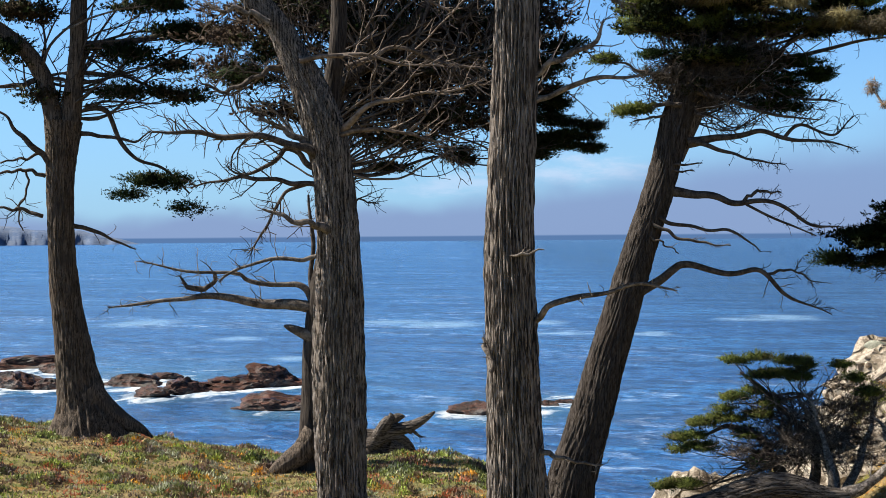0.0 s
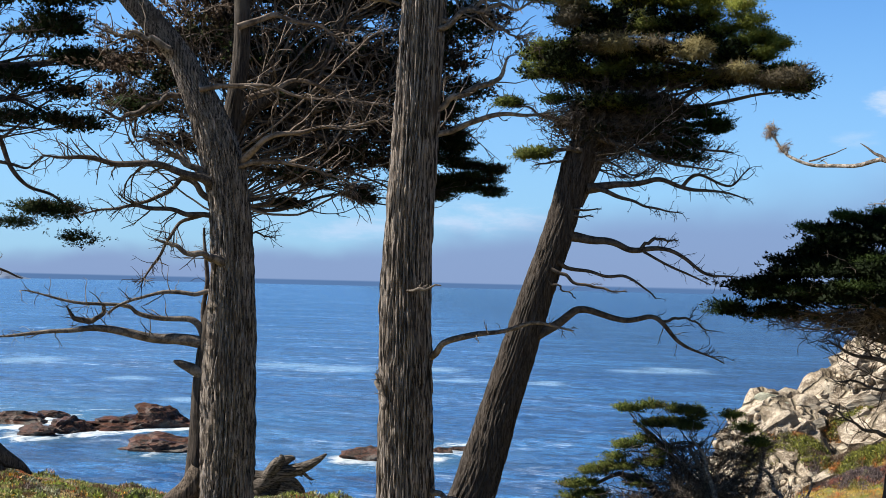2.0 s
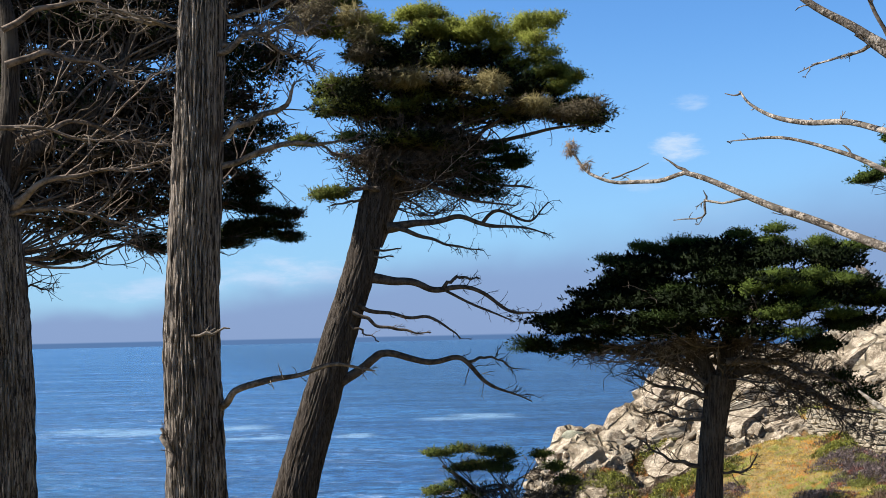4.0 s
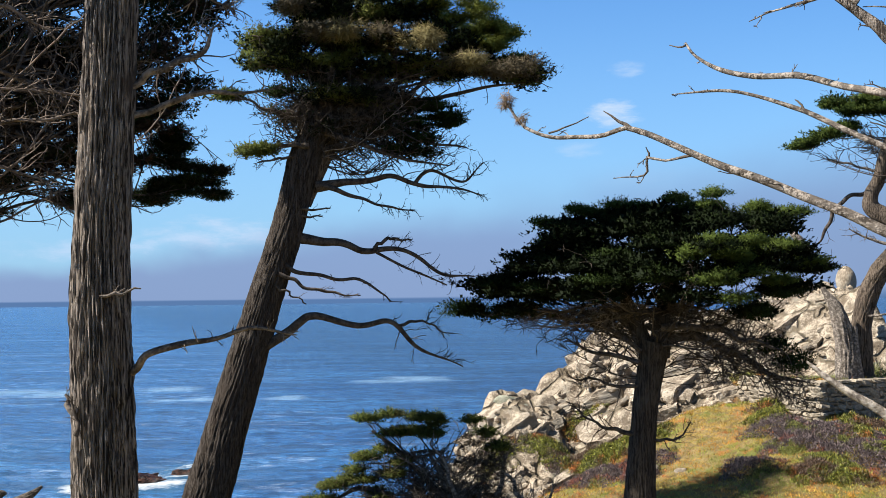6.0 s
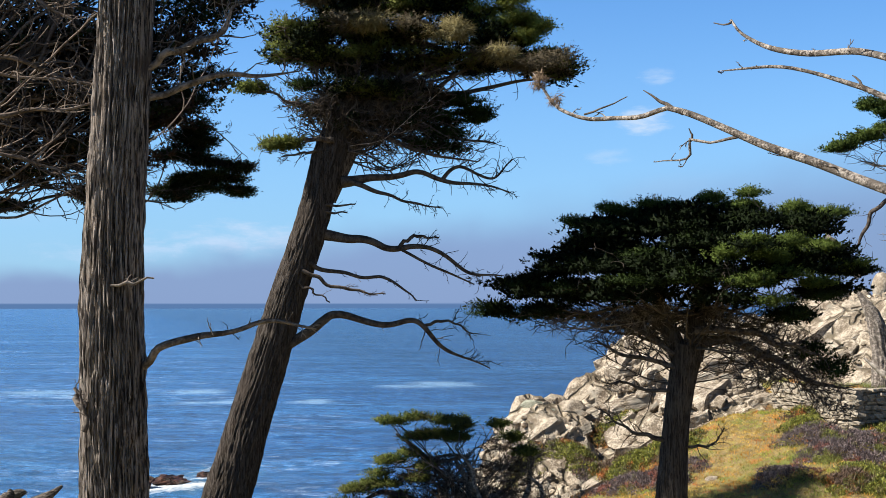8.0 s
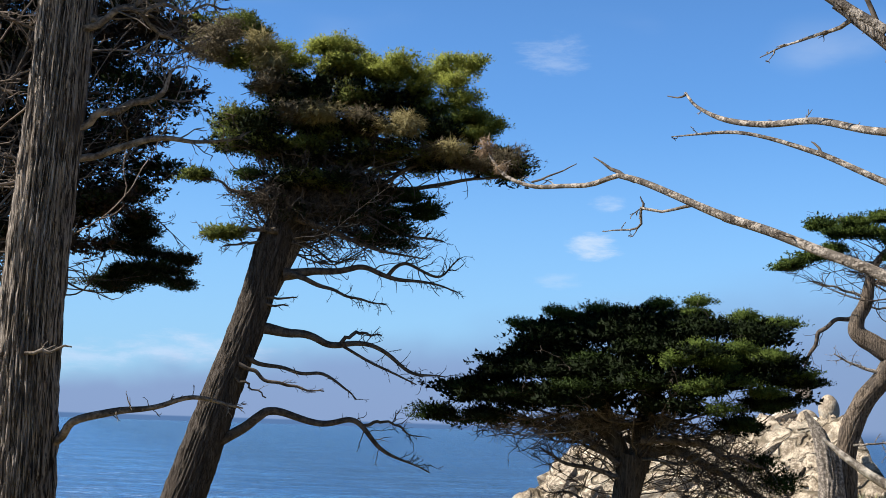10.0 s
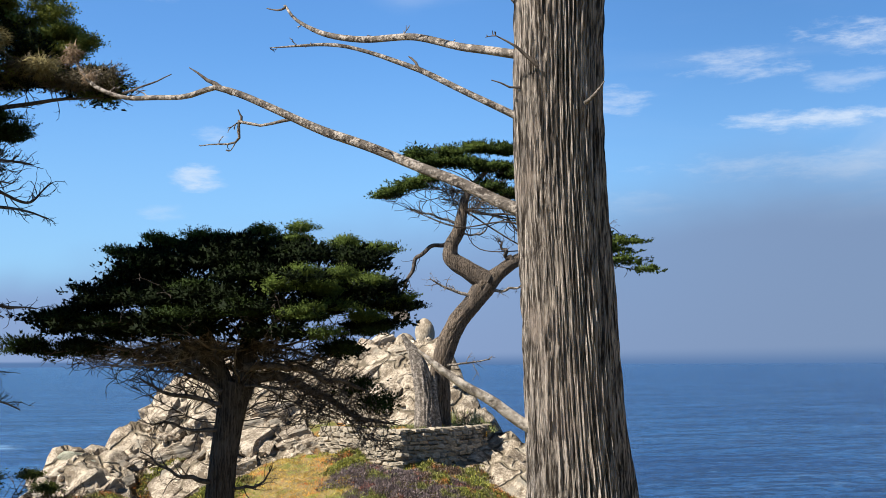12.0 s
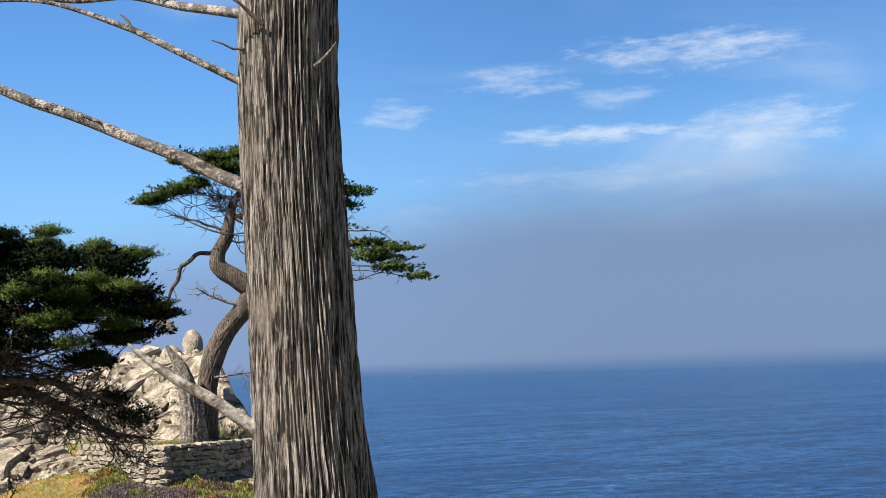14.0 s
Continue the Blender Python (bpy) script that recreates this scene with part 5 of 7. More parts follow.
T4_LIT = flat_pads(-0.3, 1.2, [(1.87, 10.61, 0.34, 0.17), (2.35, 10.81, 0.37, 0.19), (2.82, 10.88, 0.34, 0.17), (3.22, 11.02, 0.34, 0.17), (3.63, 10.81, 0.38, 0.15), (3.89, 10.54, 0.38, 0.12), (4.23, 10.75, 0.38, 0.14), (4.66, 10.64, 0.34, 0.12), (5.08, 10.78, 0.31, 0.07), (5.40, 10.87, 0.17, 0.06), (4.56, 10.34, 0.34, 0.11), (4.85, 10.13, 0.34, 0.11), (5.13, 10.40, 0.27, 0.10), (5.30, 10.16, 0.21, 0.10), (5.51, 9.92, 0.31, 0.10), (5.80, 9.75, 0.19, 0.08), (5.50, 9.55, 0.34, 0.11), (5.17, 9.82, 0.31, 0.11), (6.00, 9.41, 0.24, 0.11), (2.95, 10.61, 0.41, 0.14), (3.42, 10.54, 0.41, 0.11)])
boughs(t4, [(2.35, 0, 8.2), (2.55, 0, 8.8), (2.65, 0, 9.3), (2.75, 0, 9.9)], T4_PADS, 70, DEAD_DARK, r=0.045, twigs=6, length=0.6)
boughs(t4, [(2.2, 0, 7.6), (2.35, 0, 8.2), (2.5, 0, 8.7)], T4_DEAD[:2], 18, TWIG_GREY, r=0.014, twigs=11, length=0.4)
boughs(t4, [(2.2, 0, 7.6), (2.35, 0, 8.2), (2.5, 0, 8.7)], T4_DEAD, 120, DEAD_DARK, r=0.022, twigs=13, length=0.55, reach=1.1)
crown(t4, T4_PADS, 7000, LEAF_CORE_SHADE, size=(0.04, 0.075), shell=0.0, name="inner_crown")
crown(t4, T4_PADS, 20000, LEAF_OLIVE, split=5, size=(0.022, 0.05), rc=(0.1, 0.24), clump=36, flat=0.45, shell=0.7, droop=0.4, label="dense dark green windswept foliage")
crown(t4, T4_DEAD, 1600, LEAF_DARK, split=4, rc=(0.1, 0.25), size=(0.03, 0.06), shell=0.1, name="inner_spray")
crown(t4, T4_LOW, 4500, LEAF, rc=(0.09, 0.2), clump=30, flat=0.3, size=(0.025, 0.05), name="lower_spray")
T4_TUFT = flat_pads(-0.2, 0.4, [(1.43, 7.70, 0.30, 0.11), (1.23, 7.64, 0.20, 0.07), (0.85, 8.66, 0.20, 0.05)])
crown(t4, T4_TUFT, 900, LEAF_OLIVE, rc=(0.1, 0.2), clump=30, flat=0.35, size=(0.03, 0.06), name="low_tuft")
T4_SHOULDER = flat_pads(0.0, 0.9, [(1.21, 11.23, 0.40, 0.20), (1.65, 11.41, 0.40, 0.18), (1.03, 10.95, 0.35, 0.20), (1.47, 10.84, 0.45, 0.24), (1.81, 11.01, 0.40, 0.24)])
crown(t4, T4_SHOULDER, 5000, LEAF_OLIVE, split=3, size=(0.022, 0.05), rc=(0.1, 0.22), clump=36, flat=0.45, name="shoulder_spray", label="olive sprays mixed with dry tips")
# lit top of the crown, brightened by leaf colour
crown(t4, T4_LIT, 20000, LEAF_LIT, split=3, per=7, size=(0.022, 0.048), rc=(0.1, 0.22), clump=36, flat=0.45, name="top_spray", label="yellow-green sprays with sunlight put into the colour")
T4_MOSS = flat_pads(-1.2, 0.4, [(2.80, 9.64, 0.42, 0.18), (4.19, 9.51, 0.42, 0.23), (5.00, 9.18, 0.26, 0.17), (1.79, 10.72, 0.23, 0.26), (1.98, 10.46, 0.16, 0.20)])
T4_GREY = flat_pads(-1.0, 0.7, [(6.03, 9.08, 0.30, 0.19), (5.56, 9.05, 0.33, 0.13), (2.49, 9.68, 0.33, 0.16), (1.98, 10.11, 0.26, 0.26), (4.83, 9.18, 0.33, 0.13), (3.53, 9.68, 0.33, 0.11), (1.14, 10.88, 0.38, 0.21), (0.96, 10.63, 0.29, 0.19)])
crown(t4, T4_GREY, 3400, LICHEN_GREY, name="dead_spray", label="grey-tan dying sprays", rc=(0.12, 0.3), up=-0.1, wide=0.14, size=(0.03, 0.08))
crown(t4, T4_MOSS, 1900, LICHEN, name="lichen", label="pale yellow hanging lichen", up=-0.5, size=(0.05, 0.14), wide=0.06, rc=(0.1, 0.22))

t5 = thing("cypress_tree", T5_AT, "umbrella-shaped dark green cypress on the grassy slope", "tree", "cypresses")
trunk(t5, [(-0.02, -0.00, 0.34, 0.391), (0.00, 0.00, 0.85, 0.298), (0.03, 0.00, 1.37, 0.268), (0.07, 0.00, 1.98, 0.242), (0.14, 0.00, 2.60, 0.237), (0.24, 0.00, 3.22, 0.248), (0.34, 0.00, 3.68, 0.289)], sides=90, step=0.04, count=24, ridge=0.17, material=BARK_SHADE)
trunk(t5, [(0.28, 0.00, 3.32, 0.186), (-0.02, 0.00, 3.99, 0.145), (-0.24, -0.00, 4.56, 0.114), (-0.50, -0.00, 5.18, 0.078), (-0.78, -0.00, 5.71, 0.042)], sides=40, count=14, name="stem", material=BARK_SHADE)
trunk(t5, [(0.38, 0.00, 3.42, 0.206), (0.53, 0.00, 4.35, 0.165), (0.70, 0.00, 5.07, 0.124), (0.89, 0.00, 5.69, 0.083), (1.12, -0.00, 6.15, 0.041)], sides=40, count=14, name="stem", material=BARK_SHADE)
limb(t5, [(0.44, 0.00, 3.78, 0.114), (1.29, -0.00, 3.71, 0.087), (1.79, 0.00, 3.43, 0.066), (2.38, 0.00, 3.11, 0.046), (2.92, 0.00, 2.93, 0.020)], twigs=14, length=0.6, rise=-0.3)
limb(t5, [(0.43, -0.40, 3.95, 0.081), (1.17, -0.40, 3.95, 0.061), (1.86, -0.40, 3.75, 0.040), (2.53, -0.40, 3.55, 0.015)], twigs=10, length=0.6, rise=-0.2)
limb(t5, [(0.01, -0.10, 1.97, 0.051), (-0.34, -0.10, 2.07, 0.041), (-0.75, -0.10, 2.18, 0.026), (-1.26, -0.10, 2.54, 0.010)], twigs=7, length=0.5)
limb(t5, [(0.16, -0.10, 1.89, 0.031), (0.72, -0.10, 1.94, 0.020), (0.93, -0.10, 2.23, 0.010)], twigs=4, length=0.4)
limb(t5, [(0.17, -0.10, 3.27, 0.051), (-0.33, -0.10, 3.42, 0.041), (-0.84, -0.10, 3.52, 0.031), (-1.31, -0.10, 3.78, 0.016)], twigs=10, length=0.6)
limb(t5, [(0.12, -0.10, 2.91, 0.041), (-0.34, -0.10, 2.86, 0.031), (-0.74, -0.10, 3.01, 0.021), (-1.16, -0.10, 3.00, 0.010)], twigs=8, length=0.5)
limb(t5, [(0.07, -0.20, 3.53, 0.051), (-0.53, -0.20, 3.94, 0.041), (-1.25, -0.20, 4.14, 0.031), (-1.97, -0.20, 4.25, 0.016)], twigs=8, length=0.6)
T5_PADS = [(-3.06, 0.00, 4.28, 0.47, 1.00, 0.17), (-2.46, 0.00, 4.72, 0.69, 1.50, 0.30), (-1.67, 0.00, 5.29, 0.74, 1.60, 0.36), (-1.04, 0.00, 5.71, 0.73, 1.60, 0.27), (-0.31, 0.00, 5.95, 0.63, 1.60, 0.21), (-0.61, -1.20, 5.19, 0.94, 1.60, 0.40), (0.41, 0.00, 6.01, 0.73, 1.60, 0.19), (0.56, -1.20, 5.40, 0.93, 1.60, 0.33), (1.42, 0.00, 5.93, 0.82, 1.60, 0.19), (2.37, 0.00, 5.88, 0.59, 1.60, 0.12)] + \
    [(1.64, -0.96, 5.36, 0.74, 1.60, 0.25), (2.38, -0.32, 5.29, 0.75, 1.60, 0.28), (3.05, 0.00, 4.99, 0.49, 1.30, 0.16), (1.48, -1.60, 4.84, 0.71, 1.30, 0.35), (0.53, -1.76, 4.89, 0.91, 1.40, 0.38), (-0.61, -1.44, 4.70, 0.78, 1.40, 0.27), (-1.60, -0.96, 4.66, 0.76, 1.50, 0.22), (2.64, -0.40, 4.60, 0.58, 1.40, 0.28), (2.00, -0.96, 4.21, 0.35, 1.00, 0.23), (-2.28, -0.32, 4.30, 0.47, 1.10, 0.14)]
T5_FILL = [(-2.35, -0.60, 4.61, 0.72, 1.40, 0.23), (-1.94, -0.60, 5.02, 0.61, 1.60, 0.27), (-1.11, -1.00, 5.06, 0.80, 1.80, 0.26), (-0.11, -0.80, 5.66, 0.80, 2.00, 0.26), (-0.02, -1.60, 5.04, 0.77, 1.80, 0.25), (1.02, -1.60, 5.32, 0.77, 1.80, 0.25), (2.11, -1.00, 5.04, 0.69, 1.80, 0.23), (1.09, -0.50, 5.76, 0.91, 2.00, 0.20), (-1.13, -0.40, 5.54, 0.62, 2.00, 0.25), (-0.61, -1.20, 4.56, 0.89, 1.50, 0.22), (0.73, -1.60, 4.51, 0.77, 1.50, 0.21), (2.39, -0.20, 5.72, 0.61, 1.60, 0.20), (2.77, -0.30, 5.25, 0.50, 1.50, 0.18), (-1.63, -0.60, 4.51, 0.61, 1.20, 0.14)]
T5_SUNLIT = [(-0.88, 0.17, 6.06, 0.53, 1.40, 0.09), (-0.10, 0.17, 6.18, 0.58, 1.40, 0.08), (0.67, 0.17, 6.29, 0.47, 1.40, 0.09), (1.49, 0.17, 6.40, 0.27, 0.80, 0.08), (1.30, -0.25, 6.14, 0.61, 1.40, 0.08), (2.18, 0.09, 6.08, 0.62, 1.40, 0.08), (2.73, 0.09, 6.03, 0.35, 1.00, 0.07), (1.69, -2.04, 5.43, 0.52, 0.80, 0.11), (1.61, -2.38, 5.19, 0.55, 0.80, 0.14)] + \
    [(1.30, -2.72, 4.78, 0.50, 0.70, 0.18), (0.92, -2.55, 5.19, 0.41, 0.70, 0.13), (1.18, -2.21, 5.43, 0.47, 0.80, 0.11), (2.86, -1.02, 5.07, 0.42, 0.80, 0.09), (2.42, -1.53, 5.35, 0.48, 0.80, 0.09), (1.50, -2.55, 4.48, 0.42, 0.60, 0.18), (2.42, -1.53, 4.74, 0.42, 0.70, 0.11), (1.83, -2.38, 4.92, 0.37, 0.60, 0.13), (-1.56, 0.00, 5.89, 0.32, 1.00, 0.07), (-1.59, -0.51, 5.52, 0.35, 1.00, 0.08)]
T5_UNDER = [(-2.09, -0.00, 4.14, 0.58, 0.40, 0.15), (-1.26, 0.00, 4.25, 0.73, 0.51, 0.21), (-0.43, -0.00, 4.25, 0.73, 0.51, 0.23), (0.90, 0.00, 4.25, 0.72, 0.50, 0.23), (1.70, -0.00, 3.94, 0.61, 0.43, 0.27), (2.39, -0.00, 3.74, 0.41, 0.40, 0.24), (2.68, 0.00, 3.23, 0.37, 0.40, 0.26)]
boughs(t5, [(0.33, 0, 3.6), (0.0, 0, 4.1), (0.5, 0, 4.3), (-0.28, 0, 4.5), (0.68, 0, 5.0)], T5_PADS, 70, DEAD_DARK, r=0.026, twigs=7, length=0.6, sag=0.12)
boughs(t5, [(0.25, 0, 3.0), (0.33, 0, 3.6), (0.05, 0, 4.0), (0.5, 0, 4.2)], T5_UNDER, 70, DEAD_DARK, r=0.014, twigs=12, length=0.5, sag=0.05)
boughs(t5, [(0.05, 0, 4.0), (-0.24, 0, 4.4), (0.5, 0, 4.3)], T5_UNDER[:4], 44, TWIG_GREY, r=0.012, twigs=12, length=0.45, sag=0.1)
boughs(t5, [(1.29, 0, 3.7), (1.8, 0, 3.5), (2.2, 0, 3.2)], flat_pads(0.0, 0.7, [(2.0, 3.3, 0.7, 0.4), (2.6, 2.9, 0.5, 0.4), (2.9, 2.5, 0.3, 0.35), (1.5, 3.0, 0.5, 0.4)]), 24, DEAD_DARK, r=0.014, twigs=9, length=0.42, sag=0.1)
# inner fill carries the crown's shade in its colour
crown(t5, T5_FILL + T5_PADS, 14000, LEAF_CORE_SHADE, size=(0.05, 0.085), shell=0.1, name="inner_crown")
crown(t5, T5_PADS, 24000, LEAF_SHADE, split=5, per=7, size=(0.022, 0.048), rc=(0.1, 0.24), clump=42, flat=0.35, shell=0.8, droop=0.25, label="dense layered dark green foliage")
# sunlight on the top and right front, given by a brighter leaf colour
crown(t5, T5_SUNLIT, 14000, LEAF_MID, split=3, per=7, size=(0.02, 0.045), rc=(0.08, 0.2), clump=36, flat=0.35, name="top_spray", label="sprays coloured brighter green to look sunlit")
T5_SKIRT = [(2.78, -0.00, 3.28, 0.28, 0.40, 0.30), (2.48, -0.00, 3.54, 0.31, 0.40, 0.20), (-2.20, 0.00, 4.25, 0.42, 0.40, 0.11), (-2.62, -0.00, 4.19, 0.32, 0.40, 0.11)]
crown(t5, T5_SKIRT, 900, LEAF_SHADE, name="drooping_spray")

t6 = thing("cypress_tree", T6_AT, "large pale fibrous-barked cypress trunk with bare dead limbs", "tree", "cypresses")
trunk(t6, [(0.020, 0.00, 1.19, 0.378), (-0.014, 0.00, 1.51, 0.329), (-0.036, -0.00, 1.89, 0.291), (-0.052, 0.00, 2.10, 0.277), (-0.070, 0.00, 2.41, 0.269), (-0.090, 0.00, 2.90, 0.261), (-0.120, 0.00, 3.44, 0.254), (-0.130, -0.00, 3.92, 0.252), (-0.120, -0.00, 4.41, 0.252), (-0.110, 0.00, 4.91, 0.261), (-0.120, 0.00, 5.42, 0.269), (-0.130, -0.00, 5.94, 0.261), (-0.130, -0.00, 6.65, 0.241)], sides=460, step=0.02, count=62, ridge=0.21, material=BARK_PALE)
limb(t6, [(-0.31, 0.00, 3.32, 0.041), (-0.49, 0.09, 3.41, 0.037), (-0.68, 0.18, 3.52, 0.033), (-1.07, 0.37, 3.71, 0.028), (-1.45, 0.55, 3.88, 0.028), (-1.78, 0.71, 4.04, 0.025), (-2.05, 0.84, 4.18, 0.022), (-2.21, 0.92, 4.24, 0.018)], crook=0.12, twigs=1, length=0.2, material=DEAD, sides=18)
limb(t6, [(-2.21, 0.92, 4.24, 0.018), (-2.45, 1.03, 4.21, 0.017), (-2.83, 1.22, 4.23, 0.015), (-3.07, 1.33, 4.34, 0.014), (-3.18, 1.38, 4.47, 0.010), (-3.30, 1.44, 4.64, 0.004)], crook=0.12, twigs=2, length=0.15, material=DEAD)
limb(t6, [(-2.86, 1.23, 4.27, 0.008), (-2.67, 1.14, 4.31, 0.006), (-2.51, 1.06, 4.36, 0.003)], crook=0.12, twigs=0, material=DEAD_DARK)
limb(t6, [(-2.09, 0.86, 4.19, 0.015), (-2.21, 0.92, 4.26, 0.014), (-2.39, 1.00, 4.39, 0.003)], crook=0.12, twigs=0, material=DEAD_DARK)
limb(t6, [(-1.70, 0.67, 3.99, 0.012), (-1.90, 0.77, 3.97, 0.009), (-2.04, 0.83, 4.00, 0.011), (-2.05, 0.84, 3.90, 0.009), (-2.12, 0.87, 3.87, 0.006), (-2.30, 0.96, 3.87, 0.003)], crook=0.12, twigs=2, length=0.1, material=DEAD)
limb(t6, [(-2.04, 0.83, 3.99, 0.009), (-2.03, 0.83, 4.03, 0.008), (-2.05, 0.84, 4.08, 0.003)], crook=0.12, twigs=0, material=DEAD_DARK)
limb(t6, [(-0.30, 0.00, 4.23, 0.027), (-0.60, 0.33, 4.35, 0.024), (-0.93, 0.69, 4.51, 0.023), (-1.29, 1.08, 4.60, 0.021), (-1.55, 1.38, 4.71, 0.018), (-1.75, 1.60, 4.87, 0.012), (-1.84, 1.70, 5.00, 0.009)], crook=0.12, twigs=3, length=0.1, material=DEAD, sides=14)
limb(t6, [(-1.83, 1.68, 4.98, 0.010), (-1.90, 1.76, 4.98, 0.006), (-1.98, 1.85, 5.02, 0.004)], crook=0.12, twigs=0, material=DEAD_DARK)
limb(t6, [(-0.34, 0.02, 3.87, 0.024), (-0.61, 0.12, 4.02, 0.019), (-0.87, 0.23, 4.18, 0.017), (-0.97, 0.27, 4.23, 0.016), (-1.24, 0.37, 4.34, 0.012), (-1.48, 0.47, 4.41, 0.011), (-1.83, 0.61, 4.42, 0.003)], crook=0.12, twigs=2, length=0.1, material=DEAD, sides=12)
limb(t6, [(-0.90, 0.24, 4.19, 0.011), (-0.94, 0.26, 4.25, 0.008), (-0.98, 0.27, 4.29, 0.003)], crook=0.12, twigs=0, material=DEAD_DARK)
limb(t6, [(-0.24, 0.00, 4.45, 0.058), (-0.36, 0.00, 4.58, 0.044), (-0.49, 0.00, 4.72, 0.036), (-0.61, 0.00, 4.82, 0.031), (-0.73, -0.00, 4.93, 0.028), (-0.84, 0.00, 5.03, 0.025)], crook=0.12, twigs=2, length=0.2, material=BARK, sides=20)
limb(t6, [(-0.57, 0.00, 4.85, 0.035), (-0.73, 0.00, 4.97, 0.033), (-0.94, 0.00, 5.12, 0.029), (-1.17, 0.00, 5.29, 0.025), (-1.40, 0.00, 5.50, 0.019), (-1.69, 0.00, 5.71, 0.015), (-1.80, 0.00, 5.90, 0.011), (-1.87, 0.00, 6.09, 0.007)], crook=0.12, twigs=3, length=0.25, material=DEAD, sides=14)
limb(t6, [(-1.23, 0.00, 5.34, 0.013), (-1.45, 0.00, 5.41, 0.011), (-1.74, 0.00, 5.49, 0.009), (-1.99, 0.00, 5.56, 0.004)], crook=0.12, twigs=2, length=0.15, material=DEAD)
limb(t6, [(-1.48, 0.00, 5.57, 0.009), (-1.54, 0.00, 5.73, 0.006), (-1.68, 0.00, 5.90, 0.004)], crook=0.12, twigs=1, length=0.12, material=DEAD_DARK)
limb(t6, [(-0.62, 0.00, 4.92, 0.016), (-0.76, 0.00, 5.27, 0.012), (-0.85, 0.00, 5.53, 0.008), (-0.92, -0.00, 5.72, 0.004)], crook=0.12, twigs=2, length=0.15, material=DEAD_DARK)
limb(t6, [(-0.73, 0.00, 4.95, 0.016), (-0.81, 0.07, 4.92, 0.013), (-0.94, 0.19, 4.91, 0.010), (-1.10, 0.33, 4.91, 0.007), (-1.28, 0.49, 4.88, 0.003)], crook=0.12, twigs=3, length=0.1, material=DEAD)
limb(t6, [(-0.32, -0.10, 4.01, 0.009), (-0.41, -0.10, 4.03, 0.006), (-0.52, -0.10, 4.07, 0.003)], crook=0.12, twigs=0, material=DEAD_DARK)
limb(t6, [(-0.27, -0.25, 4.11, 0.012), (-0.39, -0.25, 4.21, 0.008), (-0.50, -0.25, 4.28, 0.003)], crook=0.12, twigs=1, length=0.1, material=DEAD_DARK)
limb(t6, [(-0.03, -0.36, 3.88, 0.011), (0.02, -0.40, 3.92, 0.009), (0.07, -0.40, 3.99, 0.003)], crook=0.12, twigs=0, material=DEAD)
limb(t6, [(-0.33, 0.00, 4.80, 0.007), (-0.42, 0.00, 4.81, 0.005), (-0.54, 0.00, 4.82, 0.003)], crook=0.12, twigs=0, material=DEAD)
limb(t6, [(-0.33, 0.00, 4.68, 0.008), (-0.46, 0.00, 4.69, 0.007), (-0.57, -0.00, 4.70, 0.003)], crook=0.12, twigs=0, material=DEAD)
limb(t6, [(-0.24, -0.00, 2.08, 0.037), (-0.33, 0.00, 2.14, 0.034), (-0.57, 0.00, 2.30, 0.028), (-0.74, 0.00, 2.40, 0.023), (-0.85, -0.00, 2.48, 0.017), (-0.94, 0.00, 2.55, 0.006)], twigs=0, material=DEAD_PALE, crook=0.15, sides=16, name="snag")
T6_MOSS = [(-3.26, 1.42, 4.56, 0.04, 0.06, 0.04), (-3.12, 1.36, 4.42, 0.03, 0.06, 0.03), (-3.22, 1.40, 4.62, 0.04, 0.06, 0.02)]
crown(t6, T6_MOSS, 150, MOSS, name="moss", label="tan tuft of hanging moss", up=-1.2, size=(0.018, 0.06), wide=0.05, rc=(0.006, 0.016), clump=10, stub=0.05)

t7 = thing("cypress_tree", T7_AT, "old twisted cypress with a flat crown on the granite outcrop", "tree", "cypresses")
trunk(t7, [(0.20, 0.00, -0.45, 0.400), (0.22, 0.00, 0.08, 0.290), (0.23, 0.00, 0.90, 0.254), (0.21, 0.00, 1.59, 0.263), (0.38, 0.00, 2.32, 0.280), (0.70, 0.00, 2.97, 0.272), (1.12, 0.00, 3.48, 0.272), (1.49, 0.00, 4.02, 0.325)], sides=64, step=0.05, count=16, ridge=0.26, material=BARK_BROWN)
trunk(t7, [(1.52, 0.00, 4.06, 0.308), (0.96, 0.00, 4.40, 0.264), (0.54, 0.00, 4.70, 0.229), (0.52, 0.00, 5.05, 0.194), (0.74, 0.00, 5.50, 0.176), (0.83, 0.00, 5.95, 0.150), (0.95, 0.00, 6.44, 0.115), (1.28, 0.00, 6.89, 0.080), (1.68, 0.00, 7.29, 0.053)], sides=32, count=10, ridge=0.24, name="stem", material=BARK_BROWN)
trunk(t7, [(1.43, 0.00, 3.93, 0.290), (1.83, 0.00, 4.30, 0.211), (2.26, 0.00, 4.61, 0.176), (2.66, 0.00, 4.82, 0.150), (3.14, 0.00, 5.03, 0.124), (3.84, 0.00, 5.24, 0.106), (4.53, 0.00, 5.42, 0.062)], sides=32, count=10, ridge=0.24, name="stem", material=BARK_BROWN)
limb(t7, [(0.71, 0.30, 5.25, 0.062), (0.17, 0.30, 5.09, 0.063), (-0.34, 0.30, 4.86, 0.055), (-0.68, 0.30, 4.15, 0.047), (-0.87, 0.30, 3.80, 0.023)], twigs=3, length=0.5)
limb(t7, [(0.63, -0.00, 5.41, 0.031), (1.31, 0.00, 5.38, 0.023), (1.70, -0.00, 5.88, 0.015)], twigs=3, length=0.5, material=DEAD)
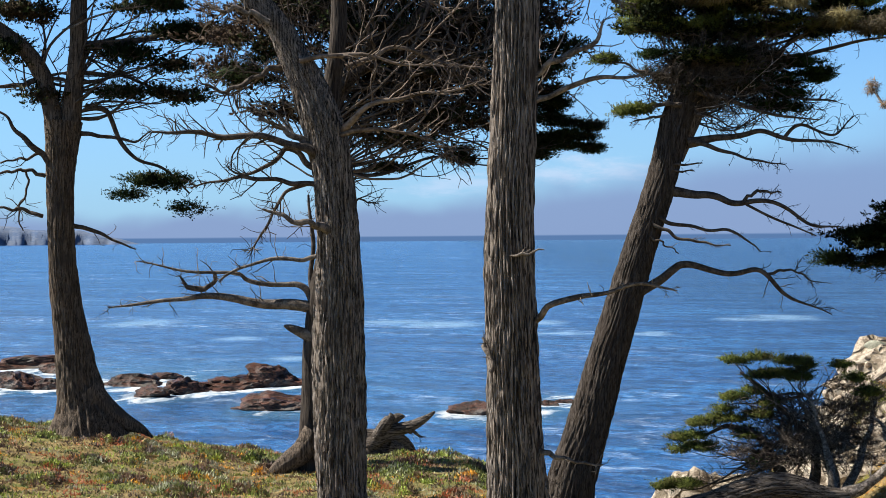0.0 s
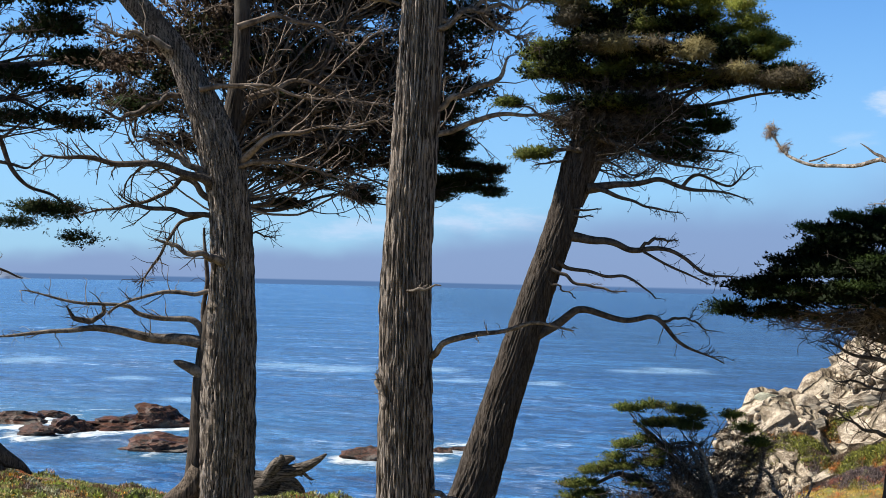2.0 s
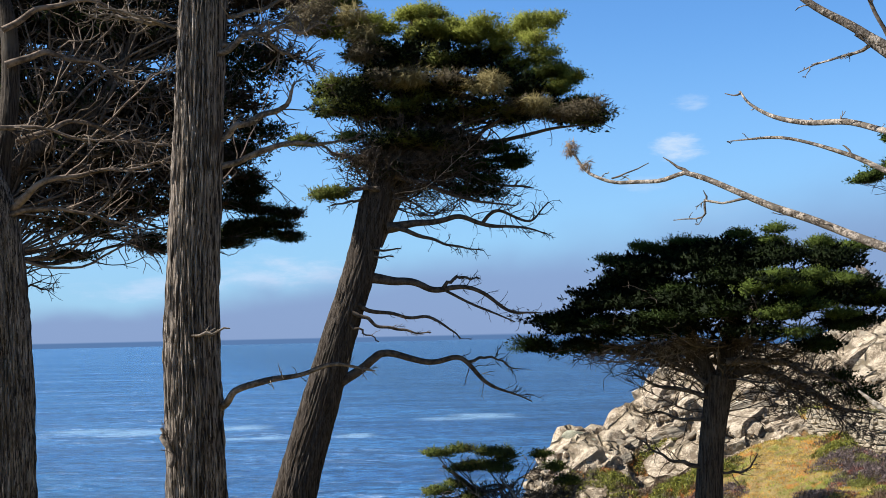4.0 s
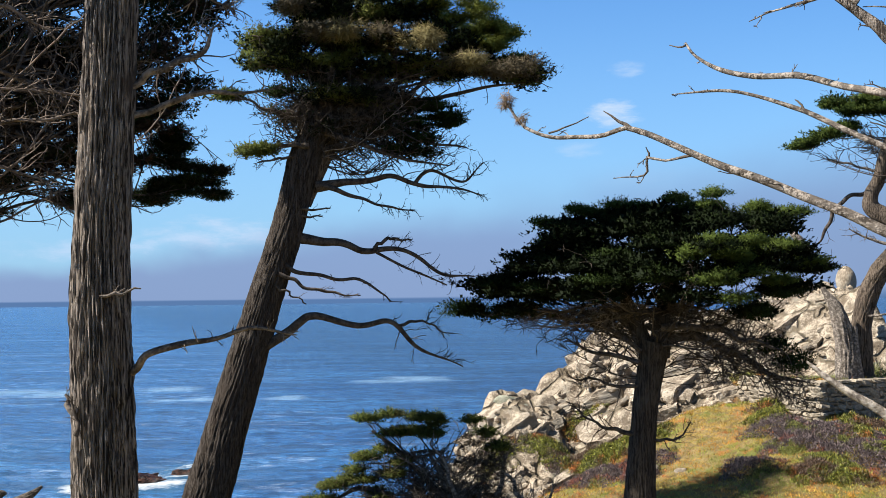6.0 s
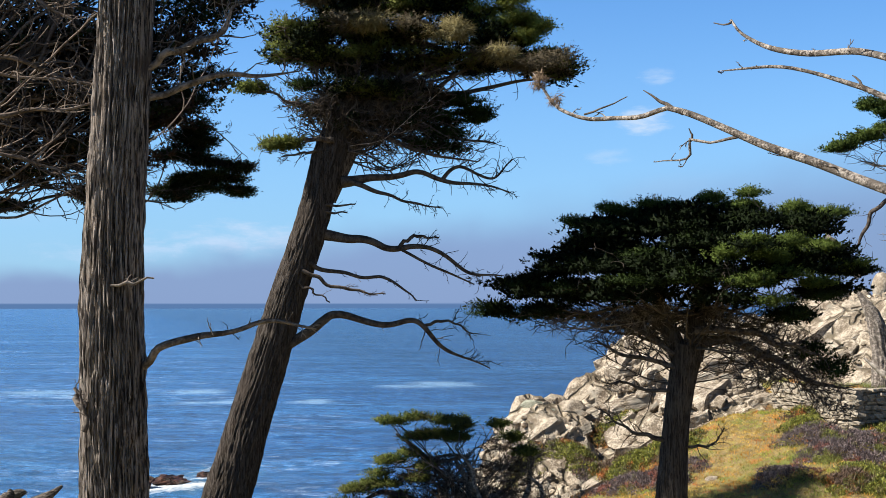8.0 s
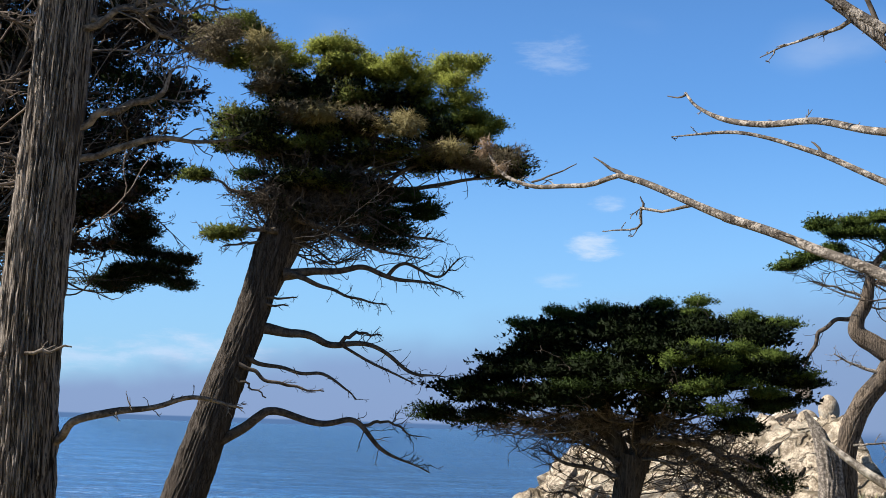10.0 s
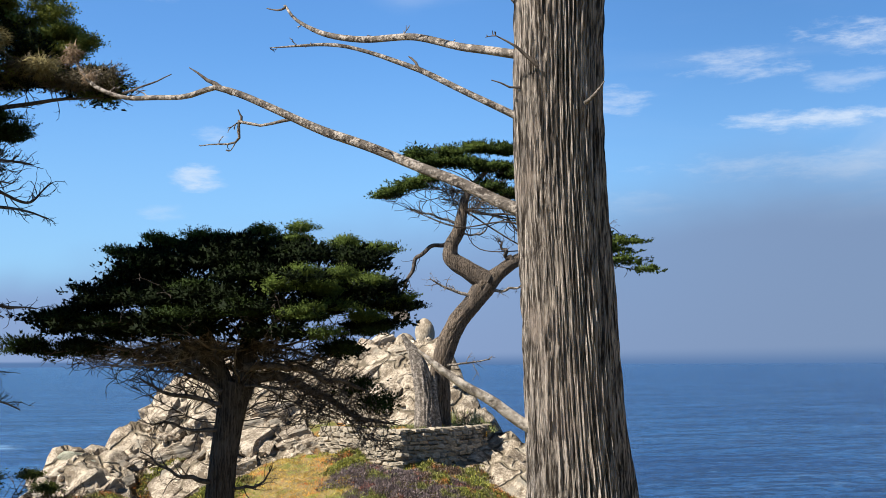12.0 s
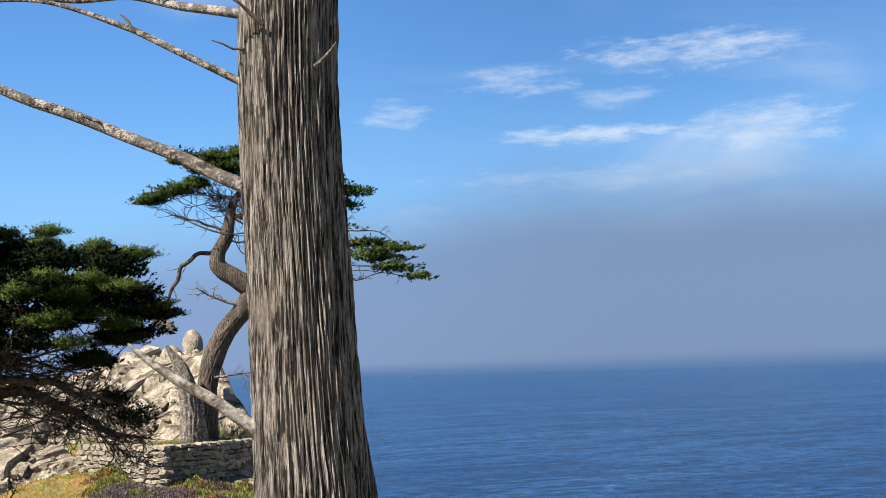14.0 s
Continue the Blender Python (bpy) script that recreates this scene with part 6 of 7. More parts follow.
limb(t7, [(0.67, -0.00, 5.69, 0.039), (0.09, -0.00, 5.88, 0.031), (-0.68, -0.00, 6.10, 0.016)], twigs=5, length=0.5, material=DEAD)
limb(t7, [(1.15, -0.10, 3.60, 0.054), (0.54, -0.10, 3.83, 0.038), (-0.07, -0.10, 4.13, 0.015)], twigs=6, length=0.5, material=DEAD)
limb(t7, [(1.45, -0.10, 3.76, 0.054), (2.05, -0.10, 3.84, 0.038), (2.80, -0.10, 4.00, 0.015)], twigs=5, length=0.5, material=DEAD)
limb(t7, [(0.38, -0.30, 1.77, 0.038), (0.97, -0.30, 1.83, 0.023), (1.54, -0.30, 1.92, 0.015)], twigs=4, length=0.5, material=DEAD)
limb(t7, [(2.21, -0.10, 4.53, 0.077), (1.99, -0.10, 4.91, 0.046), (1.84, -0.10, 5.22, 0.023)], twigs=8, length=0.4, material=DEAD_DARK)
limb(t7, [(-0.75, 1.00, 3.04, 0.174), (-1.20, 1.00, 3.55, 0.159), (-1.47, 1.00, 3.97, 0.111), (-1.71, 1.00, 4.33, 0.032)], twigs=0, material=DEAD, name="stub")
T7_PADS = flat_pads(0.0, 0.8, [(-0.35, 7.61, 0.53, 0.18), (0.45, 7.65, 0.53, 0.20), (1.24, 7.78, 0.53, 0.16), (1.94, 7.73, 0.62, 0.21), (0.09, 7.36, 0.53, 0.14), (0.80, 7.33, 0.71, 0.20), (1.59, 7.20, 0.71, 0.22), (2.29, 7.02, 0.53, 0.25), (1.67, 6.66, 0.53, 0.19), (-0.62, 6.74, 0.40, 0.12), (-1.06, 6.54, 0.27, 0.09), (-1.32, 6.45, 0.22, 0.06), (-0.09, 6.94, 0.35, 0.11), (2.28, 6.48, 0.35, 0.19), (2.82, 7.37, 0.53, 0.32), (3.34, 7.01, 0.53, 0.32)])
T7_RIGHT = flat_pads(0.0, 0.6, [(4.18, 6.72, 0.54, 0.23), (3.97, 6.25, 0.31, 0.20), (4.68, 4.93, 0.85, 0.28), (5.32, 5.15, 0.54, 0.16), (5.15, 4.61, 0.70, 0.17), (5.85, 4.37, 0.31, 0.08), (4.54, 5.32, 0.62, 0.19), (3.48, 6.88, 0.78, 0.39), (3.16, 5.79, 0.77, 0.39)])
T7_DRY = flat_pads(0.0, 0.5, [(0.44, 6.58, 0.53, 0.27), (0.88, 6.31, 0.53, 0.25), (0.09, 6.76, 0.44, 0.18), (1.40, 6.22, 0.53, 0.16), (1.93, 6.13, 0.44, 0.14)])
boughs(t7, [(0.8, 0, 6.1), (1.0, 0, 6.6), (2.7, 0, 4.9), (3.4, 0, 5.4)], T7_PADS + T7_RIGHT, 40, DEAD_DARK, r=0.02, twigs=6, length=0.6)
boughs(t7, [(0.8, 0, 6.0), (1.0, 0, 6.5)], T7_DRY, 26, TWIG, r=0.02, twigs=9, length=0.5)
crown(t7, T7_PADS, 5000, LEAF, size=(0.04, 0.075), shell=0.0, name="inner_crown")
crown(t7, T7_PADS, 13000, LEAF_MID, split=4, rc=(0.11, 0.26), clump=40, flat=0.3, size=(0.03, 0.065), label="flat layered green foliage")
crown(t7, T7_RIGHT, 2400, LEAF_MID, rc=(0.25, 0.5), clump=50, flat=0.2, size=(0.05, 0.095), name="outer_spray")

t8 = thing("dead_tree_trunk", T7_AT, "bleached split dead trunk standing behind the stone wall", "dead tree")
T8_AT = (20.43, 31.21, 15.50, 0, 0, -34.0)
t8.matrix_world = pose(*T8_AT)
trunk(t8, [(-0.22, 0.00, -0.35, 0.330), (-0.23, 0.00, 0.05, 0.310), (-0.25, 0.00, 0.77, 0.266), (-0.33, 0.00, 1.36, 0.249), (-0.48, 0.00, 1.85, 0.189), (-0.67, 0.00, 2.18, 0.107), (-0.84, 0.00, 2.46, 0.043)], sides=60, count=26, ridge=0.42, material=DEAD)
trunk(t8, [(0.05, 0.00, -0.30, 0.190), (0.04, 0.00, 0.05, 0.163), (-0.01, 0.00, 0.77, 0.120), (0.01, 0.00, 1.36, 0.060)], sides=40, count=26, ridge=0.42, material=DEAD, name="split_stem")

bush = thing("low_cypress", BUSH_AT, "low windblown cypress with grey bare twigs and green top", "shrub")
limb(bush, [(0.51, -0.00, -0.93, 0.200), (0.71, 0.00, -0.32, 0.146), (0.54, 0.00, 0.34, 0.120), (0.27, 0.00, 1.00, 0.080), (-0.12, 0.00, 1.79, 0.040)], twigs=6, length=0.8, material=DEAD, sides=12, name="stem")
limb(bush, [(-0.26, 0.00, -0.96, 0.201), (-0.51, -0.00, 0.03, 0.134), (-1.03, 0.00, 0.76, 0.094), (-1.68, 0.00, 1.01, 0.061), (-2.35, 0.00, 0.79, 0.027)], twigs=6, length=0.8, material=DEAD_DARK, sides=12, name="stem")
limb(bush, [(0.15, 0.40, -1.03, 0.176), (0.29, 0.40, 0.40, 0.108), (-0.23, 0.40, 1.19, 0.074), (-0.88, 0.40, 1.86, 0.054), (-1.41, 0.40, 2.26, 0.027)], twigs=6, length=0.8, material=DEAD_DARK, sides=12, name="stem")
limb(bush, [(0.77, 0.00, -0.72, 0.133), (1.28, 0.00, 0.23, 0.093), (1.53, 0.00, 1.03, 0.059), (1.66, 0.00, 1.82, 0.026)], twigs=8, length=0.8, material=DEAD, name="stem")
limb(bush, [(0.73, -0.60, -0.57, 0.120), (0.66, -0.60, -0.10, 0.100), (0.54, -0.60, 0.49, 0.080), (0.41, -0.60, 0.95, 0.060), (0.24, -0.60, 1.55, 0.040), (-0.10, -0.60, 2.07, 0.020)], twigs=9, length=0.5, material=DEAD, name="stem")
limb(bush, [(2.18, -0.30, -0.16, 0.067), (2.04, -0.30, 0.43, 0.060), (1.94, -0.30, 0.76, 0.053), (1.73, -0.30, 1.22, 0.040), (1.57, -0.30, 1.35, 0.027)], twigs=12, length=0.6, material=DEAD, name="stem")
limb(bush, [(0.94, -0.30, -0.35, 0.067), (1.66, -0.30, -0.03, 0.053), (2.17, -0.30, 0.50, 0.047), (2.56, -0.30, 0.72, 0.033), (2.74, -0.30, 1.06, 0.020)], twigs=12, length=0.6, material=DEAD, name="stem")
BUSH_WEB = flat_pads(0.0, 0.7, [(-0.44, 1.60, 0.82, 0.52), (0.45, 1.76, 0.75, 0.67), (1.33, 1.42, 0.60, 0.67), (-0.17, 0.89, 0.97, 0.52), (0.78, 0.77, 0.90, 0.60), (-1.57, 0.41, 0.82, 0.30), (-0.73, 0.15, 0.98, 0.30), (1.46, 0.51, 0.60, 0.60)])
BUSH_PADS = flat_pads(0.0, 0.6, [(-1.52, 2.60, 0.37, 0.10), (-0.99, 2.68, 0.30, 0.10), (-0.44, 2.63, 0.45, 0.15), (0.04, 2.50, 0.45, 0.22), (-0.93, 2.23, 0.60, 0.19), (-0.30, 2.31, 0.52, 0.22), (-1.49, 1.72, 0.45, 0.13), (-1.14, 1.87, 0.30, 0.10), (-0.79, 1.59, 0.22, 0.10), (-1.84, 1.42, 0.30, 0.08), (-1.56, 1.17, 0.82, 0.22), (-2.20, 1.05, 0.52, 0.17), (-2.41, 0.82, 0.45, 0.12), (-1.28, 0.86, 0.45, 0.15), (-2.84, 0.74, 0.30, 0.10), (-2.77, 0.49, 0.45, 0.15), (-2.27, 0.50, 0.30, 0.10), (1.20, 2.23, 0.26, 0.13), (1.53, 1.92, 0.34, 0.11), (0.86, 2.51, 0.11, 0.07), (-1.00, 1.30, 0.45, 0.19), (-2.71, -0.35, 0.53, 0.15), (-3.14, -0.44, 0.30, 0.09), (-0.94, 0.29, 0.30, 0.14)])
BUSH_DRY = [(0.40, 0.00, 1.40, 1.20, 0.84, 0.67), (1.41, -0.00, 1.29, 0.92, 0.65, 0.79), (-0.25, -0.00, 0.58, 1.20, 0.84, 0.67), (1.03, 0.00, 0.49, 1.06, 0.74, 0.66), (1.79, 0.00, 1.96, 0.66, 0.46, 0.39)]
boughs(bush, [(-0.3, 0, 0.8), (0.3, 0, 1.2), (0.2, 0, 1.8), (0.5, 0, 0.6)], BUSH_PADS, 34, DEAD_DARK, r=0.035, twigs=6, length=0.5)
boughs(bush, [(0.2, 0, 0.4), (0.6, 0, 1.0), (0.9, 0, 0.6), (0.1, 0, 1.6)], BUSH_DRY, 45, TWIG, r=0.02, twigs=11, length=0.5, reach=1.1)
boughs(bush, [(0.2, 0, 0.4), (0.6, 0, 1.0), (1.2, 0, 0.6), (0.9, -0.4, 0.3)], BUSH_WEB, 60, TWIG_GREY, r=0.02, twigs=10, length=0.5, reach=1.1)
BUSH_UNDER = [(-1.59, 0.00, 0.31, 1.10, 0.77, 0.49), (-0.52, 0.00, 0.62, 1.23, 0.86, 0.68), (-0.93, 0.00, 1.43, 0.96, 0.67, 0.41), (-1.18, 0.00, -0.22, 1.23, 0.86, 0.34)]
boughs(bush, [(-0.3, 0, 0.8), (-0.2, 0, 1.3), (0.1, 0, 0.4)], BUSH_UNDER, 60, DEAD_DARK, r=0.018, twigs=10, length=0.5, reach=1.1)
crown(bush, BUSH_WEB, 1800, TAN_SPRAY, split=4, rc=(0.12, 0.3), size=(0.03, 0.07), wide=0.2, shell=0.2, name="dead_spray", label="brown dead sprays among the twigs")
crown(bush, BUSH_PADS, 1200, LEAF, size=(0.035, 0.06), shell=0.0, name="inner_crown")
crown(bush, BUSH_PADS, 14000, LEAF_OLIVE, split=3, per=7, size=(0.025, 0.05), label="bright green wind-clipped foliage", rc=(0.09, 0.2), clump=36, flat=0.35, up=0.3)

# ---- fallen wood ----
LOG_AT = (-1.68, 36.47, 11.24, 0, 0, 1.5)
log = thing("fallen_log", LOG_AT, "grey weathered fallen log with upturned roots at the bluff edge", "log")
trunk(log, [(-1.46, 0.00, 0.43, 0.326), (-0.81, -0.00, 0.71, 0.440), (-0.16, 0.00, 0.66, 0.424), (0.41, 0.00, 0.32, 0.326), (0.90, 0.00, -0.17, 0.179), (1.14, -0.00, -0.46, 0.049)], sides=60, count=14, ridge=0.3, material=BARK_LYING, name="bole")
trunk(log, [(-0.63, -0.30, 0.79, 0.307), (-0.07, -0.30, 1.14, 0.226), (0.58, -0.30, 1.34, 0.162), (1.02, -0.30, 1.55, 0.105), (1.31, -0.30, 1.76, 0.032)], sides=40, count=10, ridge=0.3, material=BARK_LYING, name="root")
trunk(log, [(-0.31, -0.20, 0.69, 0.243), (0.01, -0.20, 1.17, 0.195), (0.10, -0.20, 1.50, 0.162), (0.31, -0.20, 1.61, 0.105), (0.44, -0.20, 1.61, 0.032)], sides=40, count=10, ridge=0.3, material=BARK_LYING, name="root")
trunk(log, [(0.01, -0.40, 0.80, 0.242), (0.42, -0.40, 0.63, 0.177), (0.73, -0.40, 0.23, 0.121), (0.89, -0.40, -0.18, 0.040)], sides=30, count=8, ridge=0.3, material=BARK_LYING, name="root")
trunk(log, [(-2.98, -0.30, 0.24, 0.194), (-2.41, -0.30, 0.55, 0.307), (-1.76, -0.30, 0.71, 0.339), (-1.04, -0.30, 0.64, 0.355)], sides=40, count=10, ridge=0.34, material=BARK_LYING, name="root")
trunk(log, [(-0.63, -0.50, 0.31, 0.354), (0.17, -0.50, 0.24, 0.306), (0.73, -0.50, 0.04, 0.209), (1.00, -0.50, -0.16, 0.064)], sides=40, count=10, ridge=0.34, material=BARK_LYING, name="root")
trunk(log, [(-0.39, -0.40, 1.05, 0.161), (-0.11, -0.40, 1.42, 0.177), (0.05, -0.40, 1.64, 0.113), (0.02, -0.40, 1.74, 0.032)], sides=40, count=10, ridge=0.34, material=BARK_LYING, name="root")
trunk(log, [(-0.79, -0.30, 1.12, 0.162), (0.18, -0.30, 1.03, 0.178), (0.58, -0.30, 0.78, 0.113), (0.74, -0.30, 0.61, 0.032)], sides=30, count=8, ridge=0.34, material=BARK_LYING, name="root")
limb(log, [(-0.79, -0.50, 0.67, 0.145), (0.01, -0.50, 0.41, 0.113), (0.41, -0.50, 0.01, 0.064)], twigs=8, length=0.5, sides=10, material=DEAD_DARK, name="root")
limb(log, [(0.18, -0.20, 1.25, 0.081), (0.66, -0.20, 1.17, 0.057), (0.95, -0.20, 1.00, 0.024)], twigs=6, length=0.4, sides=10, material=DEAD, name="root")
FALLEN_AT = (5.97, 26.38, 12.53, 0, 0, -16.0)
fallen = thing("fallen_tree", FALLEN_AT, "dark fallen cypress trunk lying among dry twigs", "log")
trunk(fallen, [(-2.42, 0.00, -0.90, 0.268), (-1.69, 0.00, -0.56, 0.302), (-0.61, 0.00, -0.28, 0.312), (0.21, 0.00, 0.08, 0.298), (0.83, 0.00, 0.27, 0.273), (1.32, 0.00, 0.23, 0.248), (1.79, 0.00, 0.09, 0.212), (2.31, 0.00, 0.12, 0.164)], sides=90, count=20, ridge=0.3, material=BARK_LYING, name="bole")
limb(fallen, [(2.19, 0.00, 0.16, 0.141), (2.64, 0.00, 0.37, 0.105), (2.98, 0.00, 0.71, 0.082), (3.37, 0.00, 1.02, 0.052), (3.65, 0.00, 1.17, 0.023)], twigs=6, length=0.7, sides=14, material=DEAD, name="branch")


# ---- granite ----


def scatter(rng, n, x0, x1, y0, y1, keep):
    """Random places on the ground for which keep(x, y, height, rockiness) holds."""
    x, y = rng.uniform(x0, x1, n * 6), rng.uniform(y0, y1, n * 6)
    z, rocky = land_height(x, y)
    ok = np.flatnonzero(keep(x, y, z, rocky))[:n]
    return x[ok], y[ok], z[ok]


def build_outcrop():
    """Weathered blocks that make up the face of the outcrop."""
    cliff = tagged(thing("cliff", (18.0, 38.0, 15.0), "pale weathered granite outcrop of stacked blocks", "cliff"), kind="structure")
    shapes = [crag_mesh("rock", 500 + k) for k in range(14)]
    rng = np.random.default_rng(77)
    x, y, z = scatter(rng, 290, 5.5, 24.5, 29.5, 41.5, lambda x, y, z, r: (r > -0.25) & (z > 9.0) & ~((x > 15.3) & (y < 33.7)) & ~((x > 18.2) & (y < 34.6) & (r < 0.4)) & (y < np.interp(x, [p[0] for p in RIDGE[:13]], [p[1] for p in RIDGE[:13]]) + 0.9))
    for k in range(len(x)):
        s = 0.35 + 1.0 * rng.random() ** 2.4
        ob = part("rock", shapes[k % 14], GRANITE_STONE, cliff)
        m = pose(x[k] - 18.0, y[k] - 38.0, z[k] - 15.0 - s * 0.22, rng.uniform(-14, 14), rng.uniform(-38, -8), rng.uniform(-35, 35))
        ob.matrix_basis = m @ Matrix.Diagonal((s * rng.uniform(1.1, 1.9), s * rng.uniform(0.8, 1.2), s * rng.uniform(0.55, 1.0), 1))


def crag_mesh(name, seed):
    """A fractured block about one metre across: a ball struck flat along three joint planes and some oblique ones, chipped all over."""
    rng = np.random.default_rng(seed)
    bm = bmesh.new()
    bmesh.ops.create_icosphere(bm, subdivisions=4, radius=1.0)
    p = np.array([v.co[:] for v in bm.verts])
    p *= (1 + 0.22 * smooth_noise(p, seed, 2, 1.8))[:, None]
    joints = [np.array(a, float) + rng.normal(size=3) * 0.22 for a in ((1, 0, 0), (-1, 0, 0), (0, 1, 0), (0, -1, 0), (0, 0, 1), (0, 0, -1))]
    joints += [rng.normal(size=3) for _ in range(7)]
    for k, d in enumerate(joints):
        d = d / np.linalg.norm(d)
        over = np.maximum(p @ d - (rng.uniform(0.42, 0.62) if k < 6 else rng.uniform(0.6, 0.8)), 0)
        p -= over[:, None] * d
    for k in range(4):
        d = rng.normal(size=3)
        d /= np.linalg.norm(d)
        p *= 1 - 0.07 * np.exp(-((p @ d - rng.uniform(-0.3, 0.3)) / 0.035) ** 2)[:, None]
    p *= (1 + 0.08 * smooth_noise(p, seed + 1, 4, 5.0) - 0.09 * np.abs(smooth_noise(p, seed + 2, 3, 8.0)))[:, None]
    for v, q in zip(bm.verts, p):
        v.co = q * 0.6
    me = bpy.data.meshes.new(name)
    bm.to_mesh(me)
    bm.free()
    return me


def loose_boulder(seed, at, size, turn, label, mat=None, cuts=5, smooth=True, crag=False):
    me = crag_mesh("boulder", seed) if crag else boulder_mesh("boulder", seed, cuts, 4, 0.03, 0.12)
    me.polygons.foreach_set("use_smooth", np.full(len(me.polygons), smooth))
    ob = part("boulder", me, mat or GRANITE)
    ob.matrix_world = pose(*at, 0, 0, turn) @ Matrix.Diagonal((*size, 1))
    return tagged(ob, label, "boulder")


def build_rubble():
    """Small broken stone lying over the outcrop."""
    rng = np.random.default_rng(78)
    x, y, z = scatter(rng, 1700, 5.5, 24.5, 29.0, 41.5, lambda x, y, z, r: (r > -0.35) & (z > 9.0) & ~((x > 15.3) & (y < 33.5)) & ~((x > 18.2) & (y < 34.4) & (r < 0.2)))
    bm = bmesh.new()
    bmesh.ops.create_icosphere(bm, subdivisions=1, radius=0.5)
    ball = np.array([v.co[:] for v in bm.verts])
    tri = np.array([[v.index for v in f.verts] for f in bm.faces])
    bm.free()
    n, k = len(x), len(ball)
    shape = ball[None] * rng.uniform(0.6, 1.35, (n, k, 1)) * rng.uniform(0.5, 1.4, (n, 1, 3))
    size = 0.06 + 0.22 * rng.random(n) ** 2.5
    v = shape * size[:, None, None] + np.stack([x, y, z + 0.04], 1)[:, None]
    f = tri[None] + (np.arange(n) * k)[:, None, None]
    stony = surface("granite_rubble", (0.16, 0.125, 0.09), (0.50, 0.42, 0.32), 4.0, bump=0.6, dist=0.05, island=0.35)
    tagged(part("rubble", mesh_from("rubble", v.reshape(-1, 3), f.reshape(-1, 3), False), stony), "broken granite rubble over the outcrop", "stones", kind="stuff")


build_rubble()
build_outcrop()
loose_boulder(900, (24.0, 36.9, 18.1), (0.62, 0.66, 0.95), 20, "smooth egg-shaped pale boulder crowning the outcrop", cuts=0)
loose_boulder(901, (23.1, 36.7, 17.75), (0.9, 0.8, 0.7), 60, "rounded pale boulder with a mossy side", cuts=3)
loose_boulder(902, (12.6, 36.7, 14.5), (1.3, 1.1, 0.9), 10, "lichen-grey boulder at the cliff edge", surface("lichen_granite", (0.20, 0.21, 0.16), (0.42, 0.41, 0.32), 4.0, bump=0.8, dist=0.06), cuts=6)
loose_boulder(903, (22.8, 34.9, 16.2), (1.0, 1.8, 3.0), 5, "dark shaded rock face behind the twisted cypress", GRANITE_STONE, smooth=False, crag=True)
loose_boulder(904, (22.6, 31.9, 14.0), (1.3, 1.8, 3.0), 25, "steep granite slab below the terrace wall", GRANITE_STONE, smooth=False, crag=True)
loose_boulder(905, (13.9, 30.4, 13.3), (0.9, 0.7, 0.8), 25, "blocky pale boulder on the dry slope", cuts=7)
loose_boulder(906, (14.6, 29.8, 13.3), (0.6, 0.5, 0.6), 70, "small pale boulder on the dry slope", cuts=7)
loose_boulder(907, (17.6, 29.4, 14.0), (0.5, 0.35, 0.32), 0, "flat tan stone among scrub", cuts=7)


def stone_mesh(seed):
    rng = np.random.default_rng(seed)
    bm = bmesh.new()
    bmesh.ops.create_cube(bm, size=1.0)
    bmesh.ops.bevel(bm, geom=bm.edges[:], offset=0.16, segments=1, affect="EDGES")
    for v in bm.verts:
        v.co += Vector(rng.normal(size=3) * 0.085)
    me = bpy.data.meshes.new("stone")
    bm.to_mesh(me)
    bm.free()
    return me


def build_wall():
    """A dry-looking terrace wall of rough courses."""
    wall = tagged(thing("stone_wall", (WALL[1][0], WALL[1][1], WALL_TOP), "curved terrace wall of rough mortared granite stones", "wall"), kind="structure")
    shapes = [stone_mesh(40 + k) for k in range(10)]
    rng = np.random.default_rng(5)
    legs = []
    for (ax, ay), (bx, by) in zip(WALL, WALL[1:]):
        legs.append((Vector((ax, ay)), Vector((bx, by))))
    core = bmesh.new()
    for k, (a, b) in enumerate(legs):
        d = (b - a).normalized()
        out = Vector((d.y, -d.x))
        deep = 1.15 if k == 0 else 1.75
        inner = -out * 0.45
        corners = [a - out * 0.06, b - out * 0.06, b + inner, a + inner]
        lo = [core.verts.new((c.x - WALL[1][0], c.y - WALL[1][1], -deep)) for c in corners]
        hi = [core.verts.new((c.x - WALL[1][0], c.y - WALL[1][1], -0.02)) for c in corners]
        core.faces.new(hi)
        for i in range(4):
            core.faces.new((lo[i], lo[(i + 1) % 4], hi[(i + 1) % 4], hi[i]))
    bmesh.ops.recalc_face_normals(core, faces=core.faces[:])
    part("core", core, MORTAR, wall)
    for k, (a, b) in enumerate(legs):
        d, span = (b - a).normalized(), (b - a).length
        turn = math.degrees(math.atan2(d.y, d.x))
        z = 0.0
        while z > (-1.1 if k == 0 else -1.7):
            h = rng.uniform(0.08, 0.15)
            s = -rng.uniform(0, 0.1)
            while s < span:
                w = rng.uniform(0.11, 0.36)
                c = a + d * (s + w / 2)
                ob = part("stone", shapes[rng.integers(10)], WALLSTONE, wall)
                ob.matrix_basis = pose(c.x - WALL[1][0], c.y - WALL[1][1], z - h / 2 + rng.uniform(-0.02, 0.02), rng.uniform(-8, 8), rng.uniform(-9, 9), turn + rng.uniform(-8, 8)) @ Matrix.Diagonal((w * 0.98, 0.20 + rng.uniform(0, 0.10), h * rng.uniform(0.8, 1.1), 1))
                s += w
            z -= h


build_wall()

# ---- plants on the ground ----


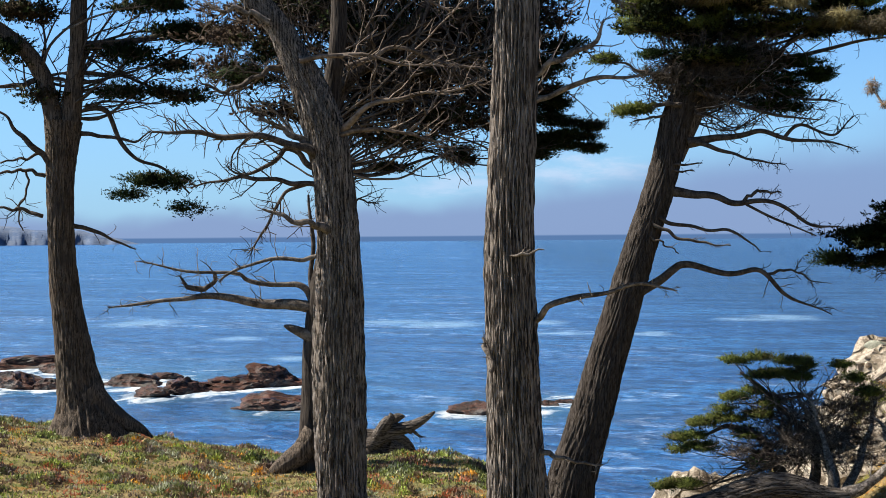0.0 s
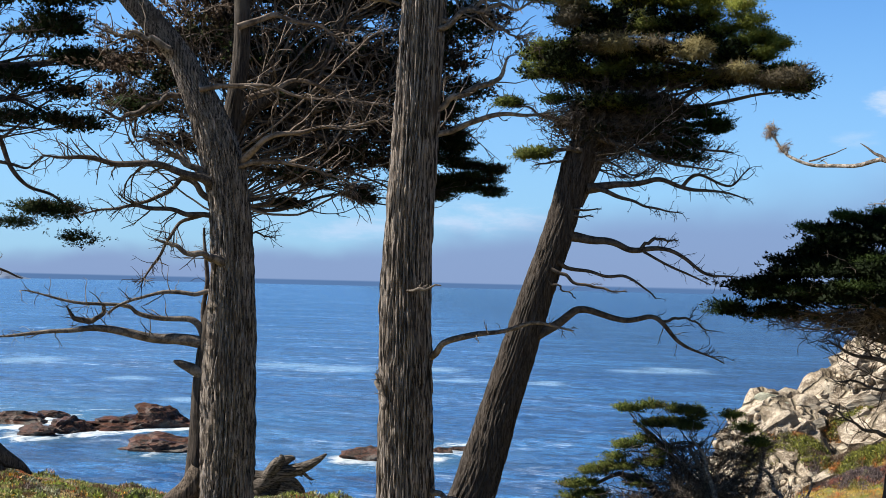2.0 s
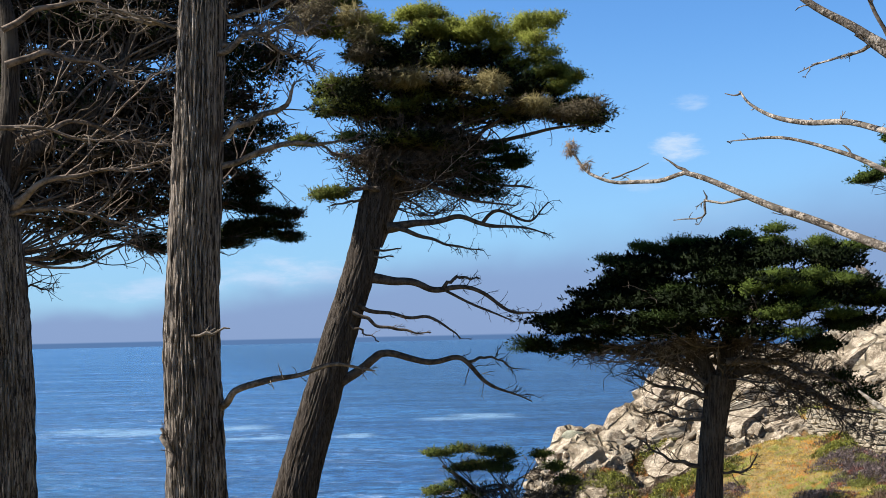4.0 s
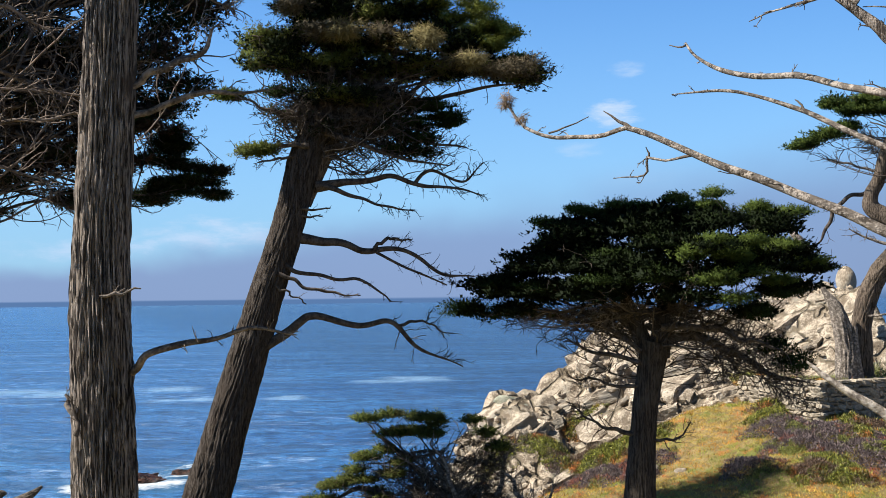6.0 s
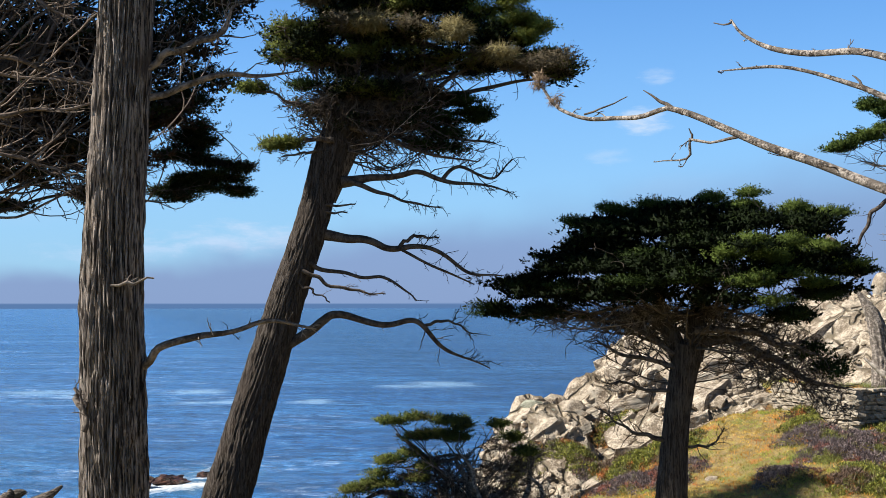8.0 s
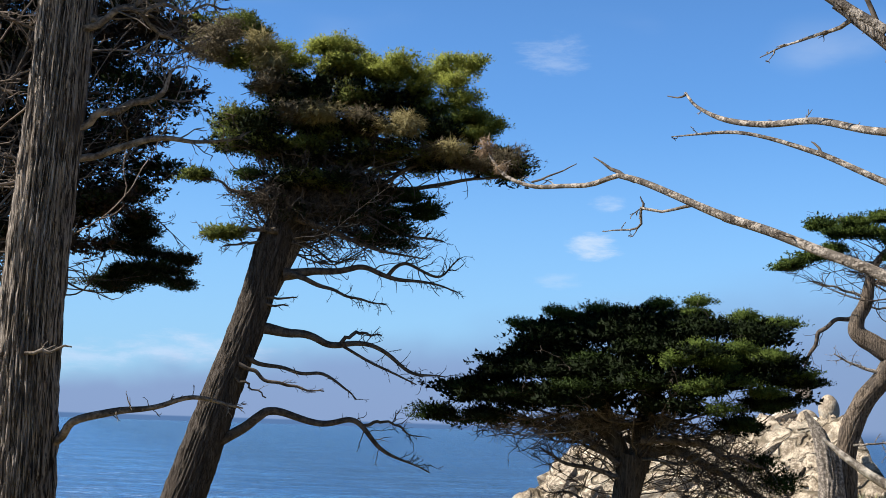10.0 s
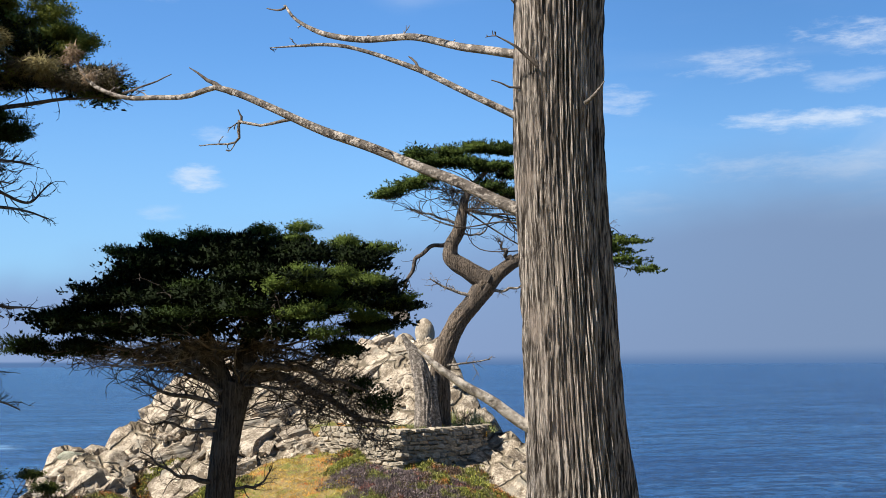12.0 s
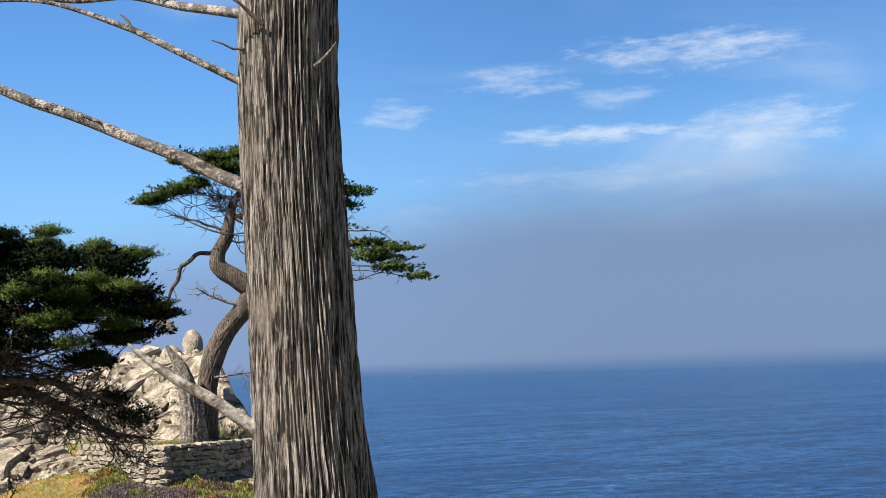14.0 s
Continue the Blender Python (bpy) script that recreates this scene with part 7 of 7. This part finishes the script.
def blades(x, y, z, rng, per, length, wide, lean, sink=0.02):
    n = len(x)
    base = np.stack([x, y, z - sink], 1)[:, None] + rng.normal(size=(n, per, 3)) * (0.05, 0.05, 0.0)
    way = rng.normal(size=(n, per, 3)) * lean + (0, 0, 1)
    way /= np.linalg.norm(way, axis=2)[..., None]
    ln = rng.uniform(*length, (n, per, 1))
    side = np.cross(way, rng.normal(size=(n, per, 3)))
    side /= np.linalg.norm(side, axis=2)[..., None] + 1e-9
    v = np.stack([base - side * ln * wide, base + way * ln, base + side * ln * wide], 2).reshape(-1, 3)
    return v, np.arange(len(v)).reshape(-1, 3)


def ground_plants(name, label, spots, material, per=6, length=(0.05, 0.12), wide=0.2, lean=0.6, seed=1):
    rng = np.random.default_rng(seed)
    x, y, z = (np.concatenate(q) for q in zip(*spots))
    v, f = blades(x, y, z, rng, per, length, wide, lean)
    tagged(part(name, mesh_from(name, v, f, False), material), label, "plants", kind="stuff")


def mound_spots(rng, mounds, dense):
    """Places on low cushions: x, y, radius, height."""
    out = []
    for cx, cy, r, h in mounds:
        n = int(dense * r * r)
        q, a = np.sqrt(rng.random(n)), rng.random(n) * 6.283
        wob = 1 + 0.25 * np.sin(3 * a + cx) + 0.15 * np.sin(7 * a + cy)
        x, y = cx + r * q * wob * np.cos(a), cy + r * q * wob * np.sin(a)
        z, _ = land_height(x, y)
        out.append((x, y, z + h * (1 - q**2) * (0.8 + 0.4 * rng.random(n))))
    return out


RG = np.random.default_rng(31)
near = scatter(RG, 34000, -14, 5, 17, 37, lambda x, y, z, r: y < np.interp(x, COAST_X, COAST_Y) + 0.5)
ground_plants("ice_plant_carpet", "patchy carpet of green rust and grey succulents", [near], CARPET, 6, (0.035, 0.10), 0.22, 0.7, 2)
tufts = scatter(RG, 170, -13, 4, 19, 36, lambda x, y, z, r: y < np.interp(x, COAST_X, COAST_Y))
ground_plants("succulent_cushions", "low cushions of grey-green and orange succulents", mound_spots(RG, [(a, b, RG.uniform(0.18, 0.55), RG.uniform(0.05, 0.18)) for a, b in zip(tufts[0], tufts[1])], 560), CARPET, 6, (0.05, 0.11), 0.22, 0.6, 3)
slope = scatter(RG, 30000, 9, 19.5, 22, 35, lambda x, y, z, r: (r < -0.12) & ~((x > 18.2) & (y > 30.4)))
ground_plants("dry_slope_grass", "golden and green grass on the slope", [slope], SLOPE, 7, (0.03, 0.085), 0.10, 0.6, 4)
ground_plants("purple_scrub", "grey-purple scrub below the wall", mound_spots(RG, [(17.6, 30.2, 0.9, 0.25), (18.3, 29.2, 1.2, 0.25), (17.2, 29.0, 0.8, 0.2), (15.6, 28.4, 0.7, 0.2), (14.0, 30.9, 0.9, 0.25), (19.4, 28.8, 1.0, 0.2), (13.0, 31.4, 0.8, 0.25), (18.4, 27.8, 1.1, 0.25), (13.2, 33.6, 0.9, 0.2)], 1900), HEATH, 6, (0.03, 0.08), 0.16, 0.8, 5)
ground_plants("ice_plant_mounds", "yellow-green ice plant mounds on the slope", mound_spots(RG, [(19.4, 29.9, 0.8, 0.35), (20.3, 29.7, 0.75, 0.35), (18.9, 28.9, 0.6, 0.3), (20.0, 28.6, 0.8, 0.3), (13.6, 33.2, 1.0, 0.4), (14.7, 32.8, 0.9, 0.35), (12.8, 34.2, 0.7, 0.3), (18.2, 31.8, 0.5, 0.3), (17.8, 31.0, 0.6, 0.25), (14.4, 35.8, 0.6, 0.25), (19.2, 27.6, 0.9, 0.3), (17.0, 27.2, 0.9, 0.25), (11.5, 34.6, 0.6, 0.25)], 2000), ICEPLANT, 7, (0.03, 0.08), 0.2, 0.6, 6)
terrace = scatter(RG, 1500, 18.7, 22.2, 30.8, 32.6, lambda x, y, z, r: (z > WALL_TOP - 0.4) & (z < WALL_TOP + 0.3))
ground_plants("terrace_grass", "dry grass along the top of the wall", [terrace], CARPET, 6, (0.08, 0.22), 0.05, 0.4, 7)
bank = scatter(RG, 5000, 2.5, 10, 22, 34, lambda x, y, z, r: r < 0)
ground_plants("bank_scrub", "dark green scrub on the shaded bank", [bank], CARPET, 7, (0.06, 0.16), 0.14, 0.6, 8)
FLOWER_AT = (9.80, 24.08, 13.22, 0, 0, -21.5)
ground_plants("yellow_flowers", "clump of bright yellow flowers on the dry slope", mound_spots(RG, [(FLOWER_AT[0], FLOWER_AT[1], 0.3, 0.28), (FLOWER_AT[0] + 0.35, FLOWER_AT[1] + 0.2, 0.2, 0.18)], 2200), YELLOW, 6, (0.04, 0.1), 0.2, 0.6, 9)
